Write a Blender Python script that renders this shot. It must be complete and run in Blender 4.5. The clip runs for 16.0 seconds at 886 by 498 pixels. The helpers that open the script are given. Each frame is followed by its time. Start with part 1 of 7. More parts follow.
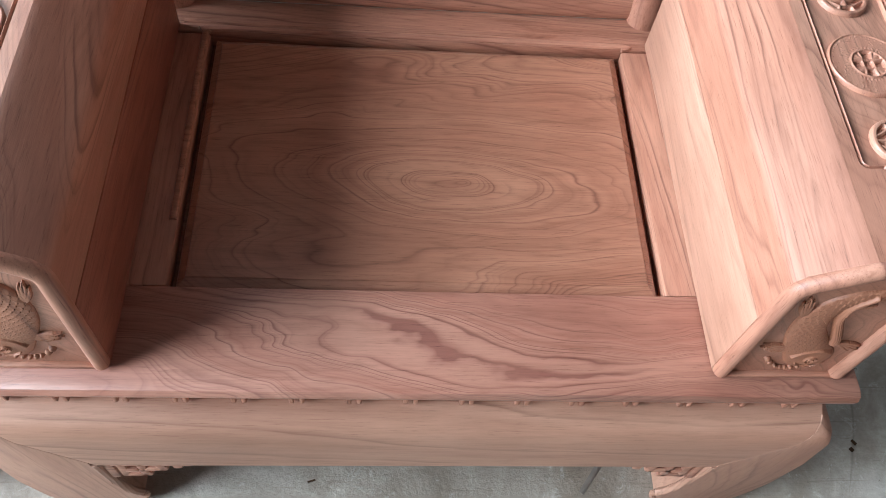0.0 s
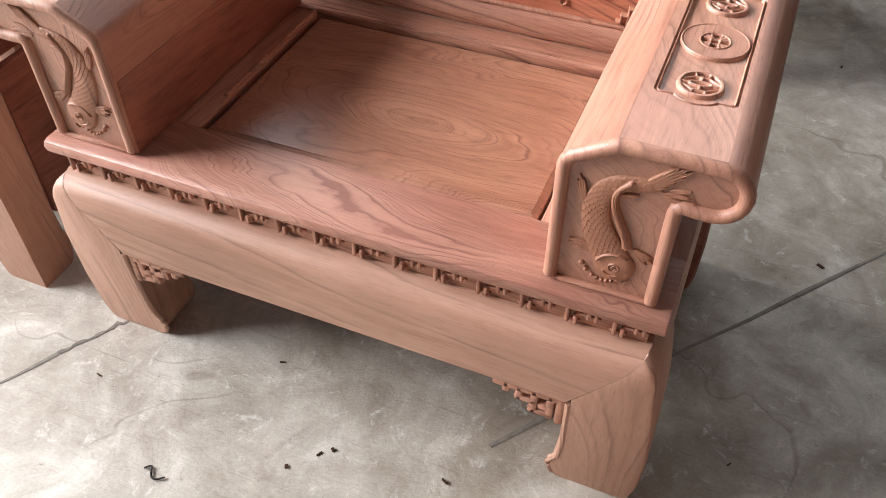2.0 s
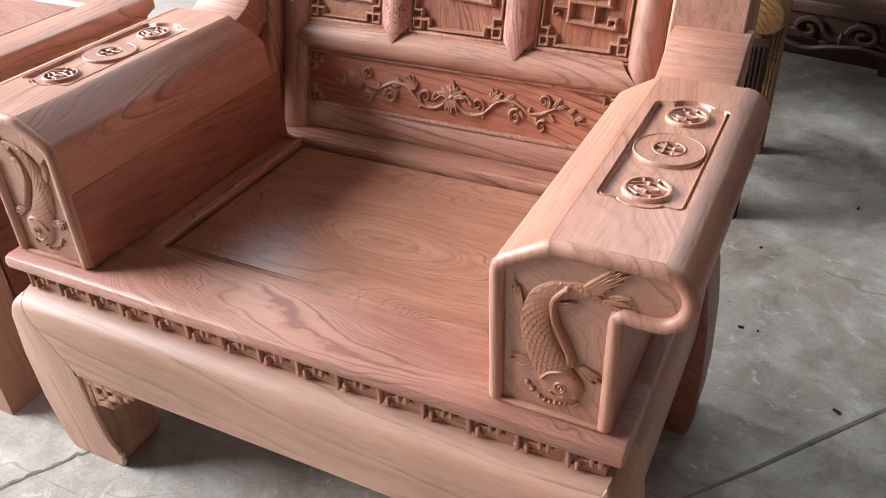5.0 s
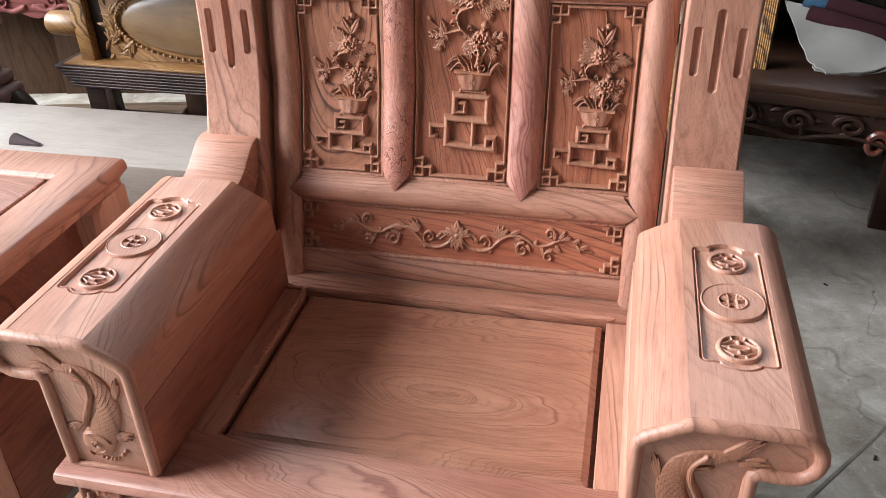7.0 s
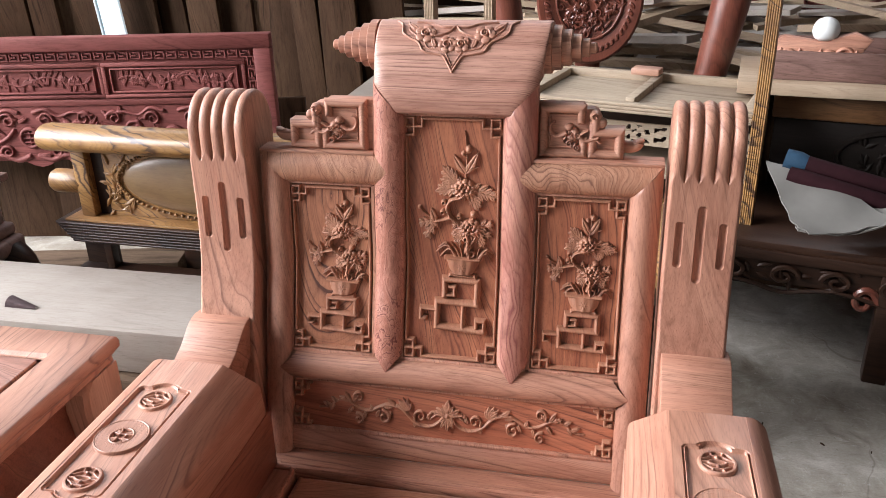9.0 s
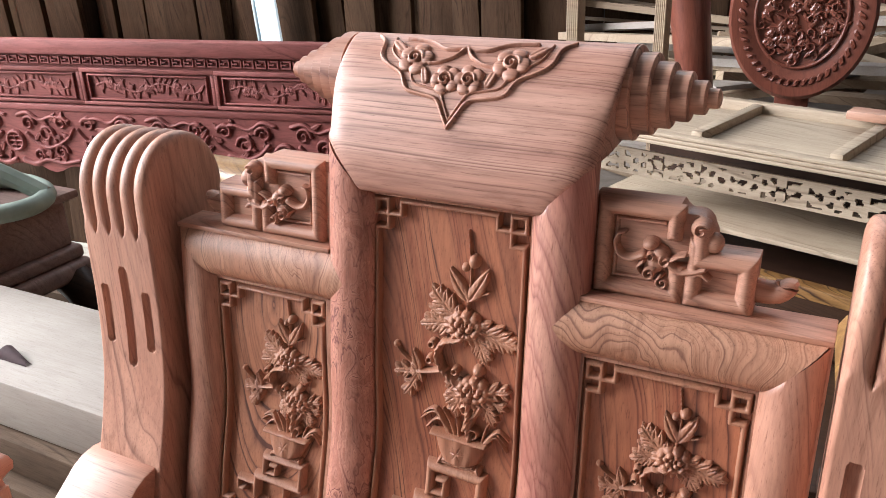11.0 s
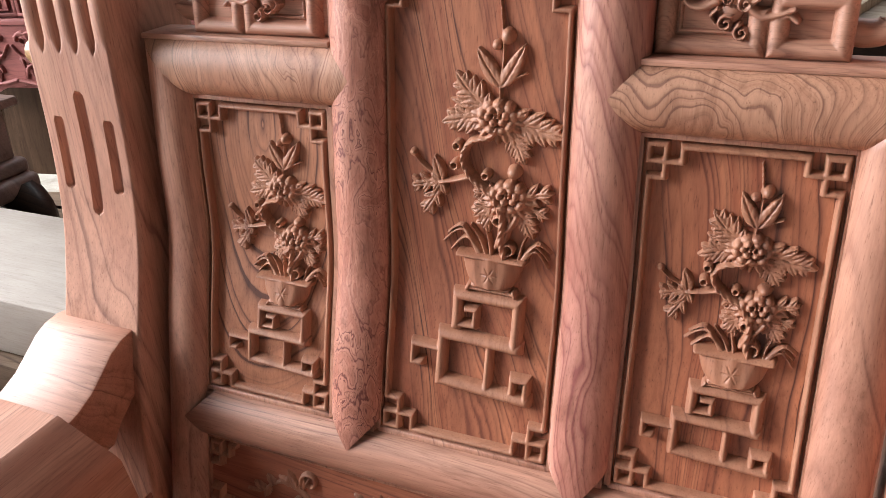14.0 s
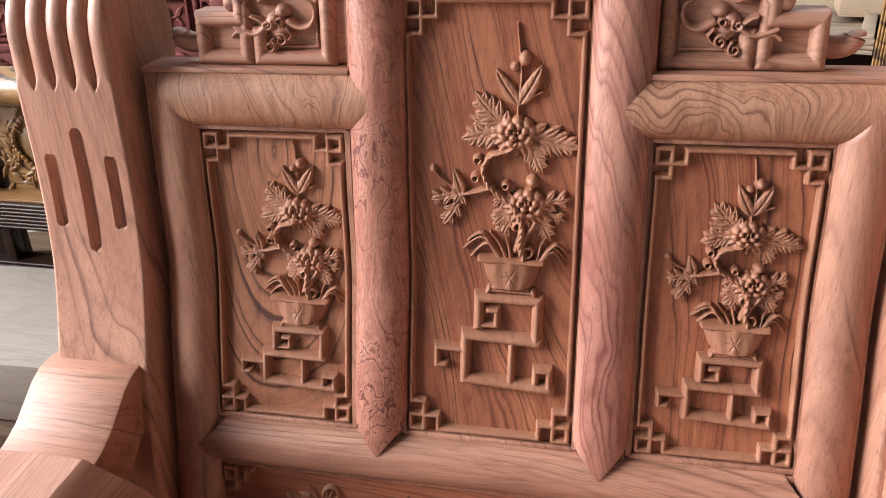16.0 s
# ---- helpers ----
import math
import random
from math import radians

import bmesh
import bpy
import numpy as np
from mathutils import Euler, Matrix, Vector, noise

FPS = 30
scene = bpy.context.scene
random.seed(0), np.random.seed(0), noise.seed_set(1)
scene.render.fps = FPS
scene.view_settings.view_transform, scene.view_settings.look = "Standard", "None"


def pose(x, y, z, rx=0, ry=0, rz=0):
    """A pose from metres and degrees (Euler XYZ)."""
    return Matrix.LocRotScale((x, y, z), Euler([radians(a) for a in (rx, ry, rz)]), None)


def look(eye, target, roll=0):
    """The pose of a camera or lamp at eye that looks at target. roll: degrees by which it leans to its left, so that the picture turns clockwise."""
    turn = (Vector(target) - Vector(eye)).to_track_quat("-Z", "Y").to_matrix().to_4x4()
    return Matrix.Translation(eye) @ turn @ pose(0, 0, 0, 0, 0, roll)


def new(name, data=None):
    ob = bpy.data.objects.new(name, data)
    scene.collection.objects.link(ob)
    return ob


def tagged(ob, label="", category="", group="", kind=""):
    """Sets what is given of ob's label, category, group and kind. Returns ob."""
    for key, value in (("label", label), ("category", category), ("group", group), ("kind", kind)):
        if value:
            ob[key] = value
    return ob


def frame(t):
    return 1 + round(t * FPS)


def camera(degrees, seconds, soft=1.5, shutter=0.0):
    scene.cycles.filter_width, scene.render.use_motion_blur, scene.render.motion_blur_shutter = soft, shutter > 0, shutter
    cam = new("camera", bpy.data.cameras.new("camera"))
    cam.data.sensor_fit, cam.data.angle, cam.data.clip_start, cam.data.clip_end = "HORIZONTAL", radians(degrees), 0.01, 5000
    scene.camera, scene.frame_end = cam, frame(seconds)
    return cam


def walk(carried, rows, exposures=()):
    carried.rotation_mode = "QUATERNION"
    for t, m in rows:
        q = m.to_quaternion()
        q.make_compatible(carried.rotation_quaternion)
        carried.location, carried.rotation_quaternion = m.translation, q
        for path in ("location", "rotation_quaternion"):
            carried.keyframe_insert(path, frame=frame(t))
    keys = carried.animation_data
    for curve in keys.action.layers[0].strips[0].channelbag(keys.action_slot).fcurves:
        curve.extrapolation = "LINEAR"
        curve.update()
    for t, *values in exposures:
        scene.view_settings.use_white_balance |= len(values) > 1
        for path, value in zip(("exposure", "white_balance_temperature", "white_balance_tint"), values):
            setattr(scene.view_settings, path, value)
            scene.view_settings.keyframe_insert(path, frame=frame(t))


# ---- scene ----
cam = camera(56.9, 16.0, soft=0.8)
PATH = [
    (0, (-0.053, -0.296, 1.161), (0.116, 0.744, -0.539), 9.3),
    (0.5, (0.175, -0.376, 1.177), (-0.032, 0.713, -0.487), 3.1),
    (1, (0.312, -0.482, 1.215), (-0.165, 0.637, -0.373), -1.9),
    (1.5, (0.373, -0.617, 1.193), (-0.141, 0.592, -0.316), -1.7),
    (2, (0.451, -0.647, 1.13), (-0.097, 0.649, -0.291), -0.3),
    (2.5, (0.555, -0.63, 1.057), (-0.099, 0.74, -0.246), -0.1),
    (3, (0.582, -0.624, 1.016), (-0.127, 0.76, -0.242), -1.3),
    (3.2, (0.569, -0.627, 0.989), (-0.146, 0.751, -0.272), -1.8),
    (5.3, (0.562, -0.58, 1.071), (-0.203, 0.921, -0.006), -2.2),
    (5.5, (0.558, -0.581, 1.092), (-0.196, 0.941, 0.037), -2.2),
    (6, (0.491, -0.601, 1.127), (-0.192, 0.971, 0.096), -2.5),
    (6.5, (0.336, -0.621, 1.18), (-0.185, 0.999, 0.131), -2.7),
    (7, (0.253, -0.644, 1.234), (-0.135, 1.008, 0.176), -1.7),
    (7.5, (0.225, -0.65, 1.295), (-0.114, 1.048, 0.294), -0.8),
    (8, (0.221, -0.644, 1.328), (-0.123, 1.11, 0.43), -1.1),
    (8.5, (0.222, -0.632, 1.343), (-0.138, 1.148, 0.505), -1.7),
    (9, (0.257, -0.6, 1.343), (-0.144, 1.182, 0.53), -1.5),
    (9.5, (0.361, -0.527, 1.338), (-0.157, 1.233, 0.541), -0.5),
    (10, (0.344, -0.356, 1.319), (-0.278, 1.367, 0.516), -0.6),
    (10.2, (0.311, -0.264, 1.323), (-0.337, 1.446, 0.514), -0.9),
    (12.3, (0.348, 0.196, 1.12), (-0.807, 1.67, 0.417), -2.2),
    (12.5, (0.342, 0.19, 1.123), (-0.783, 1.675, 0.394), -2.5),
    (13, (0.283, 0.158, 1.126), (-0.685, 1.711, 0.318), -3.2),
    (13.5, (0.226, 0.124, 1.095), (-0.588, 1.734, 0.232), -3.2),
    (14, (0.237, 0.043, 1.088), (-0.508, 1.672, 0.199), -2.9),
    (14.5, (0.24, -0.058, 1.114), (-0.442, 1.598, 0.225), -3.3),
    (15, (0.163, -0.063, 1.107), (-0.44, 1.63, 0.23), -3.9),
    (15.5, (0.116, -0.061, 1.111), (-0.38, 1.668, 0.237), -3.0),
    (16, (0.098, -0.05, 1.117), (-0.288, 1.703, 0.234), -2.2),
]
walk(cam, [(t, look(eye, target, roll)) for t, eye, target, roll in PATH], [(0, -0.56, 5650, 2), (0.5, -0.47, 5550, 4), (1, -0.35, 6050, 7), (1.6, -0.28, 6350, 10), (3, -0.18, 6400, 10), (5.5, -0.23, 6050, 7), (8.5, -0.45, 6250, 10), (10, -0.38, 6350, 12), (12.5, -0.40, 6050, 5), (13.5, -0.30, 6250, 8), (14.5, -0.47, 6380, 9), (16, -0.50, 6450, 10)])

# ---- light and sky ----
world = bpy.data.worlds.new("workshop_sky")
scene.world = world
world.use_nodes = True
wn = world.node_tree
sky = wn.nodes.new("ShaderNodeTexSky")
sky.sky_type = "NISHITA"
sky.sun_disc = False
sky.sun_elevation, sky.sun_rotation = radians(48), radians(-75)
wn.nodes["Background"].inputs["Strength"].default_value = 0.02
wn.links.new(sky.outputs[0], wn.nodes["Background"].inputs["Color"])


def opening_light(name, eye, target, width, height, watts, colour):
    data = bpy.data.lights.new(name, "AREA")
    data.shape, data.size, data.size_y, data.energy, data.color = "RECTANGLE", width, height, watts, colour
    ob = new(name, data)
    ob.matrix_world = look(eye, target)
    return ob


opening_light("doorway_light", (-5.8, -0.6, 3.3), (0.0, 0.25, 0.3), 5.4, 3.6, 2130, (0.985, 0.978, 0.995))
# added fill lamp behind the camera, lifts the front faces a little
opening_light("gate_light", (-0.9, -6.35, 2.6), (0.0, 0.0, 0.4), 4.8, 2.8, 9, (1.0, 0.975, 0.96))
opening_light("eaves_light", (-1.2, 5.1, 4.7), (-0.3, 0.3, 0.5), 7.4, 1.7, 320, (0.93, 0.98, 1.03))


# ---- materials ----
def nodes_of(name):
    m = bpy.data.materials.new(name)
    m.use_nodes = True
    return m, m.node_tree, m.node_tree.nodes["Principled BSDF"]


def link(nt, a, b):
    nt.links.new(a, b)


def math_node(nt, op, a, b=None, clamp=False):
    n = nt.nodes.new("ShaderNodeMath")
    n.operation, n.use_clamp = op, clamp
    for i, v in enumerate((a, b)):
        if v is None:
            continue
        if isinstance(v, (int, float)):
            n.inputs[i].default_value = v
        else:
            link(nt, v, n.inputs[i])
    return n.outputs[0]


def noise_node(nt, vec, scale, detail=2.0, rough=0.5, distortion=0.0):
    n = nt.nodes.new("ShaderNodeTexNoise")
    n.inputs["Scale"].default_value, n.inputs["Detail"].default_value = scale, detail
    n.inputs["Roughness"].default_value, n.inputs["Distortion"].default_value = rough, distortion
    link(nt, vec, n.inputs["Vector"])
    return n.outputs["Fac"]


def ramp_node(nt, fac, stops):
    n = nt.nodes.new("ShaderNodeValToRGB")
    el = n.color_ramp.elements
    while len(el) < len(stops):
        el.new(0.5)
    for e, (pos, col) in zip(el, stops):
        e.position, e.color = pos, (*col, 1)
    link(nt, fac, n.inputs["Fac"])
    return n.outputs["Color"]


def mix_node(nt, fac, a, b, mode="MIX"):
    n = nt.nodes.new("ShaderNodeMix")
    n.data_type, n.blend_type = "RGBA", mode
    for sock, v in ((n.inputs[0], fac), (n.inputs[6], a), (n.inputs[7], b)):
        if isinstance(v, (int, float)):
            sock.default_value = v
        elif isinstance(v, tuple):
            sock.default_value = (*v, 1)
        else:
            link(nt, v, sock)
    return n.outputs[2]


def coords(nt, scale, shuffle=9.0):
    """Object coordinates, shifted from thing to thing, stretched."""
    tc, info = nt.nodes.new("ShaderNodeTexCoord"), nt.nodes.new("ShaderNodeObjectInfo")
    add = nt.nodes.new("ShaderNodeVectorMath")
    add.operation = "ADD"
    comb = nt.nodes.new("ShaderNodeCombineXYZ")
    r = info.outputs["Random"]
    for i, k in enumerate((shuffle, shuffle * 1.7, shuffle * 0.6)):
        link(nt, math_node(nt, "MULTIPLY", r, k), comb.inputs[i])
    link(nt, tc.outputs["Object"], add.inputs[0])
    link(nt, comb.outputs[0], add.inputs[1])
    mp = nt.nodes.new("ShaderNodeMapping")
    mp.inputs["Scale"].default_value = scale
    link(nt, add.outputs[0], mp.inputs["Vector"])
    return mp.outputs[0], add.outputs[0], r


def wood(name, light, mid, dark, axis="z", figure=3.2, rings=13.0, line=0.21, rough=0.5, bump=0.12, coat=0.0, stretch=0.2, swirl=0.35, fine=0.32, drift=2.0, spec=0.6, wave=0.7, grit=0.85, eye=None, tilt=0.10, bands=0.45):
    """Sawn or carved timber: growth rings as contour lines of a slow field, each ring with its own tone, thin dark edges, fine pores along the grain."""
    m, nt, bsdf = nodes_of(name)
    k = "xyz".index(axis)
    s = [1.0, 1.0, 1.0]
    s[k] = stretch
    vec, raw, rnd = coords(nt, s)
    split = nt.nodes.new("ShaderNodeSeparateXYZ")
    link(nt, raw, split.inputs[0])
    others = [i for i in range(3) if i != k]
    across = math_node(nt, "ADD", split.outputs[others[0]], math_node(nt, "MULTIPLY", split.outputs[others[1]], 0.7))
    lean = math_node(nt, "ADD", math_node(nt, "MULTIPLY", across, drift), math_node(nt, "MULTIPLY", split.outputs[k], drift * tilt))
    if eye:
        place = nt.nodes.new("ShaderNodeTexCoord")
        shift = nt.nodes.new("ShaderNodeMapping")
        shift.inputs["Location"].default_value = tuple(-c * q for c, q in zip(eye[:3], eye[3:]))
        shift.inputs["Scale"].default_value = eye[3:]
        link(nt, place.outputs["Object"], shift.inputs["Vector"])
        far = nt.nodes.new("ShaderNodeVectorMath")
        far.operation = "LENGTH"
        link(nt, shift.outputs[0], far.inputs[0])
        lean = math_node(nt, "MULTIPLY", far.outputs["Value"], drift)
    field = math_node(nt, "ADD", math_node(nt, "MULTIPLY", noise_node(nt, vec, figure, 1.3, 0.4, swirl), wave), lean)
    field = math_node(nt, "ADD", field, math_node(nt, "MULTIPLY", noise_node(nt, vec, figure * 2.9, 2.0, 0.5, swirl), wave * 0.20))
    # rings crowd together and spread apart
    pace = nt.nodes.new("ShaderNodeTexNoise")
    pace.noise_dimensions = "1D"
    pace.inputs["Scale"].default_value, pace.inputs["Detail"].default_value = rings * 0.55, 1.0
    link(nt, field, pace.inputs["W"])
    field = math_node(nt, "ADD", field, math_node(nt, "MULTIPLY", pace.outputs["Fac"], 1.5 / rings))
    wob = noise_node(nt, vec, figure * 14, 2.0)
    fade = noise_node(nt, raw, 6.5, 2.0)

    def ring_set(count, jitter):
        phase = math_node(nt, "ADD", math_node(nt, "MULTIPLY", field, count), math_node(nt, "MULTIPLY", wob, jitter))
        white = nt.nodes.new("ShaderNodeTexWhiteNoise")
        white.noise_dimensions = "1D"
        link(nt, math_node(nt, "FLOOR", phase), white.inputs["W"])
        after = nt.nodes.new("ShaderNodeTexWhiteNoise")
        after.noise_dimensions = "1D"
        link(nt, math_node(nt, "ADD", math_node(nt, "FLOOR", phase), 1.0), after.inputs["W"])
        part_way = math_node(nt, "FRACT", phase)
        step = math_node(nt, "SUBTRACT", after.outputs["Value"], white.outputs["Value"])
        return part_way, math_node(nt, "ADD", white.outputs["Value"], math_node(nt, "MULTIPLY", step, part_way))

    saw, tone1 = ring_set(rings * 2.3, 0.45)
    saw2, tone2 = ring_set(rings * 6.1, 0.8)
    blotch = noise_node(nt, raw, 5.0, 3.0, 0.6)
    base = ramp_node(nt, math_node(nt, "ADD", math_node(nt, "MULTIPLY", blotch, 1.0 - bands), math_node(nt, "MULTIPLY", tone1, bands)), [(0.26, mid), (0.70, light)])
    # broad ring edge: a sharp dark line that fades into the next ring
    edge = math_node(nt, "MAXIMUM", math_node(nt, "POWER", math_node(nt, "SUBTRACT", 1.0, saw), 7.0), math_node(nt, "POWER", saw, 20.0))
    edge = math_node(nt, "MULTIPLY", edge, math_node(nt, "ADD", math_node(nt, "MULTIPLY", tone1, 1.7), -0.15), True)
    edge = math_node(nt, "MULTIPLY", edge, math_node(nt, "MULTIPLY", math_node(nt, "SUBTRACT", fade, 0.36), 4.6), True)
    col = mix_node(nt, math_node(nt, "MULTIPLY", edge, line * 3.4, True), base, dark)
    # fine lines between them
    thin = math_node(nt, "MAXIMUM", math_node(nt, "POWER", math_node(nt, "SUBTRACT", 1.0, saw2), 3.4), math_node(nt, "POWER", saw2, 8.0))
    thin = math_node(nt, "MULTIPLY", thin, math_node(nt, "SUBTRACT", math_node(nt, "MULTIPLY", tone2, 1.6), 0.30), True)
    thin = math_node(nt, "MULTIPLY", thin, math_node(nt, "MULTIPLY", math_node(nt, "SUBTRACT", 0.72, fade), 3.2), True)
    col = mix_node(nt, math_node(nt, "MULTIPLY", thin, fine * 1.5, True), col, tuple(0.68 * a + 0.32 * c for a, c in zip(dark, mid)))
    ms = [1.0, 1.0, 1.0]
    ms[k] = 0.16
    mm = nt.nodes.new("ShaderNodeMapping")
    mm.inputs["Scale"].default_value = ms
    link(nt, raw, mm.inputs["Vector"])
    streak = ramp_node(nt, noise_node(nt, mm.outputs[0], 62.0, 4.0, 0.62, 0.8), [(0.30, (0.68, 0.60, 0.56)), (0.45, (0.98, 0.97, 0.97)), (0.70, (1.16, 1.17, 1.18))])
    col = mix_node(nt, grit, col, streak, "MULTIPLY")
    fs = [95.0, 95.0, 95.0]
    fs[k] = 4.5
    mp = nt.nodes.new("ShaderNodeMapping")
    mp.inputs["Scale"].default_value = fs
    link(nt, raw, mp.inputs["Vector"])
    pores = noise_node(nt, mp.outputs[0], 7.0, 3.0, 0.75)
    pore_mask = ramp_node(nt, pores, [(0.30, (0.50, 0.42, 0.38)), (0.41, (0.95, 0.94, 0.93)), (0.70, (1.10, 1.10, 1.10))])
    col = mix_node(nt, 0.45 + 0.5 * grit, col, pore_mask, "MULTIPLY")
    # hair-fine lines along the grain
    hs = [1.0, 1.0, 1.0]
    hs[k] = 0.045
    hm = nt.nodes.new("ShaderNodeMapping")
    hm.inputs["Scale"].default_value = hs
    link(nt, raw, hm.inputs["Vector"])
    hair = ramp_node(nt, noise_node(nt, hm.outputs[0], 230.0, 3.0, 0.6, 0.6), [(0.36, (0.84, 0.79, 0.77)), (0.48, (0.99, 0.985, 0.98)), (0.64, (1.08, 1.08, 1.08))])
    col = mix_node(nt, 0.25 + 0.35 * grit, col, hair, "MULTIPLY")
    shade = ramp_node(nt, noise_node(nt, raw, 2.3, 3.0), [(0.3, (0.82, 0.77, 0.76)), (0.7, (1.08, 1.08, 1.09))])
    col = mix_node(nt, 1.0, col, shade, "MULTIPLY")
    link(nt, col, bsdf.inputs["Base Color"])
    link(nt, math_node(nt, "ADD", math_node(nt, "MULTIPLY", blotch, 0.18), rough - 0.09), bsdf.inputs["Roughness"])
    bsdf.inputs["Specular IOR Level"].default_value = spec
    bsdf.inputs["Coat Weight"].default_value = coat
    bsdf.inputs["Coat Roughness"].default_value = 0.2
    b = nt.nodes.new("ShaderNodeBump")
    b.inputs["Strength"].default_value, b.inputs["Distance"].default_value = bump, 0.002
    link(nt, math_node(nt, "SUBTRACT", math_node(nt, "MULTIPLY", pores, 0.7), math_node(nt, "MULTIPLY", edge, 0.2)), b.inputs["Height"])
    link(nt, b.outputs[0], bsdf.inputs["Normal"])
    return m


ROSE = ((0.535, 0.288, 0.196), (0.43, 0.205, 0.136), (0.17, 0.062, 0.042))
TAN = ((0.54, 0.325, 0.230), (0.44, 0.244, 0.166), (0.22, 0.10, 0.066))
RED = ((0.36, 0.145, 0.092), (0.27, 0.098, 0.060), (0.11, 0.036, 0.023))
rose_x, rose_z = (wood("rosewood_" + a, *ROSE, axis=a) for a in "xz")
rose_y = wood("rosewood_y", *ROSE, axis="y", rough=0.42, spec=0.75, line=0.20, fine=0.34, grit=0.45, wave=1.1, swirl=0.5)
vein_wood = wood("red_veined_rosewood", (0.58, 0.305, 0.225), (0.41, 0.160, 0.118), (0.20, 0.048, 0.046), axis="z", figure=4.6, rings=15, line=0.20, fine=0.7, swirl=0.7, stretch=0.11, wave=0.8, drift=2.0, tilt=0.22, bands=0.6, rough=0.44)
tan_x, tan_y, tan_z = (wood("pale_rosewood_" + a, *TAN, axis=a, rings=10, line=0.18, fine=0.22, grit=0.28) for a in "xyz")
red_x = wood("red_heartwood_x", *RED, axis="x", rings=10, figure=2.2)
low_panel_wood = wood("lower_panel_rosewood", (0.46, 0.172, 0.092), (0.355, 0.115, 0.060), (0.12, 0.032, 0.019), axis="x", figure=2.6, rings=14, stretch=0.15, line=0.36, fine=0.65)
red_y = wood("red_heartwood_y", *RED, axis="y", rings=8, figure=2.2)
seat_wood = wood("seat_board_wood", (0.50, 0.266, 0.172), (0.385, 0.182, 0.114), (0.15, 0.042, 0.026), axis="x", drift=1.4, figure=3.6, rings=12, stretch=0.36, rough=0.33, spec=0.9, line=0.20, fine=0.60, swirl=0.8, wave=0.8, grit=0.6, eye=(0.05, 0.265, 0.394, 1.0, 2.4, 0.0))
rail_wood = wood("seat_rail_wood", (0.52, 0.275, 0.198), (0.41, 0.180, 0.125), (0.19, 0.055, 0.042), axis="x", drift=2.4, figure=4.0, rings=17, stretch=0.45, line=0.20, fine=0.50, swirl=0.6, wave=0.8, grit=0.45, rough=0.40, spec=0.8)
burl = wood("burl_rosewood", (0.56, 0.275, 0.195), (0.40, 0.155, 0.105), (0.17, 0.045, 0.035), axis="z", drift=0.8, figure=24, rings=5, stretch=0.5, swirl=2.0, line=0.42, fine=0.6, wave=1.3, grit=1.0, bands=0.6, rough=0.44)
figured_x = wood("figured_rosewood_x", (0.53, 0.290, 0.184), (0.41, 0.196, 0.118), (0.15, 0.052, 0.031), axis="z", figure=5.0, rings=25, stretch=0.55, line=0.21, fine=0.80, wave=0.7, swirl=0.9, drift=1.9, tilt=0.4)
crest_wood = wood("crest_rosewood", (0.52, 0.295, 0.220), (0.41, 0.205, 0.148), (0.16, 0.060, 0.043), axis="x", figure=3.0, rings=17, line=0.24, fine=0.75, drift=2.6, stretch=0.10, tilt=0.03, swirl=0.25)
tan_panel = wood("tan_panel_rosewood", (0.46, 0.205, 0.112), (0.37, 0.150, 0.080), (0.10, 0.032, 0.019), axis="z", figure=3.4, rings=14, stretch=0.3, line=0.48, fine=0.65, drift=1.5, wave=0.4, eye=(-0.213, 0.6, 0.86, 2.4, 0.0, 0.8))
carve_wood = wood("carved_rosewood", (0.44, 0.212, 0.125), (0.365, 0.160, 0.090), (0.19, 0.070, 0.042), axis="z", rings=9, line=0.2, fine=0.3, grit=0.5)
panel_wood = wood("panel_rosewood", (0.50, 0.198, 0.100), (0.345, 0.110, 0.055), (0.115, 0.030, 0.017), axis="z", figure=3.4, rings=13, stretch=0.17, line=0.36, fine=0.80, wave=0.8, swirl=0.6, drift=1.9, tilt=0.20, bands=0.55)
padauk = wood("padauk_red", (0.245, 0.076, 0.066), (0.190, 0.054, 0.048), (0.095, 0.022, 0.021), axis="x", rings=7, rough=0.6, line=0.2, fine=0.3, spec=0.3)
black_wood = wood("blackened_wood", (0.016, 0.011, 0.009), (0.011, 0.008, 0.006), (0.006, 0.004, 0.003), axis="x", rings=8, rough=0.55, spec=0.2)
crate_wood = wood("weathered_crate_wood", (0.17, 0.098, 0.08), (0.125, 0.070, 0.056), (0.06, 0.03, 0.024), axis="x", rings=8, rough=0.65, spec=0.3)
dark_wood = wood("dark_polished_wood", (0.045, 0.022, 0.013), (0.026, 0.0125, 0.008), (0.010, 0.005, 0.004), axis="x", rings=8, rough=0.42, spec=0.3)
streak_wood = wood("streaked_dark_wood", (0.17, 0.085, 0.035), (0.06, 0.03, 0.015), (0.014, 0.007, 0.004), axis="x", figure=5, rings=7, rough=0.4, spec=0.3, line=0.5)
gold_wood = wood("golden_polished_wood", (0.36, 0.20, 0.066), (0.22, 0.11, 0.034), (0.06, 0.025, 0.01), axis="x", figure=5.0, rings=9, rough=0.46, coat=0.12, line=0.5, tilt=0.6, bands=0.6, stretch=0.4)
oval_wood = wood("oval_veneer", (0.26, 0.17, 0.075), (0.17, 0.10, 0.045), (0.07, 0.04, 0.02), axis="x", rings=9, rough=0.4, coat=0.2, grit=0.35)
old_plank = wood("old_stacked_planks", (0.15, 0.105, 0.07), (0.10, 0.068, 0.044), (0.05, 0.032, 0.02), axis="x", rings=7, rough=0.8, spec=0.2)
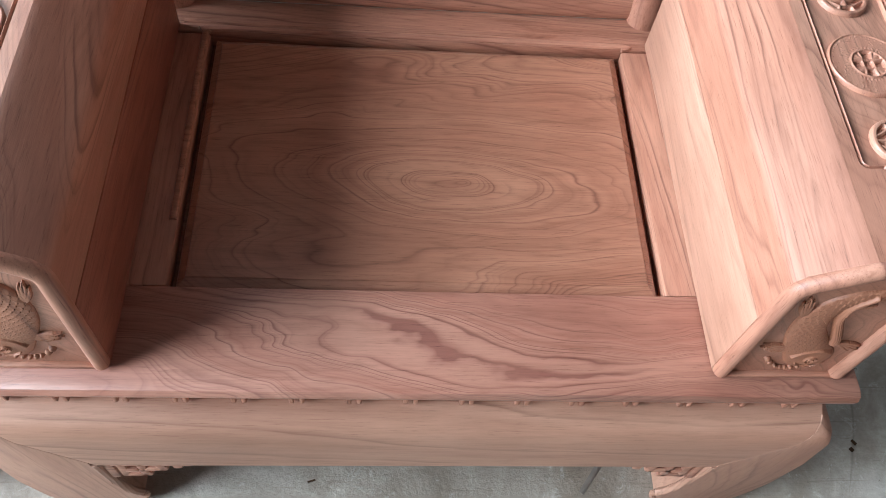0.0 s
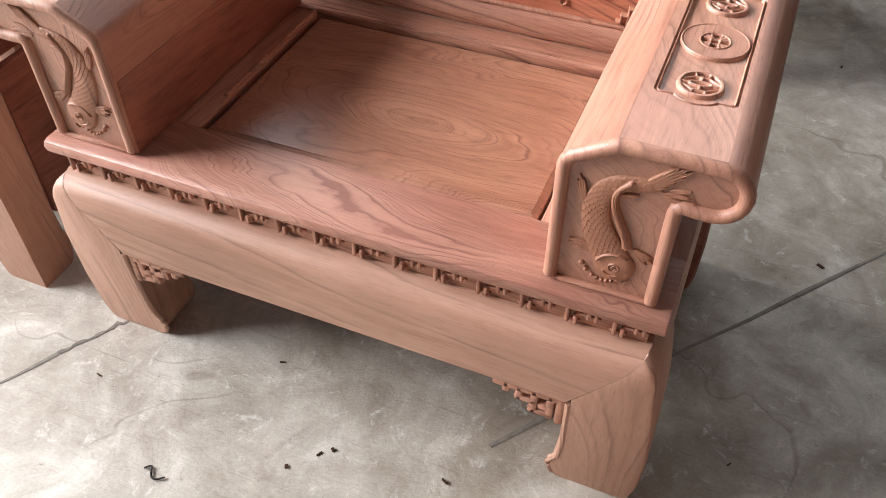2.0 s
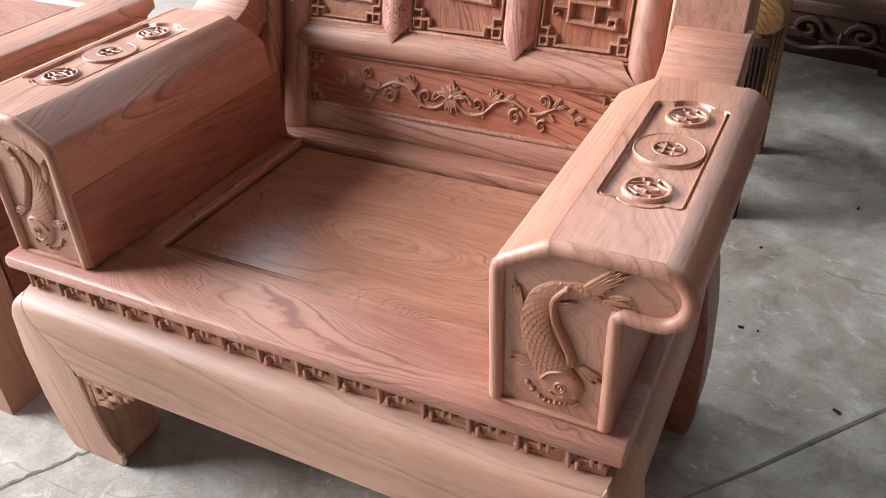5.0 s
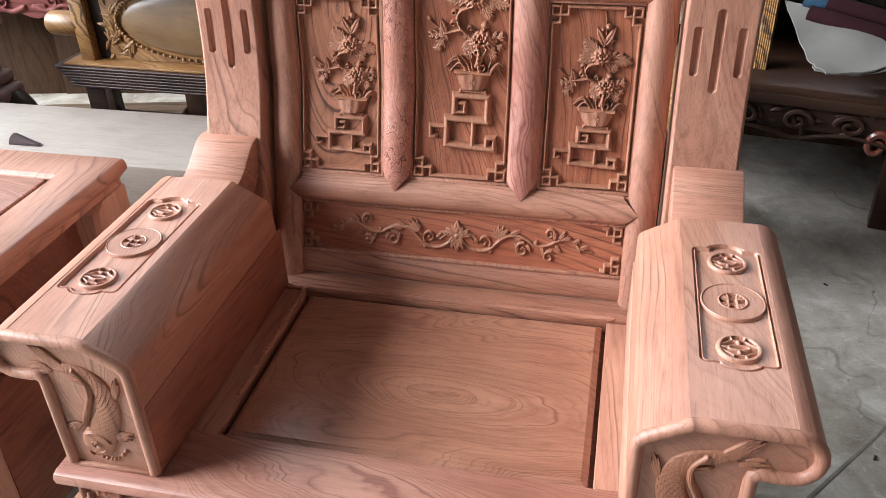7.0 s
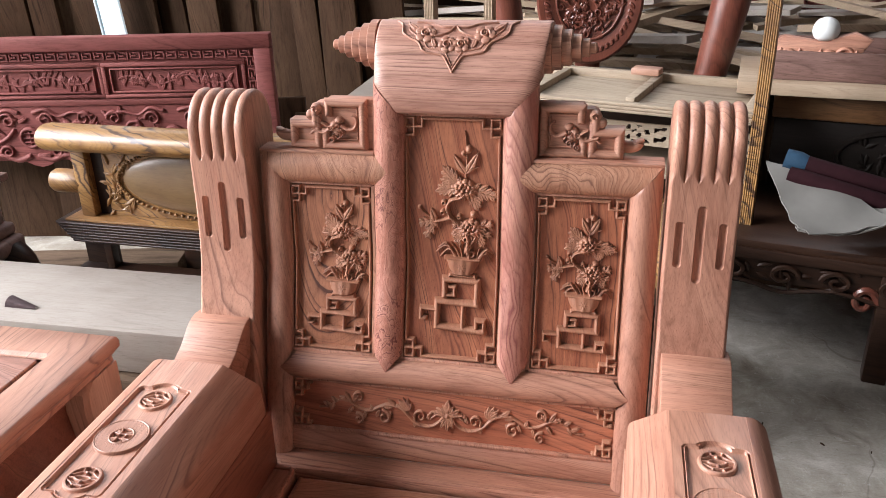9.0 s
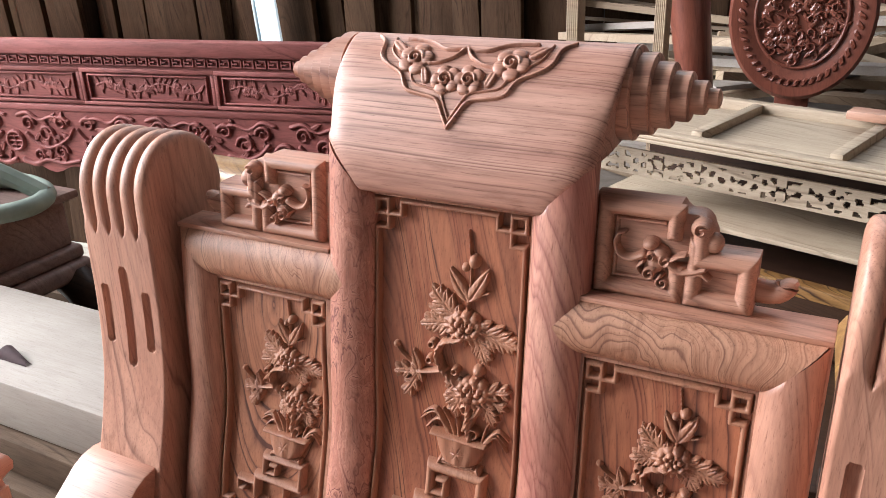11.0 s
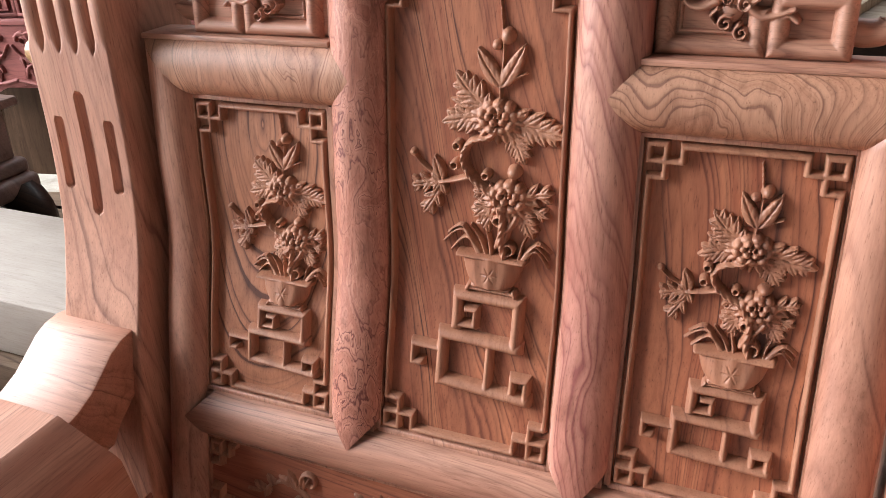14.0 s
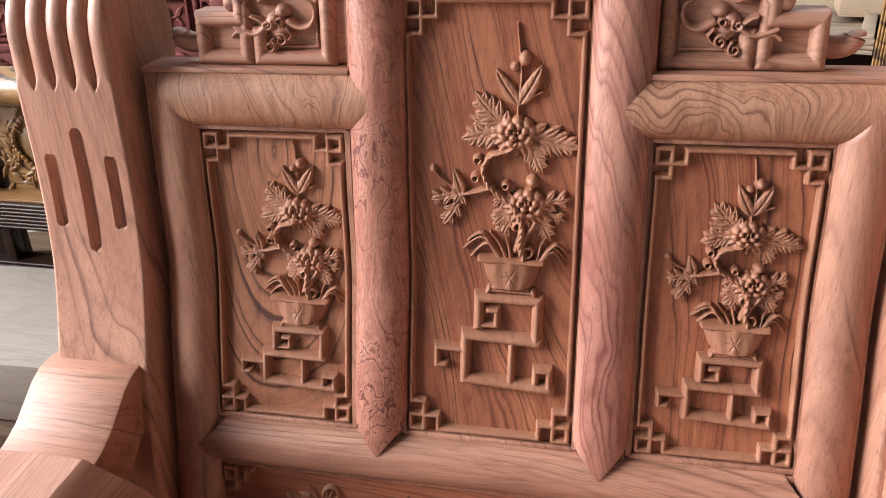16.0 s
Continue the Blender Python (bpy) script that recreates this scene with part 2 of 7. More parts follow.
raw_brown = wood("raw_brown_wood", (0.24, 0.145, 0.115), (0.185, 0.105, 0.082), (0.10, 0.05, 0.04), axis="x", rings=8, rough=0.6, line=0.25, fine=0.3)
board_wood = wood("plank_wood", (0.40, 0.31, 0.215), (0.31, 0.23, 0.15), (0.2, 0.135, 0.085), axis="x", rings=8, rough=0.7, grit=0.35)
grey_wood = wood("dusty_slab_wood", (0.36, 0.325, 0.285), (0.325, 0.29, 0.25), (0.23, 0.20, 0.17), axis="x", rings=5, line=0.10, fine=0.12, rough=0.75, bump=0.3, grit=0.2, stretch=0.5)
ply_wood = wood("pale_plywood", (0.45, 0.365, 0.265), (0.38, 0.305, 0.215), (0.27, 0.205, 0.14), axis="x", rings=6, line=0.4, rough=0.65, grit=0.35)
brown_wood = wood("brown_wall_boards", (0.072, 0.041, 0.023), (0.043, 0.024, 0.013), (0.018, 0.010, 0.006), axis="z", rings=7, rough=0.8, spec=0.12)
column_wood = wood("polished_red_column", (0.20, 0.062, 0.038), (0.15, 0.043, 0.026), (0.085, 0.023, 0.015), axis="z", rings=7, rough=0.35, coat=0.3)


def plain(name, colour, rough=0.6, metal=0.0, vary=0.18, scale=30.0, bump=0.1):
    m, nt, bsdf = nodes_of(name)
    vec, raw, rnd = coords(nt, (1, 1, 1))
    n = noise_node(nt, raw, scale, 4.0, 0.6)
    big = noise_node(nt, raw, scale * 0.12, 2.0)
    f = math_node(nt, "ADD", math_node(nt, "MULTIPLY", n, 0.6), math_node(nt, "MULTIPLY", big, 0.4))
    lo, hi = (tuple(c * (1 - vary) for c in colour), tuple(min(1, c * (1 + vary)) for c in colour))
    link(nt, ramp_node(nt, f, [(0.3, lo), (0.7, hi)]), bsdf.inputs["Base Color"])
    bsdf.inputs["Roughness"].default_value, bsdf.inputs["Metallic"].default_value = rough, metal
    b = nt.nodes.new("ShaderNodeBump")
    b.inputs["Strength"].default_value, b.inputs["Distance"].default_value = bump, 0.003
    link(nt, n, b.inputs["Height"])
    link(nt, b.outputs[0], bsdf.inputs["Normal"])
    return m


def concrete(name):
    m, nt, bsdf = nodes_of(name)
    vec, raw, rnd = coords(nt, (1, 1, 1), 0.0)
    big = noise_node(nt, raw, 1.7, 5.0, 0.62, 0.8)
    mid = noise_node(nt, raw, 8.0, 7.0, 0.66, 0.6)
    fine = noise_node(nt, raw, 150.0, 4.0, 0.7)
    col = ramp_node(nt, mid, [(0.30, (0.24, 0.208, 0.172)), (0.43, (0.350, 0.315, 0.270)), (0.54, (0.420, 0.387, 0.340)), (0.68, (0.56, 0.533, 0.486))])
    stain = ramp_node(nt, big, [(0.34, (0.66, 0.61, 0.55)), (0.50, (0.98, 0.97, 0.95)), (0.70, (1.18, 1.18, 1.18))])
    col = mix_node(nt, 1.0, col, stain, "MULTIPLY")
    dust = ramp_node(nt, noise_node(nt, raw, 26.0, 8.0, 0.8, 0.8), [(0.57, (0, 0, 0)), (0.66, (1, 1, 1))])
    col = mix_node(nt, math_node(nt, "MULTIPLY", dust, 0.6), col, (0.64, 0.62, 0.58))
    speck = ramp_node(nt, noise_node(nt, raw, 46.0, 4.0, 0.75), [(0.27, (0.38, 0.33, 0.28)), (0.35, (1, 1, 1))])
    col = mix_node(nt, 0.85, col, speck, "MULTIPLY")
    wander = noise_node(nt, raw, 1.9, 3.0, 0.5, 0.4)
    crack = math_node(nt, "ABSOLUTE", math_node(nt, "SUBTRACT", wander, 0.5))
    crack = ramp_node(nt, math_node(nt, "ADD", crack, math_node(nt, "MULTIPLY", math_node(nt, "SUBTRACT", noise_node(nt, raw, 3.1, 1.0), 0.42), 0.04)), [(0.0, (0.45, 0.41, 0.37)), (0.0035, (1, 1, 1))])
    col = mix_node(nt, 0.5, col, crack, "MULTIPLY")
    grit = ramp_node(nt, fine, [(0.25, (0.78, 0.76, 0.74)), (0.6, (1.04, 1.04, 1.04))])
    col = mix_node(nt, 0.6, col, grit, "MULTIPLY")
    # thin drag marks
    for turn, k in ((0.5, 5.0), (-0.35, 7.0)):
        mp = nt.nodes.new("ShaderNodeMapping")
        mp.inputs["Rotation"].default_value, mp.inputs["Scale"].default_value = (0, 0, turn), (1.6, 42.0, 1)
        link(nt, raw, mp.inputs["Vector"])
        mark = ramp_node(nt, noise_node(nt, mp.outputs[0], k, 3.0, 0.55, 0.7), [(0.27, (0.66, 0.62, 0.58)), (0.36, (1, 1, 1)), (0.64, (1, 1, 1)), (0.74, (1.22, 1.22, 1.2))])
        col = mix_node(nt, 0.7, col, mark, "MULTIPLY")
    link(nt, col, bsdf.inputs["Base Color"])
    bsdf.inputs["Roughness"].default_value = 0.72
    b = nt.nodes.new("ShaderNodeBump")
    b.inputs["Strength"].default_value, b.inputs["Distance"].default_value = 0.38, 0.004
    link(nt, math_node(nt, "ADD", fine, math_node(nt, "MULTIPLY", mid, 1.5)), b.inputs["Height"])
    link(nt, b.outputs[0], bsdf.inputs["Normal"])
    return m


concrete_mat = concrete("dusty_concrete")
wall_mat = plain("grey_plaster", (0.085, 0.082, 0.078), 0.85, vary=0.25, scale=6)
dark_steel = plain("dark_green_iron", (0.03, 0.045, 0.04), 0.45, 0.3)
stone_green = plain("worn_green_paint", (0.20, 0.24, 0.20), 0.6)
tarp_mat = plain("orange_red_tarp", (0.40, 0.045, 0.02), 0.5, scale=12)
white_mat = plain("white_enamel", (0.72, 0.73, 0.72), 0.3, vary=0.08)
card_mat = plain("grey_cardboard", (0.17, 0.162, 0.148), 0.8, vary=0.12, scale=14)
roll_mat = plain("maroon_cloth", (0.020, 0.005, 0.007), 0.85, vary=0.3)
blue_mat = plain("blue_sheet", (0.028, 0.062, 0.105), 0.6, vary=0.3)
steel_mat = plain("pale_blue_steel", (0.55, 0.62, 0.66), 0.4, vary=0.15)
scrap_mat = plain("dark_leather_scrap", (0.13, 0.085, 0.09), 0.8, vary=0.3)
m, nt, bsdf = nodes_of("daylight_gap")
bsdf.inputs["Base Color"].default_value = (0.7, 0.8, 0.85, 1)
bsdf.inputs["Emission Color"].default_value = (0.75, 0.88, 0.95, 1)
bsdf.inputs["Emission Strength"].default_value = 0.75
daylight_mat = m
for m in (roll_mat, blue_mat, card_mat):
    m.node_tree.nodes["Principled BSDF"].inputs["Specular IOR Level"].default_value = 0.15
black_mat = plain("black_shadow_gap", (0.02, 0.018, 0.016), 0.9)


# ---- helpers for meshes ----
def part(name, bm, material, parent=None, label="", sharp=38):
    """Link a bmesh (or a ready mesh) as one mesh object under a thing or a part."""
    if isinstance(bm, bmesh.types.BMesh):
        me = bpy.data.meshes.new(name)
        bmesh.ops.recalc_face_normals(bm, faces=bm.faces)
        bm.to_mesh(me)
        bm.free()
    else:
        me = bm
    me.materials.append(material)
    me.polygons.foreach_set("use_smooth", [True] * len(me.polygons))
    me.set_sharp_from_angle(angle=radians(sharp))
    ob = new(name, me)
    ob.parent = parent
    if label:
        ob["label"] = label
    return ob


def thing(name, label, category, at=(0, 0, 0), rz=0, group="", kind=""):
    ob = new(name)
    ob.empty_display_size = 0.1
    ob.matrix_basis = pose(*at, 0, 0, rz)
    return tagged(ob, label, category, group, kind)


def box(x0, x1, y0, y1, z0, z1, bevel=0.003, bm=None, seg=2):
    own = bmesh.new()
    bmesh.ops.create_cube(own, size=1, matrix=Matrix.Translation(((x0 + x1) / 2, (y0 + y1) / 2, (z0 + z1) / 2)) @ Matrix.Diagonal((x1 - x0, y1 - y0, z1 - z0, 1)))
    if bevel:
        bmesh.ops.bevel(own, geom=own.edges[:], offset=bevel, segments=seg, profile=0.5, affect="EDGES")
    return own if bm is None else merge(bm, own)


def merge(bm, other, m=None):
    me = bpy.data.meshes.new("tmp")
    other.to_mesh(me)
    other.free()
    if m is not None:
        me.transform(m)
    bm.from_mesh(me)
    bpy.data.meshes.remove(me)
    return bm


def prism(outline, axis, lo, hi, bevel=0.0, seg=2):
    """An outline drawn in the two other axes, pushed along an axis."""
    bm = bmesh.new()
    a, b = [i for i in range(3) if i != axis]
    rings = []
    for h in (lo, hi):
        ring = []
        for u, v in outline:
            p = [0, 0, 0]
            p[a], p[b], p[axis] = u, v, h
            ring.append(bm.verts.new(p))
        rings.append(ring)
    n = len(outline)
    for i in range(n):
        bm.faces.new((rings[0][i], rings[0][(i + 1) % n], rings[1][(i + 1) % n], rings[1][i]))
    caps = [bm.faces.new(rings[0]), bm.faces.new(rings[1])]
    bmesh.ops.recalc_face_normals(bm, faces=bm.faces)
    if bevel:
        bmesh.ops.bevel(bm, geom=[e for c in caps for e in c.edges], offset=bevel, segments=seg, profile=0.5, affect="EDGES")
    return bm


def smooth_path(pts, n=6, closed=False):
    """A Catmull-Rom curve through the points."""
    pts = [Vector(p) for p in pts]
    k, out = len(pts), []
    for i in range(k if closed else k - 1):
        p0, p1, p2, p3 = (pts[(i + j) % k] if closed else pts[min(max(i + j, 0), k - 1)] for j in (-1, 0, 1, 2))
        for s in range(n):
            t = s / n
            out.append(0.5 * ((2 * p1) + (p2 - p0) * t + (2 * p0 - 5 * p1 + 4 * p2 - p3) * t * t + (3 * p1 - p0 - 3 * p2 + p3) * t ** 3))
    if not closed:
        out.append(pts[-1])
    return out


def tube(path, radius, sides=8, closed=False, bm=None, flat=1.0, up=(0, 0, 1)):
    """A round bar along a path; radius may be a function of 0..1."""
    bm = bmesh.new() if bm is None else bm
    path = [Vector(p) for p in path]
    n, rings, up = len(path), [], Vector(up)
    for i, p in enumerate(path):
        a, b = (path[(i - 1) % n], path[(i + 1) % n]) if closed else (path[max(i - 1, 0)], path[min(i + 1, n - 1)])
        d = (b - a).normalized()
        side = d.cross(up)
        if side.length < 1e-4:
            side = d.cross(Vector((1, 0, 0)))
        side.normalize()
        top = side.cross(d)
        r = radius(i / max(n - 1, 1)) if callable(radius) else radius
        rings.append([bm.verts.new(p + side * math.cos(w) * r + top * math.sin(w) * r * flat) for w in (2 * math.pi * j / sides for j in range(sides))])
    for i in range(n if closed else n - 1):
        p, q = rings[i], rings[(i + 1) % n]
        for j in range(sides):
            bm.faces.new((p[j], p[(j + 1) % sides], q[(j + 1) % sides], q[j]))
    if not closed:
        bm.faces.new(rings[0])
        bm.faces.new(rings[-1])
    return bm


def lathe(profile, steps=24, bm=None):
    """A turned shape: (radius, height) pairs about z."""
    bm = bmesh.new() if bm is None else bm
    rings = [[bm.verts.new((r * math.cos(2 * math.pi * j / steps), r * math.sin(2 * math.pi * j / steps), z)) for j in range(steps)] for r, z in profile]
    for p, q in zip(rings, rings[1:]):
        for j in range(steps):
            bm.faces.new((p[j], p[(j + 1) % steps], q[(j + 1) % steps], q[j]))
    bm.faces.new(rings[0])
    bm.faces.new(rings[-1])
    return bm


def grid_mesh(name, pts, keep=None):
    """A mesh from an array of places [rows, columns, 3]; keep: which quads stay."""
    r, c, _ = pts.shape
    idx = np.arange(r * c).reshape(r, c)
    quads = np.stack([idx[:-1, :-1], idx[:-1, 1:], idx[1:, 1:], idx[1:, :-1]], -1).reshape(-1, 4)
    flat = pts.reshape(-1, 3)
    if keep is not None:
        quads = quads[keep.reshape(-1)]
        used = np.unique(quads)
        new_id = np.zeros(r * c, int)
        new_id[used] = np.arange(len(used))
        quads, flat = new_id[quads], flat[used]
    me = bpy.data.meshes.new(name)
    me.from_pydata(flat.tolist(), [], quads.tolist())
    return me


def mirrored(bm, s):
    if s < 0:
        bmesh.ops.scale(bm, vec=(-1, 1, 1), verts=bm.verts)
        bmesh.ops.reverse_faces(bm, faces=bm.faces)
    return bm


# ---- the shape of the chair's back: depth as a smooth function of height ----
BACK = np.polyfit((0.40, 0.46, 0.512, 0.606, 0.66, 0.705, 0.752, 0.80, 0.865, 0.95, 1.0, 1.1), (0.544, 0.560, 0.573, 0.597, 0.610, 0.620, 0.630, 0.638, 0.647, 0.659, 0.665, 0.675), 4)


def back_y(z):
    return np.polyval(BACK, z) + 0.0075 * np.exp(-((np.asarray(z) - 0.742) / 0.064) ** 2)


def built(z):
    """The height at which a line of the flat pattern is built: the back grows a little towards the top."""
    return z + np.interp(z, (0.40, 0.44, 0.56), (0.0, 0.003, 0.008))


def onto_back(bm):
    """Carry a part drawn flat (y = minus how far it stands proud) onto the curved back."""
    for v in bm.verts:
        v.co.z = float(built(v.co.z))
        v.co.y += float(back_y(v.co.z))
    return bm


def half_round(a, b, width, height, tip_a=0.0, tip_b=0.0, cut_a=0.0, cut_b=0.0, n=40, m=26):
    """A half-round moulding from a to b in the plane of the back, pointed over tip_a, tip_b or mitred by cut_a, cut_b."""
    a, b = Vector((a[0], 0, a[1])), Vector((b[0], 0, b[1]))
    along = (b - a).normalized()
    across = Vector((0, 1, 0)).cross(along)
    length = (b - a).length
    ts = sorted({i / n for i in range(n + 1)} | {tip_a / length * k / 6 for k in range(7)} | {1 - tip_b / length * k / 6 for k in range(7)})
    rows = []
    for t in ts:
        s = t * length
        w = 1.0
        if tip_a and s < tip_a:
            w = min(w, max(s / tip_a, 0.02))
        if tip_b and length - s < tip_b:
            w = min(w, max((length - s) / tip_b, 0.02))
        row = []
        for j in range(m + 1):
            ang = math.pi * j / m
            u = -math.cos(ang) * width / 2 * w
            h = math.sqrt(max(0.0, 1 - (2 * u / width) ** 2)) ** 0.85 * height
            shift = (cut_a * (u / width) * (1 - t)) + (cut_b * (u / width) * t)
            p = a + along * (s + shift) + across * u
            row.append((p.x, -h + 0.004, p.z))
        rows.append(row)
    bm = bmesh.new()
    vs = [[bm.verts.new(p) for p in row] for row in rows]
    for p, q in zip(vs, vs[1:]):
        for j in range(m):
            bm.faces.new((p[j], p[j + 1], q[j + 1], q[j]))
    bm.faces.new(vs[0])
    bm.faces.new(vs[-1])
    return onto_back(bm)


def curved_box(x0, x1, d0, d1, z0, z1, rows=24):
    """A plank that follows the curve of the back; d: how far behind the panel's face."""
    bm = bmesh.new()
    rings = [[bm.verts.new((x, d, z)) for x, d in ((x0, d0), (x1, d0), (x1, d1), (x0, d1))] for z in np.linspace(z0, z1, rows)]
    for p, q in zip(rings, rings[1:]):
        for j in range(4):
            bm.faces.new((p[j], p[(j + 1) % 4], q[(j + 1) % 4], q[j]))
    bm.faces.new(rings[0])
    bm.faces.new(rings[-1])
    return onto_back(bm)


# ---- the armchair ----
chair = thing("armchair", "unfinished carved rosewood armchair with coin-carved arms and a three-panel back", "armchair")

WIDE, PLATE_TOP, PLATE_LOW, WAIST_LOW = 0.457, 0.398, 0.373, 0.338


# seat frame
def seat_frame():
    front = [(0.010, PLATE_LOW), (0.003, 0.379), (0.001, 0.388), (0.004, 0.395), (0.011, PLATE_TOP), (0.117, PLATE_TOP), (0.117, PLATE_LOW)]
    part("front_rail", prism(front, 0, -WIDE, WIDE, 0.003), rail_wood, chair, "salmon-pink seat rail with swirling dark grain")
    part("rear_rail", box(-WIDE, WIDE, 0.485, 0.545, PLATE_LOW, PLATE_TOP + 0.001, 0.004), rose_x, chair)
    for s in (-1, 1):
        bm = box(0.266, WIDE, 0.1185, 0.4835, PLATE_LOW, PLATE_TOP - 0.001, 0.0025)
        part("side_rail", mirrored(bm, s), rose_y, chair)
    part("seat_bed", box(-0.27, 0.27, 0.112, 0.49, 0.362, 0.3735, 0), red_x, chair)
    # the board: a flat field with a sloped margin
    bm = bmesh.new()
    levels = ((0.259, 0.121, 0.480, 0.3745), (0.259, 0.121, 0.480, 0.3865), (0.2575, 0.1225, 0.4785, 0.3885), (0.250, 0.131, 0.470, 0.3925), (0.249, 0.132, 0.469, 0.3940))
    rings = [[bm.verts.new(p) for p in ((-x, y0, z), (x, y0, z), (x, y1, z), (-x, y1, z))] for x, y0, y1, z in levels]
    for p, q in zip(rings, rings[1:]):
        for j in range(4):
            bm.faces.new((p[j], p[(j + 1) % 4], q[(j + 1) % 4], q[j]))
    bm.faces.new(rings[0])
    bm.faces.new(rings[-1])
    part("seat_board", bm, seat_wood, chair, "smooth seat board with oval cathedral grain", 20)
    path = [(-0.271, 0.20, 0.398), (-0.272, 0.46, 0.398), (-0.268, 0.484, 0.3985), (-0.255, 0.4905, 0.399), (0.0, 0.4905, 0.399), (0.255, 0.4905, 0.399), (0.266, 0.486, 0.3985)]
    part("seat_bead", tube(smooth_path(path, 5), 0.0042, 8, flat=0.8), rose_x, chair)
    part("rear_moulding", tube([(-0.30, 0.502, 0.399), (0.30, 0.502, 0.399)], 0.004, 8, flat=0.5), rose_x, chair)


seat_frame()


def front_y(z):
    """The bulging front of the base, by height."""
    return float(np.interp(z, (0.0, 0.05, 0.12, 0.22, 0.300, 0.316, 0.328, 0.336, 0.340), (0.0, -0.004, -0.010, -0.016, -0.018, -0.016, -0.010, 0.002, 0.018)))


def base_frame():
    heights = (0.214, 0.217, 0.24, 0.27, 0.300, 0.310, 0.318, 0.326, 0.333, 0.338, 0.340)
    corner = lambda z: 0.357 + (z - 0.214) / 0.126 * 0.088
    # front apron, mitred into the legs
    bm = bmesh.new()
    rows = []
    for z in heights:
        y = front_y(z) + (0.004 if z < 0.215 else 0)
        rows.append([bm.verts.new((s * corner(z), y, z)) for s in np.linspace(-1, 1, 3)])
    rows.append([bm.verts.new((s * 0.44, 0.06, 0.340)) for s in np.linspace(-1, 1, 3)])
    rows.append([bm.verts.new((s * 0.357, 0.06, 0.214)) for s in np.linspace(-1, 1, 3)])
    for p, q in zip(rows, rows[1:] + rows[:1]):
        for j in range(2):
            bm.faces.new((p[j], p[j + 1], q[j + 1], q[j]))
    part("front_apron", bm, tan_x, chair, "plain tan apron with a rounded top edge")
    # side aprons
    for s in (-1, 1):
        bm = bmesh.new()
        rows = []
        for z in heights:
            x = 0.445 - front_y(z)
            rows.append([bm.verts.new((x, y, z)) for y in (0.085, 0.30, 0.50)])
        rows.append([bm.verts.new((0.40, y, 0.340)) for y in (0.085, 0.30, 0.50)])
        rows.append([bm.verts.new((0.40, y, 0.214)) for y in (0.085, 0.30, 0.50)])
        for p, q in zip(rows, rows[1:] + rows[:1]):
            for j in range(2):
                bm.faces.new((p[j], p[j + 1], q[j + 1], q[j]))
        bm.faces.new([r[0] for r in rows])
        bm.faces.new([r[-1] for r in rows])
        part("side_apron", mirrored(bm, s), tan_y, chair)
    part("rear_apron", box(-0.37, 0.37, 0.535, 0.56, 0.22, 0.338, 0.004), tan_x, chair)
    # legs: a curved column that swells at the shoulder and turns in at the foot
    def leg_ring(z, rear):
        out_x = float(np.interp(z, (0.0, 0.02, 0.05, 0.12, 0.22, 0.300, 0.316, 0.328, 0.337), (0.471, 0.477, 0.480, 0.481, 0.476, 0.466, 0.462, 0.456, 0.445)))
        in_x = float(np.interp(z, (0, 0.012, 0.03, 0.045, 0.06, 0.10, 0.214, 0.34), (0.362, 0.355, 0.349, 0.352, 0.362, 0.366, 0.366, 0.366)))
        y0 = front_y(z)
        y1 = 0.093
        c = 0.010
        ring = [(in_x, y0), (out_x - c, y0), (out_x - c * 0.3, y0 + c * 0.3), (out_x, y0 + c), (out_x, y1 - 0.004), (out_x - 0.004, y1), (in_x, y1)]
        return [(x, (0.545 - y) if rear else y, z) for x, y in ring]
    for s in (-1, 1):
        for rear in (False, True):
            bm = bmesh.new()
            zs = (0.0, 0.006, 0.012, 0.03, 0.045, 0.06, 0.08, 0.12, 0.17, 0.2135, 0.2145, 0.225, 0.25, 0.28, 0.300, 0.310, 0.318, 0.326, 0.333, 0.337)
            rings = []
            for z in zs:
                ring = leg_ring(z, rear)
                if z == 0.0:
                    cx, cy = 0.412, sum(p[1] for p in ring) / 7
                    ring = [(cx + (x - cx) * 0.97, cy + (y - cy) * 0.97, zz) for x, y, zz in ring]
                if z > 0.214 and not rear:
                    ring = [((max(x, corner(z) + 0.001) if y < 0.05 else x), y, zz) for x, y, zz in ring]
                rings.append([bm.verts.new(p) for p in ring])
            for p, q in zip(rings, rings[1:]):
                for j in range(7):
                    bm.faces.new((p[j], p[(j + 1) % 7], q[(j + 1) % 7], q[j]))
            bm.faces.new(rings[0])
            bm.faces.new(rings[-1])
            # rear legs use a darker wood to stand in for shade on them
            leg = part("rear_leg" if rear else "front_leg", mirrored(bm, s), red_y if rear else tan_z, chair, "rear leg in dark reddish wood that stands in for its shaded side" if rear else "")
            if not rear:
                zs2 = (0.008, 0.02, 0.032, 0.045, 0.056, 0.065, 0.08, 0.10, 0.14, 0.18, 0.2135)
                inner = lambda z: float(np.interp(z, (0, 0.012, 0.03, 0.045, 0.06, 0.10, 0.214), (0.362, 0.355, 0.349, 0.352, 0.362, 0.366, 0.366)))
                bm = tube([(inner(z) - 0.003, front_y(z) + 0.004, z) for z in zs2], 0.0055, 8)
                part("edge_bead", mirrored(bm, s), tan_z, leg)
    # waist, set back under the seat plate
    part("waist_front", box(-0.438, 0.438, 0.020, 0.05, 0.336, PLATE_LOW, 0.001), rose_x, chair)
    for s in (-1, 1):
        part("waist_side", mirrored(box(0.408, 0.438, 0.0505, 0.53, 0.336, PLATE_LOW, 0.001), s), rose_y, chair)
    # fret studs along the waist
    bm = bmesh.new()
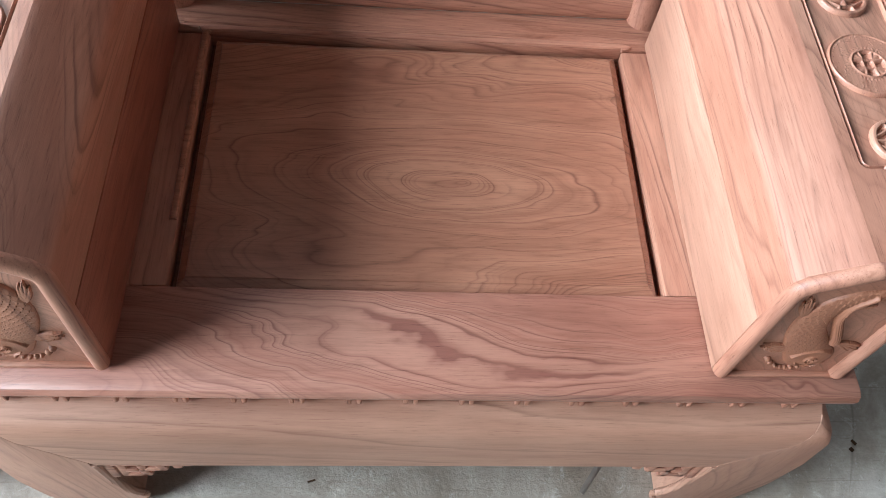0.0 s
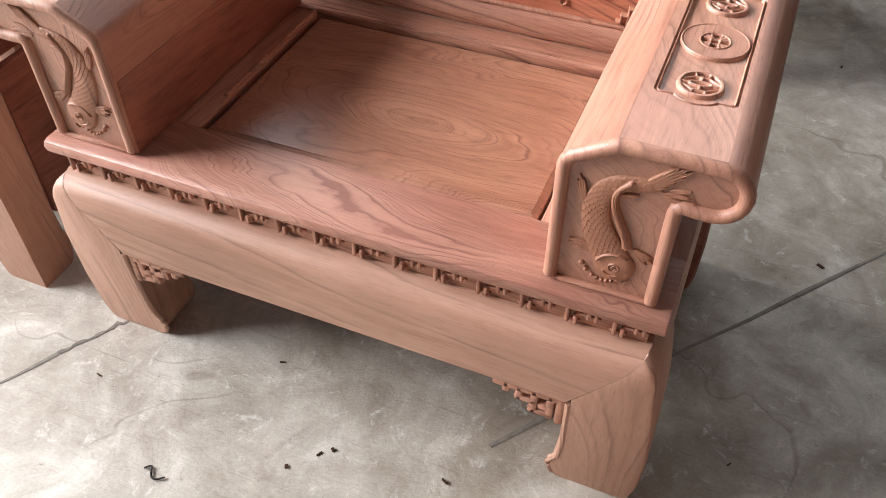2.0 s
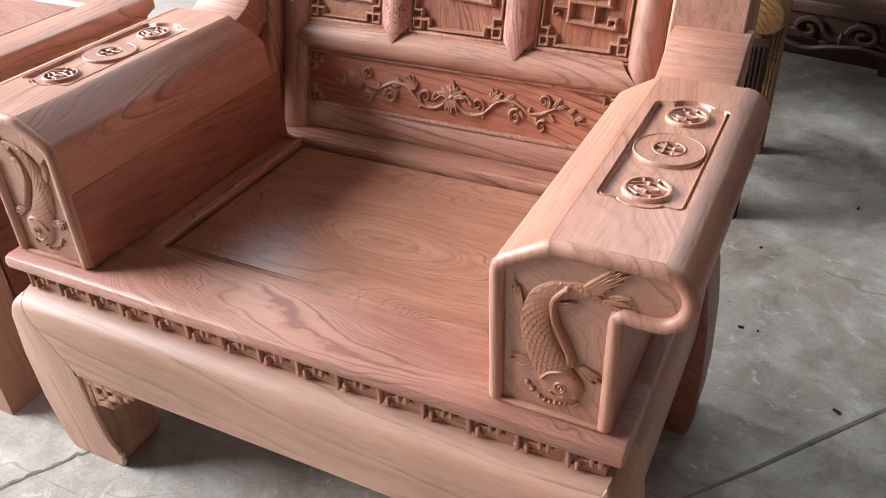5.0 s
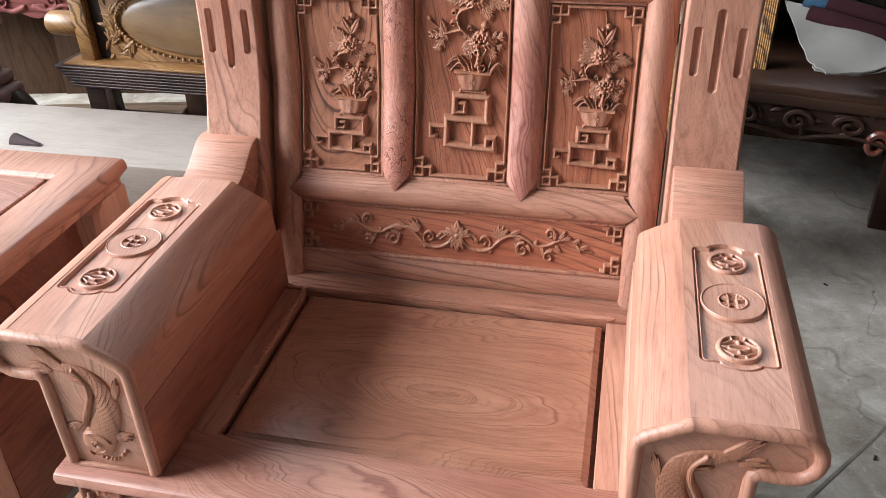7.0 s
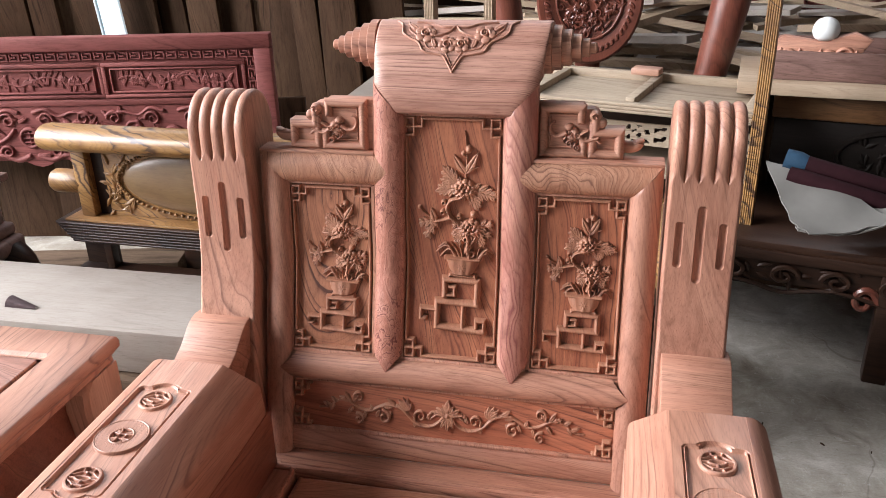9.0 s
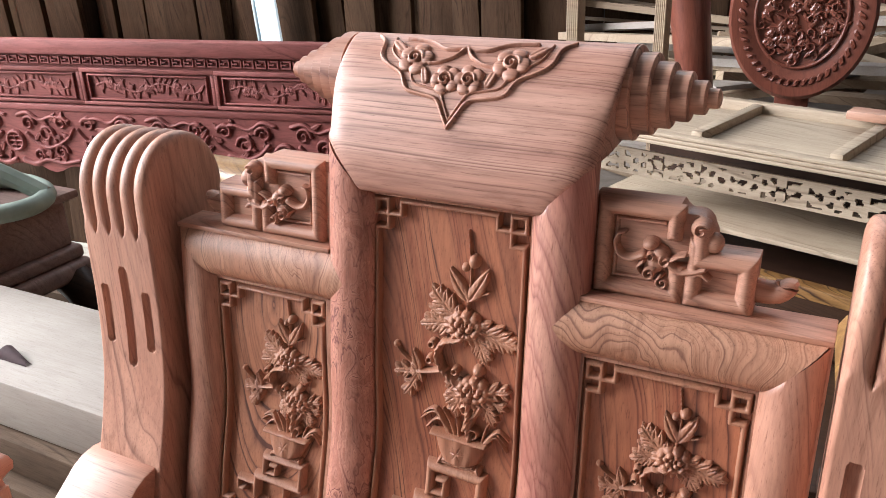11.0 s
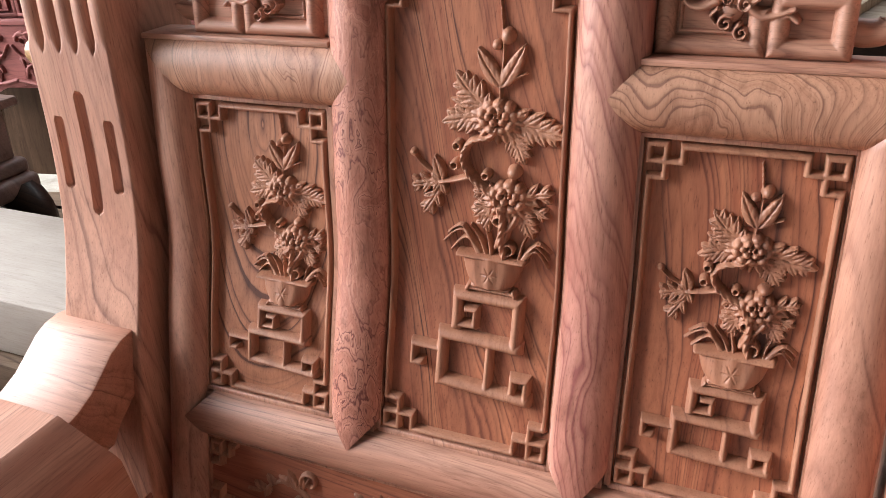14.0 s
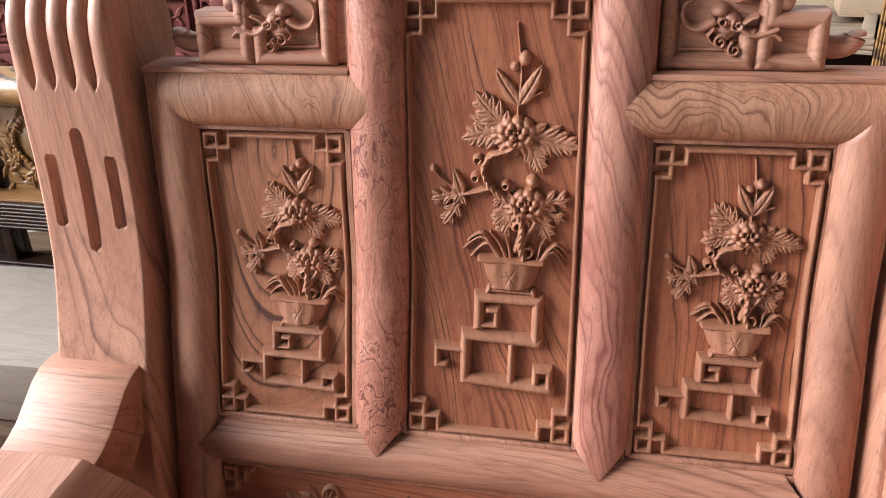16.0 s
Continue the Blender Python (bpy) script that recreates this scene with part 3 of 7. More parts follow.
    for x, z, w, h in ((0.0, 0.357, 0.0052, 0.026), (0.0105, 0.351, 0.0052, 0.014), (0.0265, 0.364, 0.0050, 0.014), (0.036, 0.364, 0.0050, 0.014)):
        merge(bm, box(x - w / 2, x + w / 2, -0.0095, 0.001, z - h / 2, z + h / 2, 0.0016))
    box(-0.006, 0.016, -0.0035, 0.001, 0.3435, 0.3475, 0.001, bm)
    box(0.010, 0.042, -0.0035, 0.001, 0.3555, 0.3595, 0.001, bm)
    fret = part("fret_stud", bm, rose_z, chair)
    fret.location = (-0.428, 0.0205, 0)
    for i in range(1, 15):
        o = new("fret_stud", fret.data)
        o.parent, o.location = chair, (-0.428 + 0.0589 * i, 0.0205, 0)
    for s in (-1, 1):
        for i in range(8):
            o = new("fret_stud", fret.data)
            o.parent, o.location, o.rotation_euler = chair, (s * 0.4375, 0.07 + 0.058 * i, 0), (0, 0, s * radians(90))
    # pierced corner brackets below the apron
    for s in (-1, 1):
        bars = ((0.352, 0.168, 0.352, 0.214), (0.346, 0.206, 0.272, 0.206), (0.340, 0.206, 0.340, 0.172), (0.340, 0.174, 0.318, 0.174), (0.320, 0.174, 0.320, 0.206), (0.320, 0.190, 0.300, 0.190), (0.301, 0.190, 0.301, 0.206), (0.330, 0.186, 0.336, 0.186), (0.284, 0.198, 0.284, 0.206))
        fret = []
        for x0, z0, x1, z1 in bars:
            r = 0.0060
            x0, z0, x1, z1 = 0.352 - (0.352 - x0) * 1.15, 0.212 - (0.212 - z0) * 1.22, 0.352 - (0.352 - x1) * 1.15, 0.212 - (0.212 - z1) * 1.22
            fret.append(box(min(x0, x1) - r, max(x0, x1) + r, -0.012, 0.014, min(z0, z1) - r, max(z0, z1) + r, 0.0035))
        bm = box(0.312, 0.346, 0.000, 0.010, 0.162, 0.210, 0.002)
        box(0.282, 0.314, 0.000, 0.010, 0.187, 0.210, 0.002, bm)
        bracket = part("corner_bracket", mirrored(bm, s), rose_x, chair, "small pierced fret bracket")
        for bar in fret:
            part("fret_bar", mirrored(bar, s), rose_x, bracket)


base_frame()

ARC = [(0.470 + 0.034 * math.cos(a), 0.586 + 0.036 * math.sin(a)) for a in (radians(90 - 180 * i / 10) for i in range(11))]
ARM_OUTLINE = [(0.303, 0.399), (0.303, 0.575), (0.305, 0.584), (0.311, 0.590), (0.350, 0.614), (0.356, 0.6182), (0.3608, 0.6200), (0.3610, 0.6100), (0.4690, 0.6100), (0.4692, 0.6205)] + [(x, z - 0.0015) for x, z in ARC] + [(0.446, 0.5495), (0.4385, 0.545), (0.4385, 0.399)]


def arms():
    for s in (-1, 1):
        arm = part("arm", mirrored(arm_body(), s), rose_y, chair, "broad boxed arm rolling outward, coin carving on top")
        arm.location.x = -0.003
        rim = [(0.309, 0.404), (0.309, 0.572), (0.311, 0.5805), (0.317, 0.587), (0.353, 0.608), (0.360, 0.6125), (0.368, 0.6145)]
        rim += [(0.469 + 0.0285 * math.cos(a), 0.5845 + 0.030 * math.sin(a)) for a in (radians(90 - 180 * i / 10) for i in range(11))]
        rim += [(0.452, 0.5545), (0.440, 0.556), (0.4335, 0.552), (0.4325, 0.545), (0.4325, 0.404)]
        bm = tube([(x, 0.0285, z) for x, z in rim], 0.0082, 12, up=(0, 1, 0))
        part("front_rim", mirrored(bm, s), rose_z, arm)
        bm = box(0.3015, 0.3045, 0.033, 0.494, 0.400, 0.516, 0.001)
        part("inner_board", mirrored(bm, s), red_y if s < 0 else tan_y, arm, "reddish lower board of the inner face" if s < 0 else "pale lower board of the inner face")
        bm = box(0.309, 0.434, 0.0235, 0.031, 0.399, 0.405, 0.002)
        part("foot_strip", mirrored(bm, s), rose_x, arm)
        # curved bracket between arm and post
        curve = [(0.452, 0.6195), (0.470, 0.6235), (0.490, 0.632), (0.508, 0.645), (0.525, 0.6575), (0.540, 0.664), (0.556, 0.666), (0.585, 0.662), (0.585, 0.600), (0.556, 0.602), (0.535, 0.592), (0.515, 0.577), (0.500, 0.560), (0.470, 0.560), (0.452, 0.575)]
        bm = prism([(y, z) for y, z in curve], 0, 0.352, 0.458, 0.003)
        bracket = part("arm_bracket", mirrored(bm, s), rose_x, chair, "paler S-curved block joining arm to post")
        bracket.location = (-0.006, 0.010, -0.012)


def arm_body():
    bm = prism(ARM_OUTLINE, 1, 0.0295, 0.500, 0.0)
    for v in bm.verts:
        if v.co.y > 0.4:
            v.co.y = 0.462 + max(0.0, 0.6 - v.co.z) * 0.35 if v.co.z > 0.5 else 0.497
    return bm


arms()


def posts():
    front = [(0.520, 0.40), (0.524, 0.50), (0.536, 0.58), (0.551, 0.640), (0.567, 0.690), (0.581, 0.740), (0.589, 0.790), (0.5935, 0.840), (0.5955, 0.890), (0.597, 0.925), (0.598, 0.955)]
    arc = [(0.661 - 0.0625 * math.cos(a), 0.962 + 0.069 * math.sin(a)) for a in (math.pi * i / 26 for i in range(27))]
    back = [(0.720, 0.92), (0.709, 0.86), (0.695, 0.78), (0.680, 0.70), (0.660, 0.60), (0.640, 0.50), (0.625, 0.40)]
    base = smooth_path([(0, y, z) for y, z in front], 8)[:-1]
    fine = []
    for a, b in zip(base, base[1:]):
        k = max(1, int((b - a).length / 0.0014))
        fine += [a.lerp(b, i / k) for i in range(k)]
    path = fine + [Vector((0, y, z)) for y, z in arc] + [Vector((0, y, z)) for y, z in back]
    P = np.array([(p.y, p.z) for p in path])
    T = np.gradient(P, axis=0)
    T /= np.linalg.norm(T, axis=1)[:, None]
    N = np.stack([-T[:, 1], T[:, 0]], 1)      # outward: to the front on the way up
    inside = np.arange(len(P)) < len(fine)
    top_on = np.where(inside, np.clip((P[:, 1] - 0.922) / 0.014, 0, 1), np.clip((P[:, 1] - 0.86) / 0.05, 0, 1))
    xs = np.linspace(0.343, 0.449, 130)
    X, S = np.meshgrid(xs, np.arange(len(P)))
    cell = 0.106 / 5
    u = ((X - 0.343) / cell) % 1.0 * 2 - 1                       # -1..1 across a finger
    edge = 1 - np.abs(u)                                          # 0 in a groove
    lift = top_on[S]
    wide = 0.10 + 0.90 * lift
    groove = np.clip(1 - edge / wide, 0, 1)
    depth = 0.0085 * (1 - np.sqrt(np.clip(1 - groove ** 2, 0, 1))) * np.clip(lift * 4, 0, 1)
    outer = np.minimum(X - 0.343, 0.449 - X)
    depth += 0.004 * np.clip(1 - outer / 0.005, 0, 1) ** 2
    for cx, z0, z1 in ((0.4275, 0.792, 0.853), (0.3945, 0.768, 0.879), (0.3635, 0.792, 0.853)):
        z = P[S, 1]
        d = np.hypot(X - cx, np.maximum(0, np.maximum(z0 - z, z - z1)))
        hollow = 0.0075 * np.sqrt(np.clip(1 - (d / 0.0064) ** 2, 0, 1)) ** 0.9
        depth += np.where(inside[S], hollow, 0)
    pts = np.stack([X, P[S, 0] - N[S, 0] * depth, P[S, 1] - N[S, 1] * depth], -1)
    for s in (-1, 1):
        q = pts.copy()
        q[..., 0] *= s
        if s < 0:
            q = q[:, ::-1]
        me = grid_mesh("post", q)
        bm = bmesh.new()
        bm.from_mesh(me)
        bpy.data.meshes.remove(me)
        r, c = q.shape[:2]
        bm.verts.ensure_lookup_table()
        for col in (0, c - 1):
            bm.faces.new([bm.verts[i * c + col] for i in range(r)])
        post = part("back_post", bm, rose_z, chair, "upright post with five rounded fingers and three slots", 50)
        post.location = (-0.005, 0.013, 0.004)


posts()


CREST = [(0.656, 0.9985), (0.646, 0.9990), (0.6402, 1.0015), (0.6382, 1.007), (0.6376, 1.016), (0.6390, 1.030), (0.6430, 1.045), (0.6495, 1.06), (0.6635, 1.088), (0.684, 1.116), (0.712, 1.134), (0.740, 1.132)]


def chair_back():
    back = part("back_frame", curved_box(-0.335, 0.335, 0.003, 0.030, 0.400, 0.9275), rose_z, chair)
    back.location.x = -0.005
    # field boards of the panels
    fields = {}
    for name, x0, x1, z0, z1, mat in (("side_panel", -0.292, -0.134, 0.572, 0.880, tan_panel), ("middle_panel", -0.092, 0.092, 0.572, 1.000, panel_wood), ("side_panel", 0.134, 0.292, 0.572, 0.880, panel_wood), ("lower_panel", -0.296, 0.296, 0.436, 0.530, low_panel_wood)):
        xs, zs = np.linspace(x0, x1, 6), np.linspace(z0, z1, 40)
        X, Z = np.meshgrid(xs, zs)
        Z = built(Z)
        pts = np.stack([X, back_y(Z) + 0.0005, Z], -1)
        fields[name + str(x0)] = part(name, grid_mesh(name, pts), mat, back)
    # upper middle backing
    part("middle_backing", curved_box(-0.130, 0.130, 0.003, 0.030, 0.928, 1.04), rose_z, back)
    H = 0.026
    for s in (-1, 1):
        part("outer_stile", half_round((s * 0.311, 0.3985), (s * 0.311, 0.9035), 0.050, H, cut_b=s * 0.05, n=60), rose_z, back, sharp=75)
        part("middle_stile", half_round((s * 0.110, 0.560), (0.110 if s > 0 else -0.105, 1.020), 0.056, H, tip_a=0.032, cut_b=s * 0.056, n=60), burl if s < 0 else vein_wood, back, sharp=75)
        a, b = (s * 0.311, 0.9035), (0.1125 if s > 0 else -0.1085, 0.9035)
        part("top_rail", half_round(a, b, 0.056, H, tip_b=0.021, cut_a=-0.05 * s), figured_x, back, sharp=75)
    part("bottom_rail", half_round((-0.305, 0.552), (0.305, 0.552), 0.050, H, tip_a=0.028, tip_b=0.028), rose_x, back, sharp=75)
    part("lower_rail", half_round((-0.292, 0.4195), (0.292, 0.4195), 0.044, 0.011), rose_x, back, sharp=75)
    # ground strips behind the mouldings
    for s in (-1, 1):
        part("stile_ground", mirrored(curved_box(0.2885, 0.336, -0.008, 0.0025, 0.401, 0.927), s), rose_z, back)
        part("middle_ground", mirrored(curved_box(0.088, 0.133, -0.008, 0.0025, 0.540, 1.010), s), rose_z, back)
    part("rail_ground", curved_box(-0.288, 0.288, -0.0075, 0.0025, 0.531, 0.5735, 6), rose_x, back)
    # flat ledge on top of the side panels
    for s in (-1, 1):
        bm = mirrored(box(0.132, 0.336, -0.012, 0.030, 0.9275, 0.9325, 0.001), s)
        part("top_ledge", onto_back(bm), rose_x, back)
    # thin fillets round each panel
    for x0, x1, z0, z1 in ((-0.288, -0.137, 0.578, 0.8755), (-0.085, 0.085, 0.578, 0.9965), (0.137, 0.288, 0.578, 0.8755), (-0.289, 0.289, 0.441, 0.5265)):
        bm = bmesh.new()
        r = 0.0025
        for a, b in (((x0, z0), (x1, z0)), ((x0, z1), (x1, z1))):
            box(a[0], b[0], -0.006, 0.001, a[1] - r, a[1] + r, 0.0012, bm)
        for x in (x0, x1):
            k = 24
            for i in range(k):
                za, zb = z0 + (z1 - z0) * i / k, z0 + (z1 - z0) * (i + 1) / k
                box(x - r, x + r, -0.006, 0.001, za, zb, 0, bm)
        part("panel_fillet", onto_back(bm), rose_z, back)
    # crest: a sheet of wood that rolls over backward, with stepped cones at its ends
    prof = [(p.y + 0.007, p.z + 0.008) for p in smooth_path([(0, y, z) for y, z in CREST + [(0.762, 1.115), (0.770, 1.090), (0.760, 1.066), (0.736, 1.052), (0.705, 1.048), (0.690, 1.046), (0.685, 1.024), (0.684, 0.999)]], 5)]
    ends = [0.8 + 0.2 * math.sin(a) for a in np.linspace(0, math.pi / 2, 8)]
    bm = bmesh.new()
    rows = []
    for u in [-e for e in reversed(ends)] + [-0.4, 0.0, 0.4] + ends:
        round_off = 1 - math.sqrt(max(0.0, 1 - ((abs(u) - 0.8) / 0.2) ** 2)) if abs(u) > 0.8 else 0.0
        row = []
        for y, z in prof:
            wide = float(np.interp(z, (1.007, 1.0545), (0.668, 1.0))) if z < 1.058 else 1.0
            left, right = -0.1300, float(np.interp(z, (1.05, 1.13), (0.1375, 0.149)))
            front = float(np.interp(y, (0.70, 0.74), (1.0, 0.0)))
            inset = round_off * front * float(np.interp(z, (1.010, 1.04, 1.062, 1.105), (0.0, 0.006, 0.014, 0.004)))
            row.append(bm.verts.new((wide * (right if u > 0 else -left) * u, y + inset, z)))
        rows.append(row)
    for p, q in zip(rows, rows[1:]):
        for k in range(len(prof)):
            m = (k + 1) % len(prof)
            bm.faces.new((p[k], p[m], q[m], q[k]))
    bm.faces.new(rows[0])
    bm.faces.new(rows[-1])
    crest = part("crest", bm, crest_wood, back, "smooth crest block rolling backward")
    for s in (-1, 1):
        steps = [(0.0415, 0.0), (0.0415, 0.013), (0.0395, 0.0145), (0.0355, 0.0145), (0.0355, 0.028), (0.0335, 0.0295), (0.0285, 0.0295), (0.0285, 0.043), (0.0265, 0.0445), (0.0215, 0.0445), (0.0215, 0.058), (0.0195, 0.0595), (0.0145, 0.0595), (0.0145, 0.071), (0.0125, 0.0725), (0.0085, 0.0725), (0.0085, 0.081), (0.006, 0.083)]
        bm = lathe(steps, 32)
        bmesh.ops.transform(bm, matrix=pose(0.138 if s > 0 else -0.1345, 0.735, 1.101, 0, s * 90, 0), verts=bm.verts)
        part("stepped_cone", bm, rose_x, crest, "stepped cone turning at the crest's end")
    # stepped ears beside the crest
    for s in (-1, 1):
        near = 0.1312 if s > 0 else 0.1255
        out = [(near, 0.9330), (near, 1.0160), (0.202, 1.0160), (0.205, 1.0120), (0.209, 1.0092), (0.214, 1.0096), (0.219, 1.0090), (0.2235, 1.0068), (0.2268, 1.0030), (0.2285, 0.9980), (0.2310, 0.9930), (0.2320, 0.9870), (0.2310, 0.980), (0.266, 0.980), (0.266, 0.9330)]
        bm = prism(out, 1, 0.003, 0.027, 0.0025)
        ear = part("ear", mirrored(onto_back(bm), s), rose_x, back, "stepped fret ear carved with a small winged motif")
        bm = tube(smooth_path([(0.262, 0.014, 0.950), (0.274, 0.014, 0.949), (0.283, 0.014, 0.951), (0.288, 0.014, 0.957), (0.287, 0.014, 0.962)], 4), lambda t: 0.0100 - 0.0010 * t - 0.006 * max(0.0, t - 0.85) / 0.15, 12)
        part("hook", mirrored(onto_back(bm), s), rose_x, ear)
        ear.location, ear.scale.x = ((-0.002, 0.008, 0) if s > 0 else (-0.003, 0.003, 0)), 1.03 if s > 0 else 1.05
    return back, fields


back, fields = chair_back()


# ---- carving: height fields that grow leaf by leaf, stroke by stroke ----
class Relief:
    """A carved field over (u, v); every stroke raises it to the greater of two heights."""

    def __init__(self, u0, u1, v0, v1, step=0.0009):
        self.u = np.arange(u0, u1 + step, step)
        self.v = np.arange(v0, v1 + step, step)
        self.H = np.zeros((len(self.v), len(self.u)))

    def window(self, u0, u1, v0, v1):
        i0, i1 = np.searchsorted(self.u, (u0, u1))
        j0, j1 = np.searchsorted(self.v, (v0, v1))
        U, V = np.meshgrid(self.u[i0:i1], self.v[j0:j1])
        return U, V, (slice(j0, j1), slice(i0, i1))

    def raise_to(self, where, h):
        if h.size:
            self.H[where] = np.maximum(self.H[where], h)

    def blob(self, cu, cv, ru, rv=None, turn=0.0, h=0.004, p=0.5, base=0.0):
        rv = ru if rv is None else rv
        r = max(ru, rv)
        U, V, w = self.window(cu - r, cu + r, cv - r, cv + r)
        c, s = math.cos(turn), math.sin(turn)
        a, b = ((U - cu) * c + (V - cv) * s) / ru, (-(U - cu) * s + (V - cv) * c) / rv
        q = np.clip(1 - a * a - b * b, 0, 1)
        self.raise_to(w, np.where(q > 0, base + (h - base) * q ** p, 0))

    def ring(self, cu, cv, r, t, h):
        U, V, w = self.window(cu - r - t, cu + r + t, cv - r - t, cv + r + t)
        q = np.clip(1 - ((np.hypot(U - cu, V - cv) - r) / t) ** 2, 0, 1)
        self.raise_to(w, h * np.sqrt(q))

    def path(self, pts, r0, r1, h, h1=None, smooth=5, flat=False, ripple=None, p=0.5):
        """A raised stroke along a curve, its half-width going from r0 to r1."""
        P = [(p.x, p.y) for p in smooth_path([(a, b, 0) for a, b in pts], smooth)] if smooth else list(pts)
        P = np.array(P)
        seg = np.hypot(*np.diff(P, axis=0).T)
        total = seg.sum() or 1.0
        R, done, h1 = max(r0, r1), 0.0, h if h1 is None else h1
        U, V, w = self.window(P[:, 0].min() - R, P[:, 0].max() + R, P[:, 1].min() - R, P[:, 1].max() + R)
        best = np.full(U.shape, 9.0)
        at, side = np.zeros(U.shape), np.zeros(U.shape)
        for (a, b), L in zip(zip(P, P[1:]), seg):
            if L < 1e-9:
                continue
            d = (b - a) / L
            t = np.clip((U - a[0]) * d[0] + (V - a[1]) * d[1], 0, L)
            du, dv = U - a[0] - d[0] * t, V - a[1] - d[1] * t
            dist = np.maximum(abs(du), abs(dv)) if flat else np.hypot(du, dv)
            near = dist < best
            best = np.where(near, dist, best)
            at = np.where(near, (done + t) / total, at)
            side = np.where(near, -du * d[1] + dv * d[0], side)
            done += L
        r = r0 + (r1 - r0) * at
        q = best / np.maximum(r, 1e-5)
        if flat:
            shape = np.sqrt(np.clip(1 - q * q, 0, 1)) if flat == "round" else np.clip((1 - q) * 2.6, 0, 1) ** 0.6
        else:
            shape = np.clip(1 - q * q, 0, 1) ** p
        out = (h + (h1 - h) * at) * shape
        if ripple is not None:
            out = np.where(shape > 0, np.maximum(out + ripple(at * total, side, q), 0.0001), 0)
        self.raise_to(w, out)

    def leaf(self, bu, bv, ang, length, width, h=0.005, lobes=0, lift=0.0, curl=0.0):
        """A leaf from its stalk at (bu, bv) towards ang (degrees), with a midrib and veins."""
        a = math.radians(ang)
        U, V, w = self.window(bu - length * 1.15, bu + length * 1.15, bv - length * 1.15, bv + length * 1.15)
        t = ((U - bu) * math.cos(a) + (V - bv) * math.sin(a)) / length
        s = -(U - bu) * math.sin(a) + (V - bv) * math.cos(a) - curl * length * t * t
        ok = (t > 0) & (t < 1)
        tc = np.clip(t, 0, 1)
        half = width * 0.5 * np.sin(np.pi * tc ** 0.72) ** 0.75
        q0 = lambda a, b: np.clip(np.abs(a) / np.maximum(b, 1e-6), 0, 1)
        if lobes > 1:
            tooth = ((tc + 0.22 * q0(s, half)) * (lobes - 1)) % 1.0
            half = half * (0.80 + 0.24 * tooth * (1 - np.clip((tooth - 0.82) / 0.18, 0, 1) ** 2))
        q = np.abs(s) / np.maximum(half, 1e-6)
        wide = np.abs(s) / (width * 0.55)
        body = np.sqrt(np.clip(1 - wide * wide, 0, 1))
        rib = 0.30 * np.exp(-(s / (width * 0.06)) ** 2)
        vein = 0.05 * np.clip(np.sin((tc * 4.6 - wide * 1.3) * 2 * np.pi), -1, 0.3)
        edge = np.clip((1 - q) * 4.0, 0, 1) ** 0.5
        out = h * (0.50 + 0.30 * body + 0.20 * np.sin(np.pi * tc ** 1.3)) * (1 - rib + vein) * (0.72 + 0.28 * edge) + lift
        self.raise_to(w, np.where(ok & (q < 1), out, 0))

    def lobed(self, bu, bv, ang, length, width, h=0.005, lobes=4, curl=0.0):
        """A deeply cut leaf: a tip lobe and pairs of side lobes set along the midrib."""
        a = math.radians(ang)
        at = lambda t: (bu + length * (t * math.cos(a) - curl * t * t * math.sin(a)), bv + length * (t * math.sin(a) + curl * t * t * math.cos(a)))
        bend = math.degrees(math.atan(2 * curl))
        self.leaf(*at(0.0), ang + bend * 0.3, length * 0.78, width * 0.52, h * 0.80, 0)
        self.leaf(*at(0.52), ang + bend, length * 0.50, width * 0.44, h * 0.92, 0)
        for i in range(lobes - 1):
            t = 0.06 + 0.62 * i / max(1, lobes - 2)
            big = (0.74, 0.86, 0.72, 0.56, 0.5)[min(i, 4)]
            for s in (-1, 1):
                self.leaf(*at(t), ang + bend * t + s * (50 - 11 * t), width * big, width * 0.40, h * (0.98 - 0.16 * t) * (1.0 if s > 0 else 0.93), 0)

    def flower(self, cu, cv, r, h=0.008, petals=9, turn=0.0):
        """A peony: outer petals below, fat inner petals round a beaded heart."""
        for k in range(petals + 3):
            a = math.pi * (0.96 + 1.08 * k / (petals + 2))
            self.blob(cu + 0.74 * r * math.cos(a), cv + 0.66 * r * math.sin(a), r * 0.34, r * 0.125, a, h * 0.56, 0.5, h * 0.12)
        for k in range(9):
            a = 2 * math.pi * k / 9 + turn
            self.blob(cu + 0.58 * r * math.cos(a), cv + 0.46 * r * math.sin(a), r * 0.24, r * 0.19, a + 1.57, h * (0.74 + 0.12 * (k % 2)), 0.5, h * 0.25)
        for k in range(6):
            a = 2 * math.pi * k / 6 + 0.4 + turn
            self.blob(cu + 0.33 * r * math.cos(a), cv + 0.08 * r + 0.25 * r * math.sin(a), r * 0.18, r * 0.15, a + 1.57, h * (0.92 + 0.08 * (k % 2)), 0.5, h * 0.4)
        for k in range(4):
            a = 2 * math.pi * k / 4 + turn
            self.blob(cu + 0.10 * r * math.cos(a), cv + 0.10 * r + 0.09 * r * math.sin(a), r * 0.10, None, 0, h * 0.86)

    def mesh(self, name, place, eps=0.0003, smooth=1, gain=1.0):
        H = self.H * gain
        for _ in range(smooth):
            pad = np.pad(H, 1, mode="edge")
            near = (pad[:-2, 1:-1] + pad[2:, 1:-1] + pad[1:-1, :-2] + pad[1:-1, 2:]) / 4
            H = np.where(H > eps, H * 0.6 + near * 0.4, H)
        up = H > eps
        keep = up[:-1, :-1] | up[1:, :-1] | up[:-1, 1:] | up[1:, 1:]
        U, V = np.meshgrid(self.u, self.v)
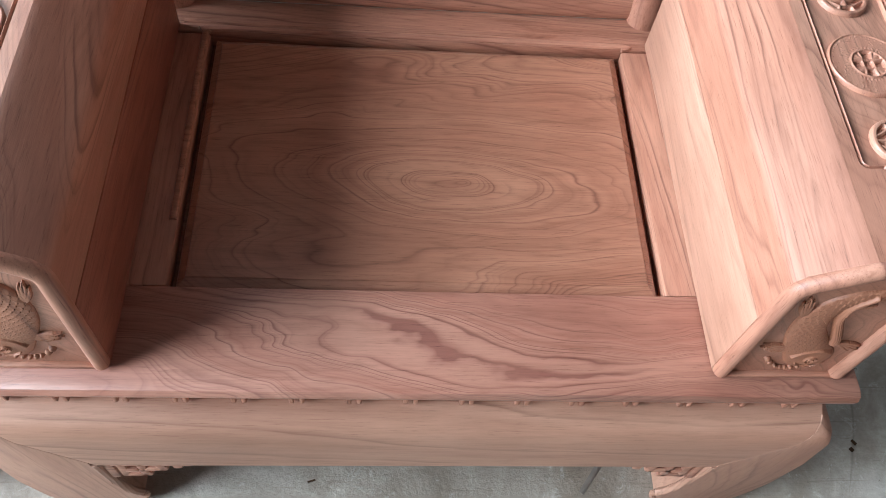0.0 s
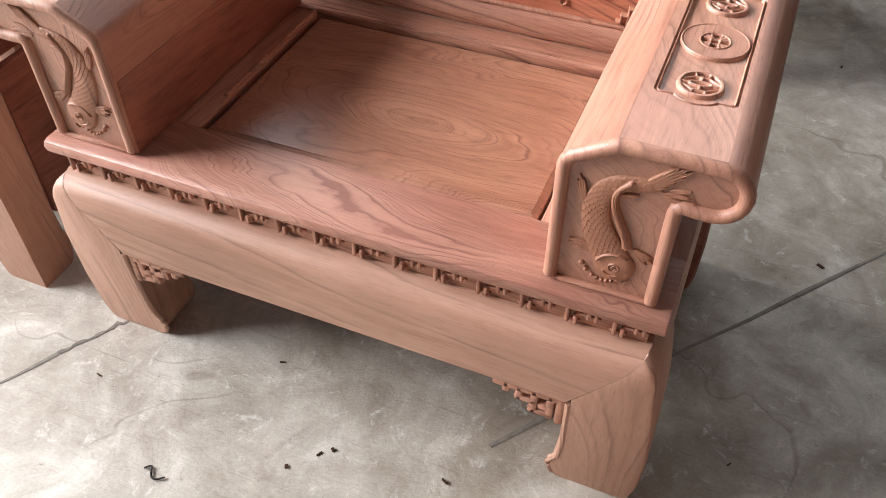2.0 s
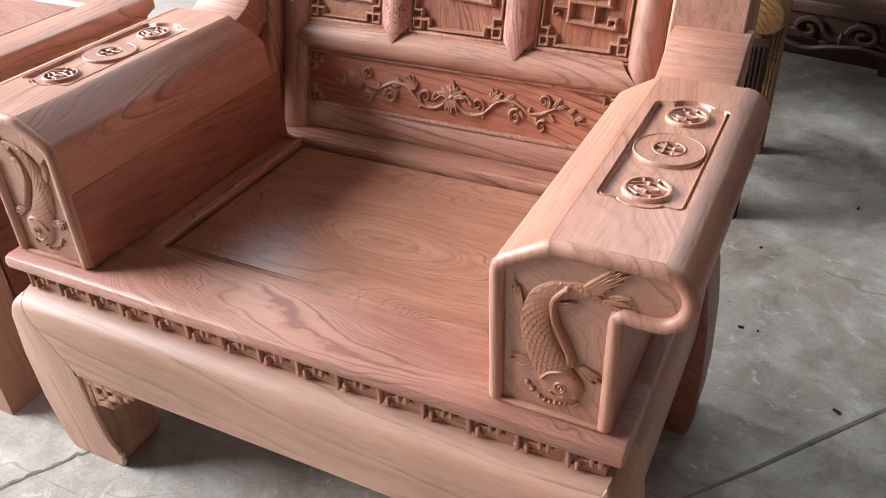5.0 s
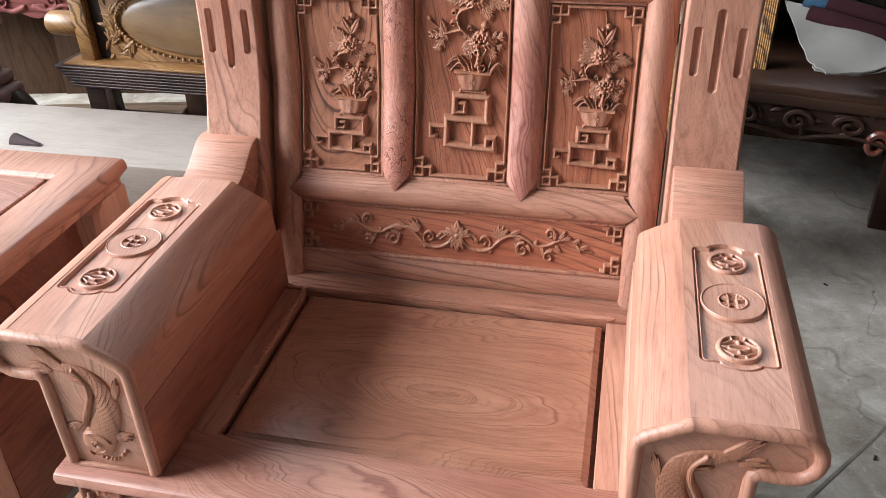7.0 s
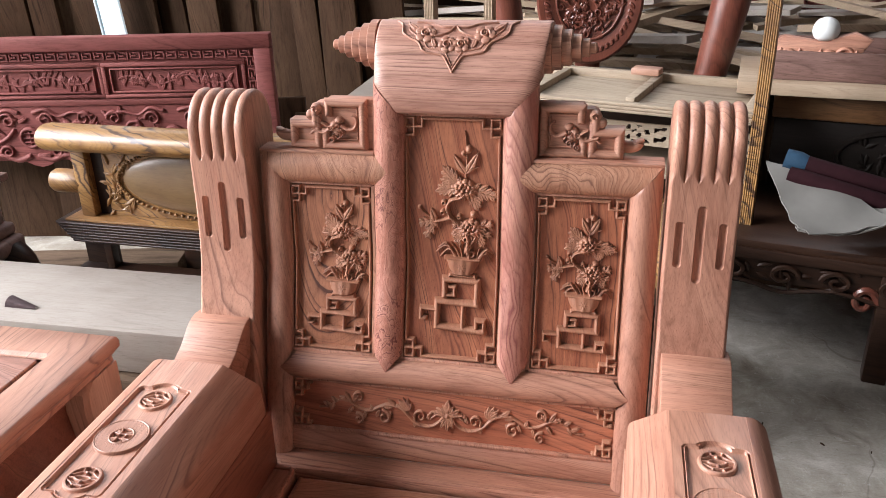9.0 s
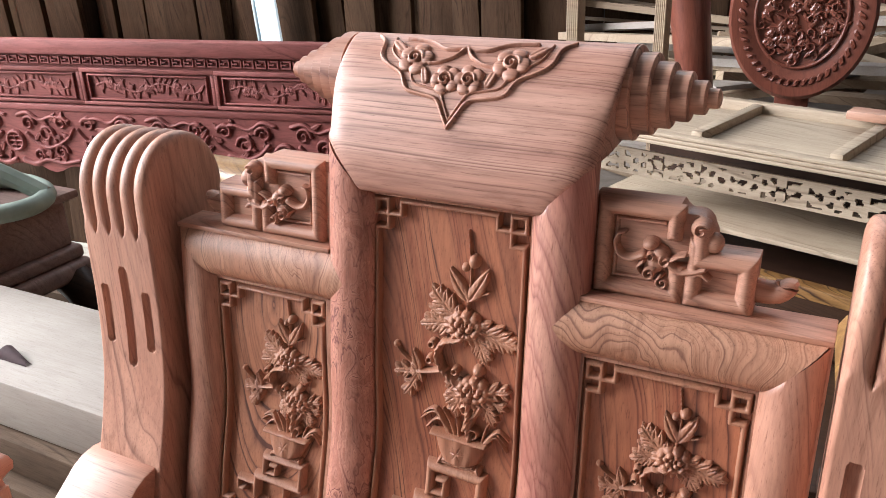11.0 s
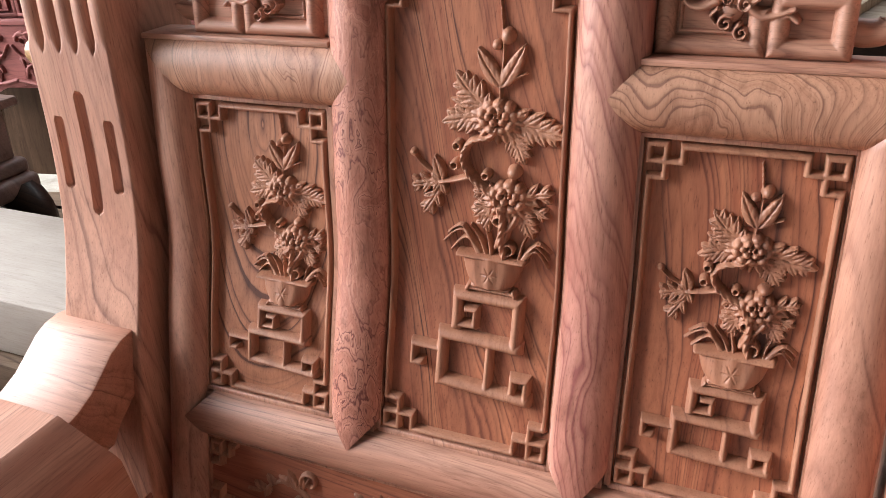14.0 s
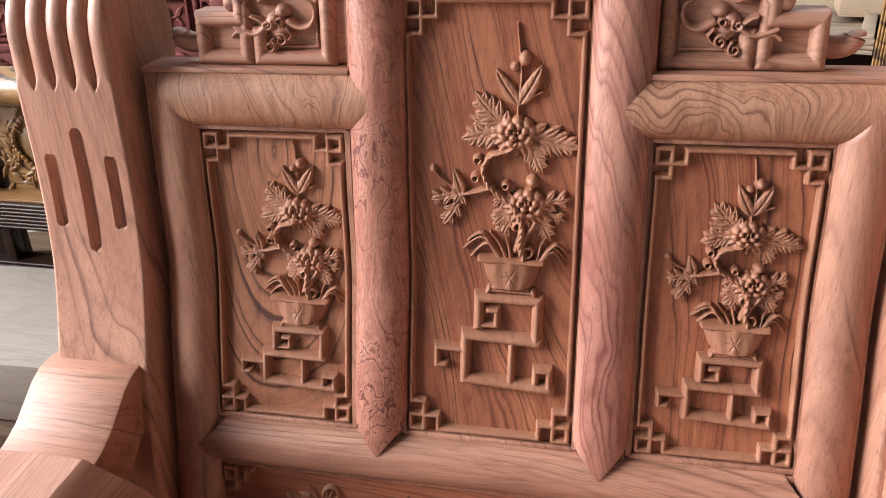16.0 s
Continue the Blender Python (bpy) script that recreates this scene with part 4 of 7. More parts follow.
        return grid_mesh(name, place(U, V, np.where(up, H, -0.0008)), keep)


def on_back(U, V, H):
    V = built(V)
    return np.stack([U, back_y(V) - H, V], -1)


def carve(name, rel, material, parent, label="", place=on_back, smooth=1, gain=1.0):
    return part(name, rel.mesh(name, place, smooth=smooth, gain=gain), material, parent, label, 60)


def fret_border(x0, x1, z0, z1, k=1.0, full=True, only=None):
    """A thin raised border that turns into a linked square at each corner."""
    r = Relief(x0 - 0.001, x1 + 0.001, z0 - 0.001, z1 + 0.001, 0.0008)
    w, h, e = 0.0025, 0.0074, 0.0032
    a, b = 0.0142 * k + e, 0.0282 * k + e
    for sx, cx in ((1, x0), (-1, x1)):
        for sz, cz in ((1, z0), (-1, z1)):
            if only is not None and only != (sx, sz):
                continue
            P = lambda u, v: (cx + sx * u, cz + sz * v)
            r.path([P(e, e), P(a, e), P(a, a), P(e, a), P(e, e)], w, w, h, smooth=0, flat=True)
            end_v = (z1 - z0) / 2 + 0.004 if full else 0.033 * k
            end_u = (x1 - x0) / 2 + 0.004 if full else 0.040 * k
            r.path([P(a, a), P(a, b), P(e + 0.001, b), P(e + 0.001, end_v)], w, w, h, smooth=0, flat=True)
            r.path([P(a, a), P(b, a), P(b, e + 0.001), P(end_u, e + 0.001)], w, w, h, smooth=0, flat=True)
    return r


def stand(r, cx, zt, k, kz):
    """A lattice stand of rounded square bars under the pot; zt: its top."""
    P = lambda u, v: (cx + u * k, zt - v * kz)
    bar = lambda *pts, w=0.0055, h=0.0096: r.path([P(*p) for p in pts], w * (k + kz) / 2, w * (k + kz) / 2, h, smooth=0, flat="round")
    bar((-0.019, 0.002), (0.020, 0.003), w=0.0026, h=0.0075)
    bar((-0.022, 0.0035), (-0.020, 0.000), w=0.0022, h=0.0085)
    bar((0.023, 0.0045), (0.021, 0.001), w=0.0022, h=0.0085)
    bar((-0.030, 0.036), (-0.030, 0.010), (0.026, 0.011), (0.026, 0.050))
    bar((-0.030, 0.036), (-0.0125, 0.036), (-0.0125, 0.022), (-0.021, 0.022), w=0.0032, h=0.0085)
    bar((0.028, 0.0495), (-0.042, 0.047), (-0.042, 0.089), (0.040, 0.094))
    bar((0.003, 0.052), (0.003, 0.090), w=0.0040, h=0.0086)
    bar((0.040, 0.094), (0.040, 0.076), (0.027, 0.076), (0.027, 0.087), w=0.0036, h=0.0088)
    bar((-0.044, 0.061), (-0.070, 0.060), (-0.070, 0.077), (-0.062, 0.077), w=0.0036, h=0.0088)


def pot(r, cx, zt, k, tall):
    """A shallow bowl with a thick rim, a cut star on its belly and a foot; zt: the rim's top."""
    wide = 0.0280 * k
    U, V, w = r.window(cx - wide * 1.2, cx + wide * 1.2, zt - tall, zt)
    t = np.clip((zt - V) / tall, 0, 1)
    half = wide * (0.56 + 0.44 * np.sqrt(np.clip(1 - t ** 1.8, 0, 1)))
    q = np.clip(np.abs(U - cx) / half, 0, 1.2)
    body = 0.0132 * np.sqrt(np.clip(1 - q * q, 0, 1)) * (0.96 + 0.04 * np.cos(q * 11))
    su, sv = U - cx, V - (zt - tall * 0.56)
    ang = np.arctan2(sv, su)
    far = np.hypot(su, sv)
    body = body - 0.0011 * np.clip(1 - far * np.abs(np.sin(ang * 3)) / 0.0022, 0, 1) * (far < 0.0075)
    r.raise_to(w, np.where(q < 1, body, 0))
    r.path([(cx - wide * 1.06, zt - 0.001), (cx, zt - 0.0018), (cx + wide * 1.06, zt - 0.0022)], 0.0030, 0.0030, 0.0128)
    r.path([(cx - wide * 0.60, zt - tall - 0.0005), (cx + wide * 0.60, zt - tall - 0.0010)], 0.0024, 0.0024, 0.0085, smooth=0)


def spray(r, cx, zt, k, kz, seed):
    """A twisted stem with two blooms, buds, leaves and blades of grass, rising from the pot at (cx, zt)."""
    rng = random.Random(seed)
    P = lambda u, v: (cx + u * k, zt + v * kz)
    m = (k + kz) / 2

    def L(u, v, ang, length, width, h=0.0068, lobes=0, curl=0.0):
        ang += rng.uniform(-4, 4)
        if lobes:
            r.lobed(*P(u, v), ang, length * m, width * k, h, lobes, curl)
        else:
            r.leaf(*P(u, v), ang, length * m, width * k * 0.88, h, 0, 0.0, curl)

    S = lambda pts, a, b, h, h1=None: r.path([P(*p) for p in pts], a * k, b * k, h, h1)
    # leaves behind the upper bloom
    L(-0.010, 0.116, 141, 0.044, 0.022, 0.0066, 5, -0.08)
    L(-0.008, 0.114, 186, 0.045, 0.022, 0.0062, 5, 0.08)
    L(-0.010, 0.116, 163, 0.036, 0.014, 0.0058, 4)
    L(0.006, 0.114, -15, 0.050, 0.023, 0.0066, 5, 0.06)
    L(0.004, 0.110, -53, 0.036, 0.019, 0.0062, 5, -0.08)
    L(0.004, 0.114, -32, 0.030, 0.012, 0.0058, 4)
    # pair of leaves, twig and buds on top
    S(((-0.002, 0.124), (-0.002, 0.140), (0.000, 0.160), (-0.001, 0.178), (-0.004, 0.204)), 0.0016, 0.0009, 0.0052, 0.0036)
    L(-0.002, 0.138, 125, 0.036, 0.0150, 0.0062, 0, -0.08)
    L(-0.001, 0.138, 54, 0.038, 0.0150, 0.0062, 0, 0.08)
    S(((-0.001, 0.138), (0.008, 0.144), (0.019, 0.149)), 0.0017, 0.0010, 0.0048)
    r.blob(*P(0.003, 0.176), 0.0058 * k, 0.0066 * kz, 0, 0.0090)
    r.blob(*P(-0.006, 0.169), 0.0044 * k, 0.0042 * kz, 0, 0.0063)
    # three leaves on the left branch
    L(-0.053, 0.058, 100, 0.023, 0.013, 0.0063, 0, 0.1)
    L(-0.053, 0.058, 190, 0.029, 0.015, 0.0068, 4, 0.05)
    L(-0.052, 0.059, 244, 0.036, 0.016, 0.0065, 4, -0.08)
    S(((-0.056, 0.062), (-0.070, 0.070), (-0.080, 0.080)), 0.0015, 0.0012, 0.0050)
    r.blob(*P(-0.080, 0.080), 0.0036 * k, 0.0036 * kz, 0, 0.0055)
    # leaves round the lower bloom
    L(0.012, 0.052, 8, 0.034, 0.016, 0.0063, 4, 0.05)
    L(0.012, 0.050, -20, 0.034, 0.013, 0.0060, 4)
    L(0.012, 0.048, -52, 0.036, 0.018, 0.0063, 5, -0.06)
    L(0.000, 0.050, 218, 0.030, 0.018, 0.0062, 5, 0.06)
    L(-0.002, 0.054, 178, 0.022, 0.013, 0.0062, 4)
    L(-0.002, 0.046, 236, 0.028, 0.016, 0.0067, 4, 0.05)
    S(((0.010, 0.060), (0.012, 0.070)), 0.0022, 0.0018, 0.0066)
    r.blob(*P(0.012, 0.072), 0.0064 * k, 0.0058 * kz, 0, 0.0098)
    # the stem and its cut stubs
    r.path([P(*p) for p in ((0.006, 0.0), (0.002, 0.014), (0.003, 0.034), (-0.006, 0.052), (-0.018, 0.060), (-0.028, 0.069), (-0.033, 0.082), (-0.026, 0.094), (-0.010, 0.099), (-0.003, 0.106))], 0.0040 * k, 0.0026 * k, 0.0115, 0.0105, ripple=lambda run, side, qq: 0.0007 * np.sin(run * 900 + side * 1500))
    S(((-0.024, 0.066), (-0.040, 0.061), (-0.054, 0.058)), 0.0030, 0.0018, 0.0090, 0.0075)
    S(((0.016, 0.036), (0.010, 0.026), (0.002, 0.020), (-0.002, 0.008)), 0.0026, 0.0030, 0.0085)
    S(((0.002, 0.004), (0.008, 0.022), (0.010, 0.034)), 0.0024, 0.0022, 0.0075)
    for u, v, s in ((-0.038, 0.090, 1.0), (-0.040, 0.074, 1.0), (-0.012, 0.068, 0.9), (0.000, 0.031, 1.3), (0.009, 0.007, 1.5)):
        r.ring(*P(u, v), 0.0031 * k * s, 0.0018 * k, 0.0094)
    r.flower(*P(-0.003, 0.115), 0.0232 * k, 0.0135, 8, rng.uniform(0, 1))
    r.flower(*P(0.008, 0.052), 0.0225 * k, 0.0130, 8, rng.uniform(0, 1))
    # blades of grass over the rim
    for u0, tip, top, wd in ((-0.016, (-0.052, 0.006), 0.019, 0.0029), (-0.014, (-0.045, -0.001), 0.013, 0.0027), (-0.018, (-0.048, 0.014), 0.022, 0.0026), (-0.010, (-0.026, 0.024), 0.014, 0.0029), (-0.006, (-0.014, 0.026), 0.016, 0.0030), (0.018, (0.024, 0.018), 0.012, 0.0028), (0.020, (0.044, 0.001), 0.012, 0.0030), (0.022, (0.046, 0.007), 0.014, 0.0028), (0.022, (0.044, -0.006), 0.008, 0.0026)):
        S(((u0, -0.002), (u0 * 0.5 + tip[0] * 0.5, top), tip), wd * 0.85, 0.0008, 0.0078, 0.0045)


def carve_back():
    panels = sorted((o for o in back.children if o.name.startswith(("side_panel", "middle_panel"))), key=lambda o: o.data.vertices[0].co.x)
    for o, (cx, zt, k, kz, x0, x1, z0, z1) in zip(panels, ((-0.194, 0.7065, 0.86, 0.77, -0.2845, -0.1405, 0.5815, 0.8720), (0.018, 0.7590, 1.0, 1.04, -0.0815, 0.0815, 0.5815, 0.9945), (0.224, 0.7095, 0.86, 0.74, 0.1405, 0.2845, 0.5815, 0.8720))):
        mid = abs(cx) < 0.1
        carve("fret_border", fret_border(x0, x1, z0, z1, 1.0 if mid else 0.9), carve_wood, o, "raised border with linked squares at the corners")
        r = Relief(x0, x1, z0, z1, 0.0006)
        spray(r, cx + 0.006 * k, zt, k, kz, 3 + int(cx * 100))
        carve("flower_spray", r, carve_wood, o, "deeply carved peonies, buds and leaves", smooth=1, gain=0.95)
        r = Relief(x0, x1, z0, z1, 0.0006)
        tall = 0.0285 if mid else 0.0245
        pot(r, cx, zt, 1.0 if mid else 0.97, tall)
        carve("flower_pot", r, carve_wood, o, "small fluted pot in relief")
        r = Relief(x0, x1, z0, z1, 0.0006)
        stand(r, cx, zt - tall - 0.0015, 1.0 if mid else 0.90, 1.0 if mid else 0.68)
        carve("lattice_stand", r, carve_wood, o, "open square lattice stand in relief")
    low = [o for o in back.children if o.name.startswith("lower_panel")][0]
    for only in ((1, 1), (1, -1), (-1, 1), (-1, -1)):
        carve("fret_corner", fret_border(-0.2855, 0.2855, 0.4445, 0.5235, 0.80, False, only), carve_wood, low)
    r = Relief(-0.25, 0.25, 0.445, 0.523, 0.0006)
    z = 0.483
    for s in (-1, 1):
        P = lambda u, v: (s * u, z + v)
        curl = lambda cu, cv, rad, a0, turn, w, h: r.path([P(cu + rad * (1 - i / 21) * math.cos(a0 + turn * i * 0.44), cv + rad * (1 - i / 21) * math.sin(a0 + turn * i * 0.44)) for i in range(18)], w, w * 0.55, h, h * 0.8, smooth=2)
        lf = lambda u, v, ang, ln, w=0.0085, h=0.0058, n=3: r.leaf(s * u, z + v, ang if s > 0 else 180 - ang, ln, w, h, n)
        # main stem: under the flower, up to the tuft, down and out to the tip
        r.path([P(0.014, -0.010), P(0.026, -0.018), P(0.042, -0.0205), P(0.058, -0.016), P(0.070, -0.006), P(0.082, 0.005), P(0.096, 0.0095), P(0.112, 0.010)], 0.0024, 0.0030, 0.0062, 0.0058)
        r.path([P(0.112, 0.010), P(0.126, 0.004), P(0.140, -0.003), P(0.158, -0.002), P(0.178, 0.008), P(0.194, 0.011), P(0.208, 0.005), P(0.222, -0.005), P(0.238, -0.006)], 0.0030, 0.0012, 0.0058, 0.0034)
        r.path([P(0.030, -0.006), P(0.020, 0.002), P(0.014, 0.003)], 0.0020, 0.0014, 0.0050)
        curl(0.049, -0.004, 0.0115, -0.6, 1, 0.0024, 0.0064)
        curl(0.116, -0.012, 0.0125, 1.4, 1, 0.0027, 0.0066)
        curl(0.163, -0.020, 0.0100, 1.2, 1, 0.0024, 0.0062)
        curl(0.163, 0.018, 0.0105, -0.4, 1, 0.0026, 0.0066)
        # leaf tuft on the rise of the stem
        for ang, ln in ((62, 0.024), (84, 0.021), (40, 0.026), (108, 0.015), (20, 0.024)):
            lf(0.071, 0.004, ang, ln)
        for u, v, ang, ln in ((0.094, 0.010, 30, 0.020), (0.100, 0.009, -20, 0.016), (0.104, -0.002, -70, 0.015), (0.124, -0.002, -60, 0.014), (0.136, -0.004, 60, 0.012), (0.150, -0.006, -75, 0.014), (0.172, 0.008, 100, 0.016), (0.178, 0.009, 55, 0.020), (0.184, 0.010, 20, 0.018), (0.174, 0.000, -50, 0.016), (0.204, 0.006, 34, 0.014), (0.210, 0.002, -60, 0.014), (0.216, -0.002, 20, 0.016), (0.036, -0.008, 110, 0.012), (0.058, -0.014, -80, 0.010)):
            lf(u, v, ang, ln, 0.0075, 0.0052)
        for u, v in ((0.112, 0.006), (0.140, 0.001), (0.190, 0.014), (0.030, 0.003)):
            r.blob(*P(u, v), 0.0030, None, 0, 0.0060)
    for ang, ln, w in ((90, 0.026, 0.015), (58, 0.020, 0.010), (122, 0.020, 0.010), (28, 0.024, 0.010), (152, 0.024, 0.010), (8, 0.030, 0.008), (172, 0.030, 0.008), (-90, 0.027, 0.011), (-62, 0.025, 0.010), (-118, 0.025, 0.010), (-38, 0.019, 0.008), (-142, 0.019, 0.008)):
        r.leaf(0, z + 0.002, ang, ln, w, 0.0066, 0)
    r.blob(0, z + 0.002, 0.0050, None, 0, 0.0092)
    r.blob(0, z + 0.012, 0.0044, 0.0058, 0, 0.0084)
    carve("vine_scroll", r, carve_wood, low, "running vine scroll with a centre flower", gain=0.75)
    # ears: framed squares with a winged, curling motif
    for o in [c for c in back.children if c.name.startswith("ear")]:
        s = -1 if o.data.vertices[0].co.x < 0 else 1
        r = Relief(-0.27, 0.27, 0.932, 1.018, 0.0006)
        P = lambda u, v: (s * u, v)
        bar = lambda pts, w=0.0072, h=0.0098: r.path([P(*p) for p in pts], w, w, h, smooth=0, flat="round")
        bar([(0.143, 0.939), (0.205, 0.939), (0.205, 0.960)])
        bar([(0.143, 0.939), (0.143, 1.009), (0.200, 1.009)])
        bar([(0.200, 1.009), (0.200, 0.992)], 0.0062, 0.010)
        bar([(0.222, 0.993), (0.222, 0.973), (0.259, 0.973), (0.259, 0.939), (0.218, 0.939), (0.218, 0.958)])
        bar([(0.218, 0.985), (0.218, 0.966)], 0.0060, 0.0085)
        coil = lambda cu, cv, rad, a0, w, h: r.path([P(cu + rad * (1 - i / 20) * math.cos(a0 + i * 0.5), cv + rad * (1 - i / 20) * math.sin(a0 + i * 0.5)) for i in range(17)], w, w * 0.6, h, smooth=2)
        r.blob(s * 0.221, 0.999, 0.0090, 0.0090, 0, 0.0085, 0.35)
        r.blob(s * 0.231, 0.988, 0.0075, 0.0085, 0, 0.0070, 0.4)
        bar([(0.153, 0.949), (0.153, 0.999), (0.192, 0.999)], 0.0016, 0.0030)
        bar([(0.153, 0.949), (0.196, 0.949)], 0.0016, 0.0030)
        coil(0.221, 0.999, 0.0062, 0.5, 0.0018, 0.0115)
        r.path([P(0.218, 0.958), P(0.224, 0.962), P(0.230, 0.958)], 0.0036, 0.0026, 0.0088)
        # head with a horn, whiskers and curls
        r.blob(s * 0.182, 0.981, 0.0072, 0.0056, 0.3 * s, 0.0118, 0.42)
        r.blob(s * 0.191, 0.974, 0.0080, 0.0062, -0.6 * s, 0.0104, 0.42)
        r.blob(s * 0.186, 0.963, 0.0085, 0.0078, 0, 0.0088, 0.4)
        r.ring(s * 0.184, 0.972, 0.0026, 0.0013, 0.0128)
        r.blob(s * 0.184, 0.972, 0.0012, None, 0, 0.0128)
        r.path([P(0.177, 0.971), P(0.167, 0.966), P(0.158, 0.968), P(0.153, 0.977), P(0.155, 0.986), P(0.160, 0.988)], 0.0040, 0.0019, 0.0100, 0.0080)
        r.path([P(0.178, 0.966), P(0.174, 0.961), P(0.177, 0.956)], 0.0020, 0.0014, 0.0120)
        coil(0.184, 0.956, 0.0058, 1.0, 0.0023, 0.0116)
        coil(0.195, 0.950, 0.0054, 2.0, 0.0022, 0.0112)
        coil(0.196, 0.969, 0.0050, 2.4, 0.0022, 0.0116)
        r.path([P(0.198, 0.967), P(0.207, 0.961), P(0.216, 0.962), P(0.227, 0.966)], 0.0040, 0.0024, 0.0112, 0.0098)
        r.path([P(0.200, 0.970), P(0.206, 0.974), P(0.211, 0.976)], 0.0024, 0.0018, 0.0105)
        carve("winged_motif", r, rose_x, o, "carved winged motif with curls", lambda U, V, H: on_back(U, V, H - 0.0028))
    # crest: cloud-collar outline and three roses, following the roll
    r = Relief(-0.10, 0.10, 1.050, 1.175, 0.0008)
    half = [(0.0, 1.069), (0.0075, 1.0815), (0.0165, 1.094), (0.034, 1.098), (0.049, 1.102), (0.058, 1.116), (0.073, 1.124), (0.085, 1.134), (0.089, 1.152), (0.100, 1.162)]
    for s in (-1, 1):
        r.path([(s * u, v) for u, v in half], 0.0019, 0.0019, 0.0032)
        r.path([(s * u * 0.89, v + 0.007) for u, v in half[:-1]], 0.0012, 0.0012, 0.0020)
        r.path([(0.0, 1.148), (s * 0.020, 1.146), (s * 0.040, 1.155), (s * 0.066, 1.158)], 0.0022, 0.0014, 0.0034)
        r.path([(0.0, 1.150), (s * 0.008, 1.138), (s * 0.022, 1.130), (s * 0.032, 1.128)], 0.0020, 0.0014, 0.0034)
        r.leaf(s * 0.062, 1.140, 40 if s > 0 else 140, 0.022, 0.010, 0.0034, 3)
        r.leaf(s * 0.030, 1.108, 70 if s > 0 else 110, 0.018, 0.009, 0.0030, 3)
    for cu, cv, rr in ((-0.011, 1.113, 0.0125), (0.012, 1.114, 0.0125), (-0.048, 1.133, 0.0150), (0.048, 1.133, 0.0150)):
        for k in range(5):
            a = 2 * math.pi * k / 5 + cu * 50
            r.blob(cu + rr * 0.78 * math.cos(a), cv + rr * 0.78 * math.sin(a), rr * 0.52, rr * 0.40, a + 1.57, 0.0036, 0.5, 0.0012)
        r.path([(cu + rr * 0.55 * (1 - n / 22) * math.cos(n * 0.5), cv + rr * 0.55 * (1 - n / 22) * math.sin(n * 0.5)) for n in range(19)], rr * 0.15, rr * 0.10, 0.0050, smooth=2)
    top = np.array([(p.y, p.z) for p in smooth_path([(0, y, z) for y, z in CREST[5:]], 10)])
    run = np.concatenate([[0], np.cumsum(np.hypot(*np.diff(top, axis=0).T))]) + 1.03

    def on_crest(U, V, H):
        y, z = np.interp(V, run, top[:, 0]), np.interp(V, run, top[:, 1])
        dy, dz = np.interp(V + 0.001, run, top[:, 0]) - y, np.interp(V + 0.001, run, top[:, 1]) - z
        n = np.hypot(dy, dz) + 1e-9
        return np.stack([U, y + 0.007 - dz / n * H, z + 0.008 + dy / n * H], -1)

    crest = [o for o in back.children if o.name.startswith("crest")][0]
    carve("cloud_collar", r, rose_x, crest, "incised cloud-collar outline with three roses", on_crest)


carve_back()


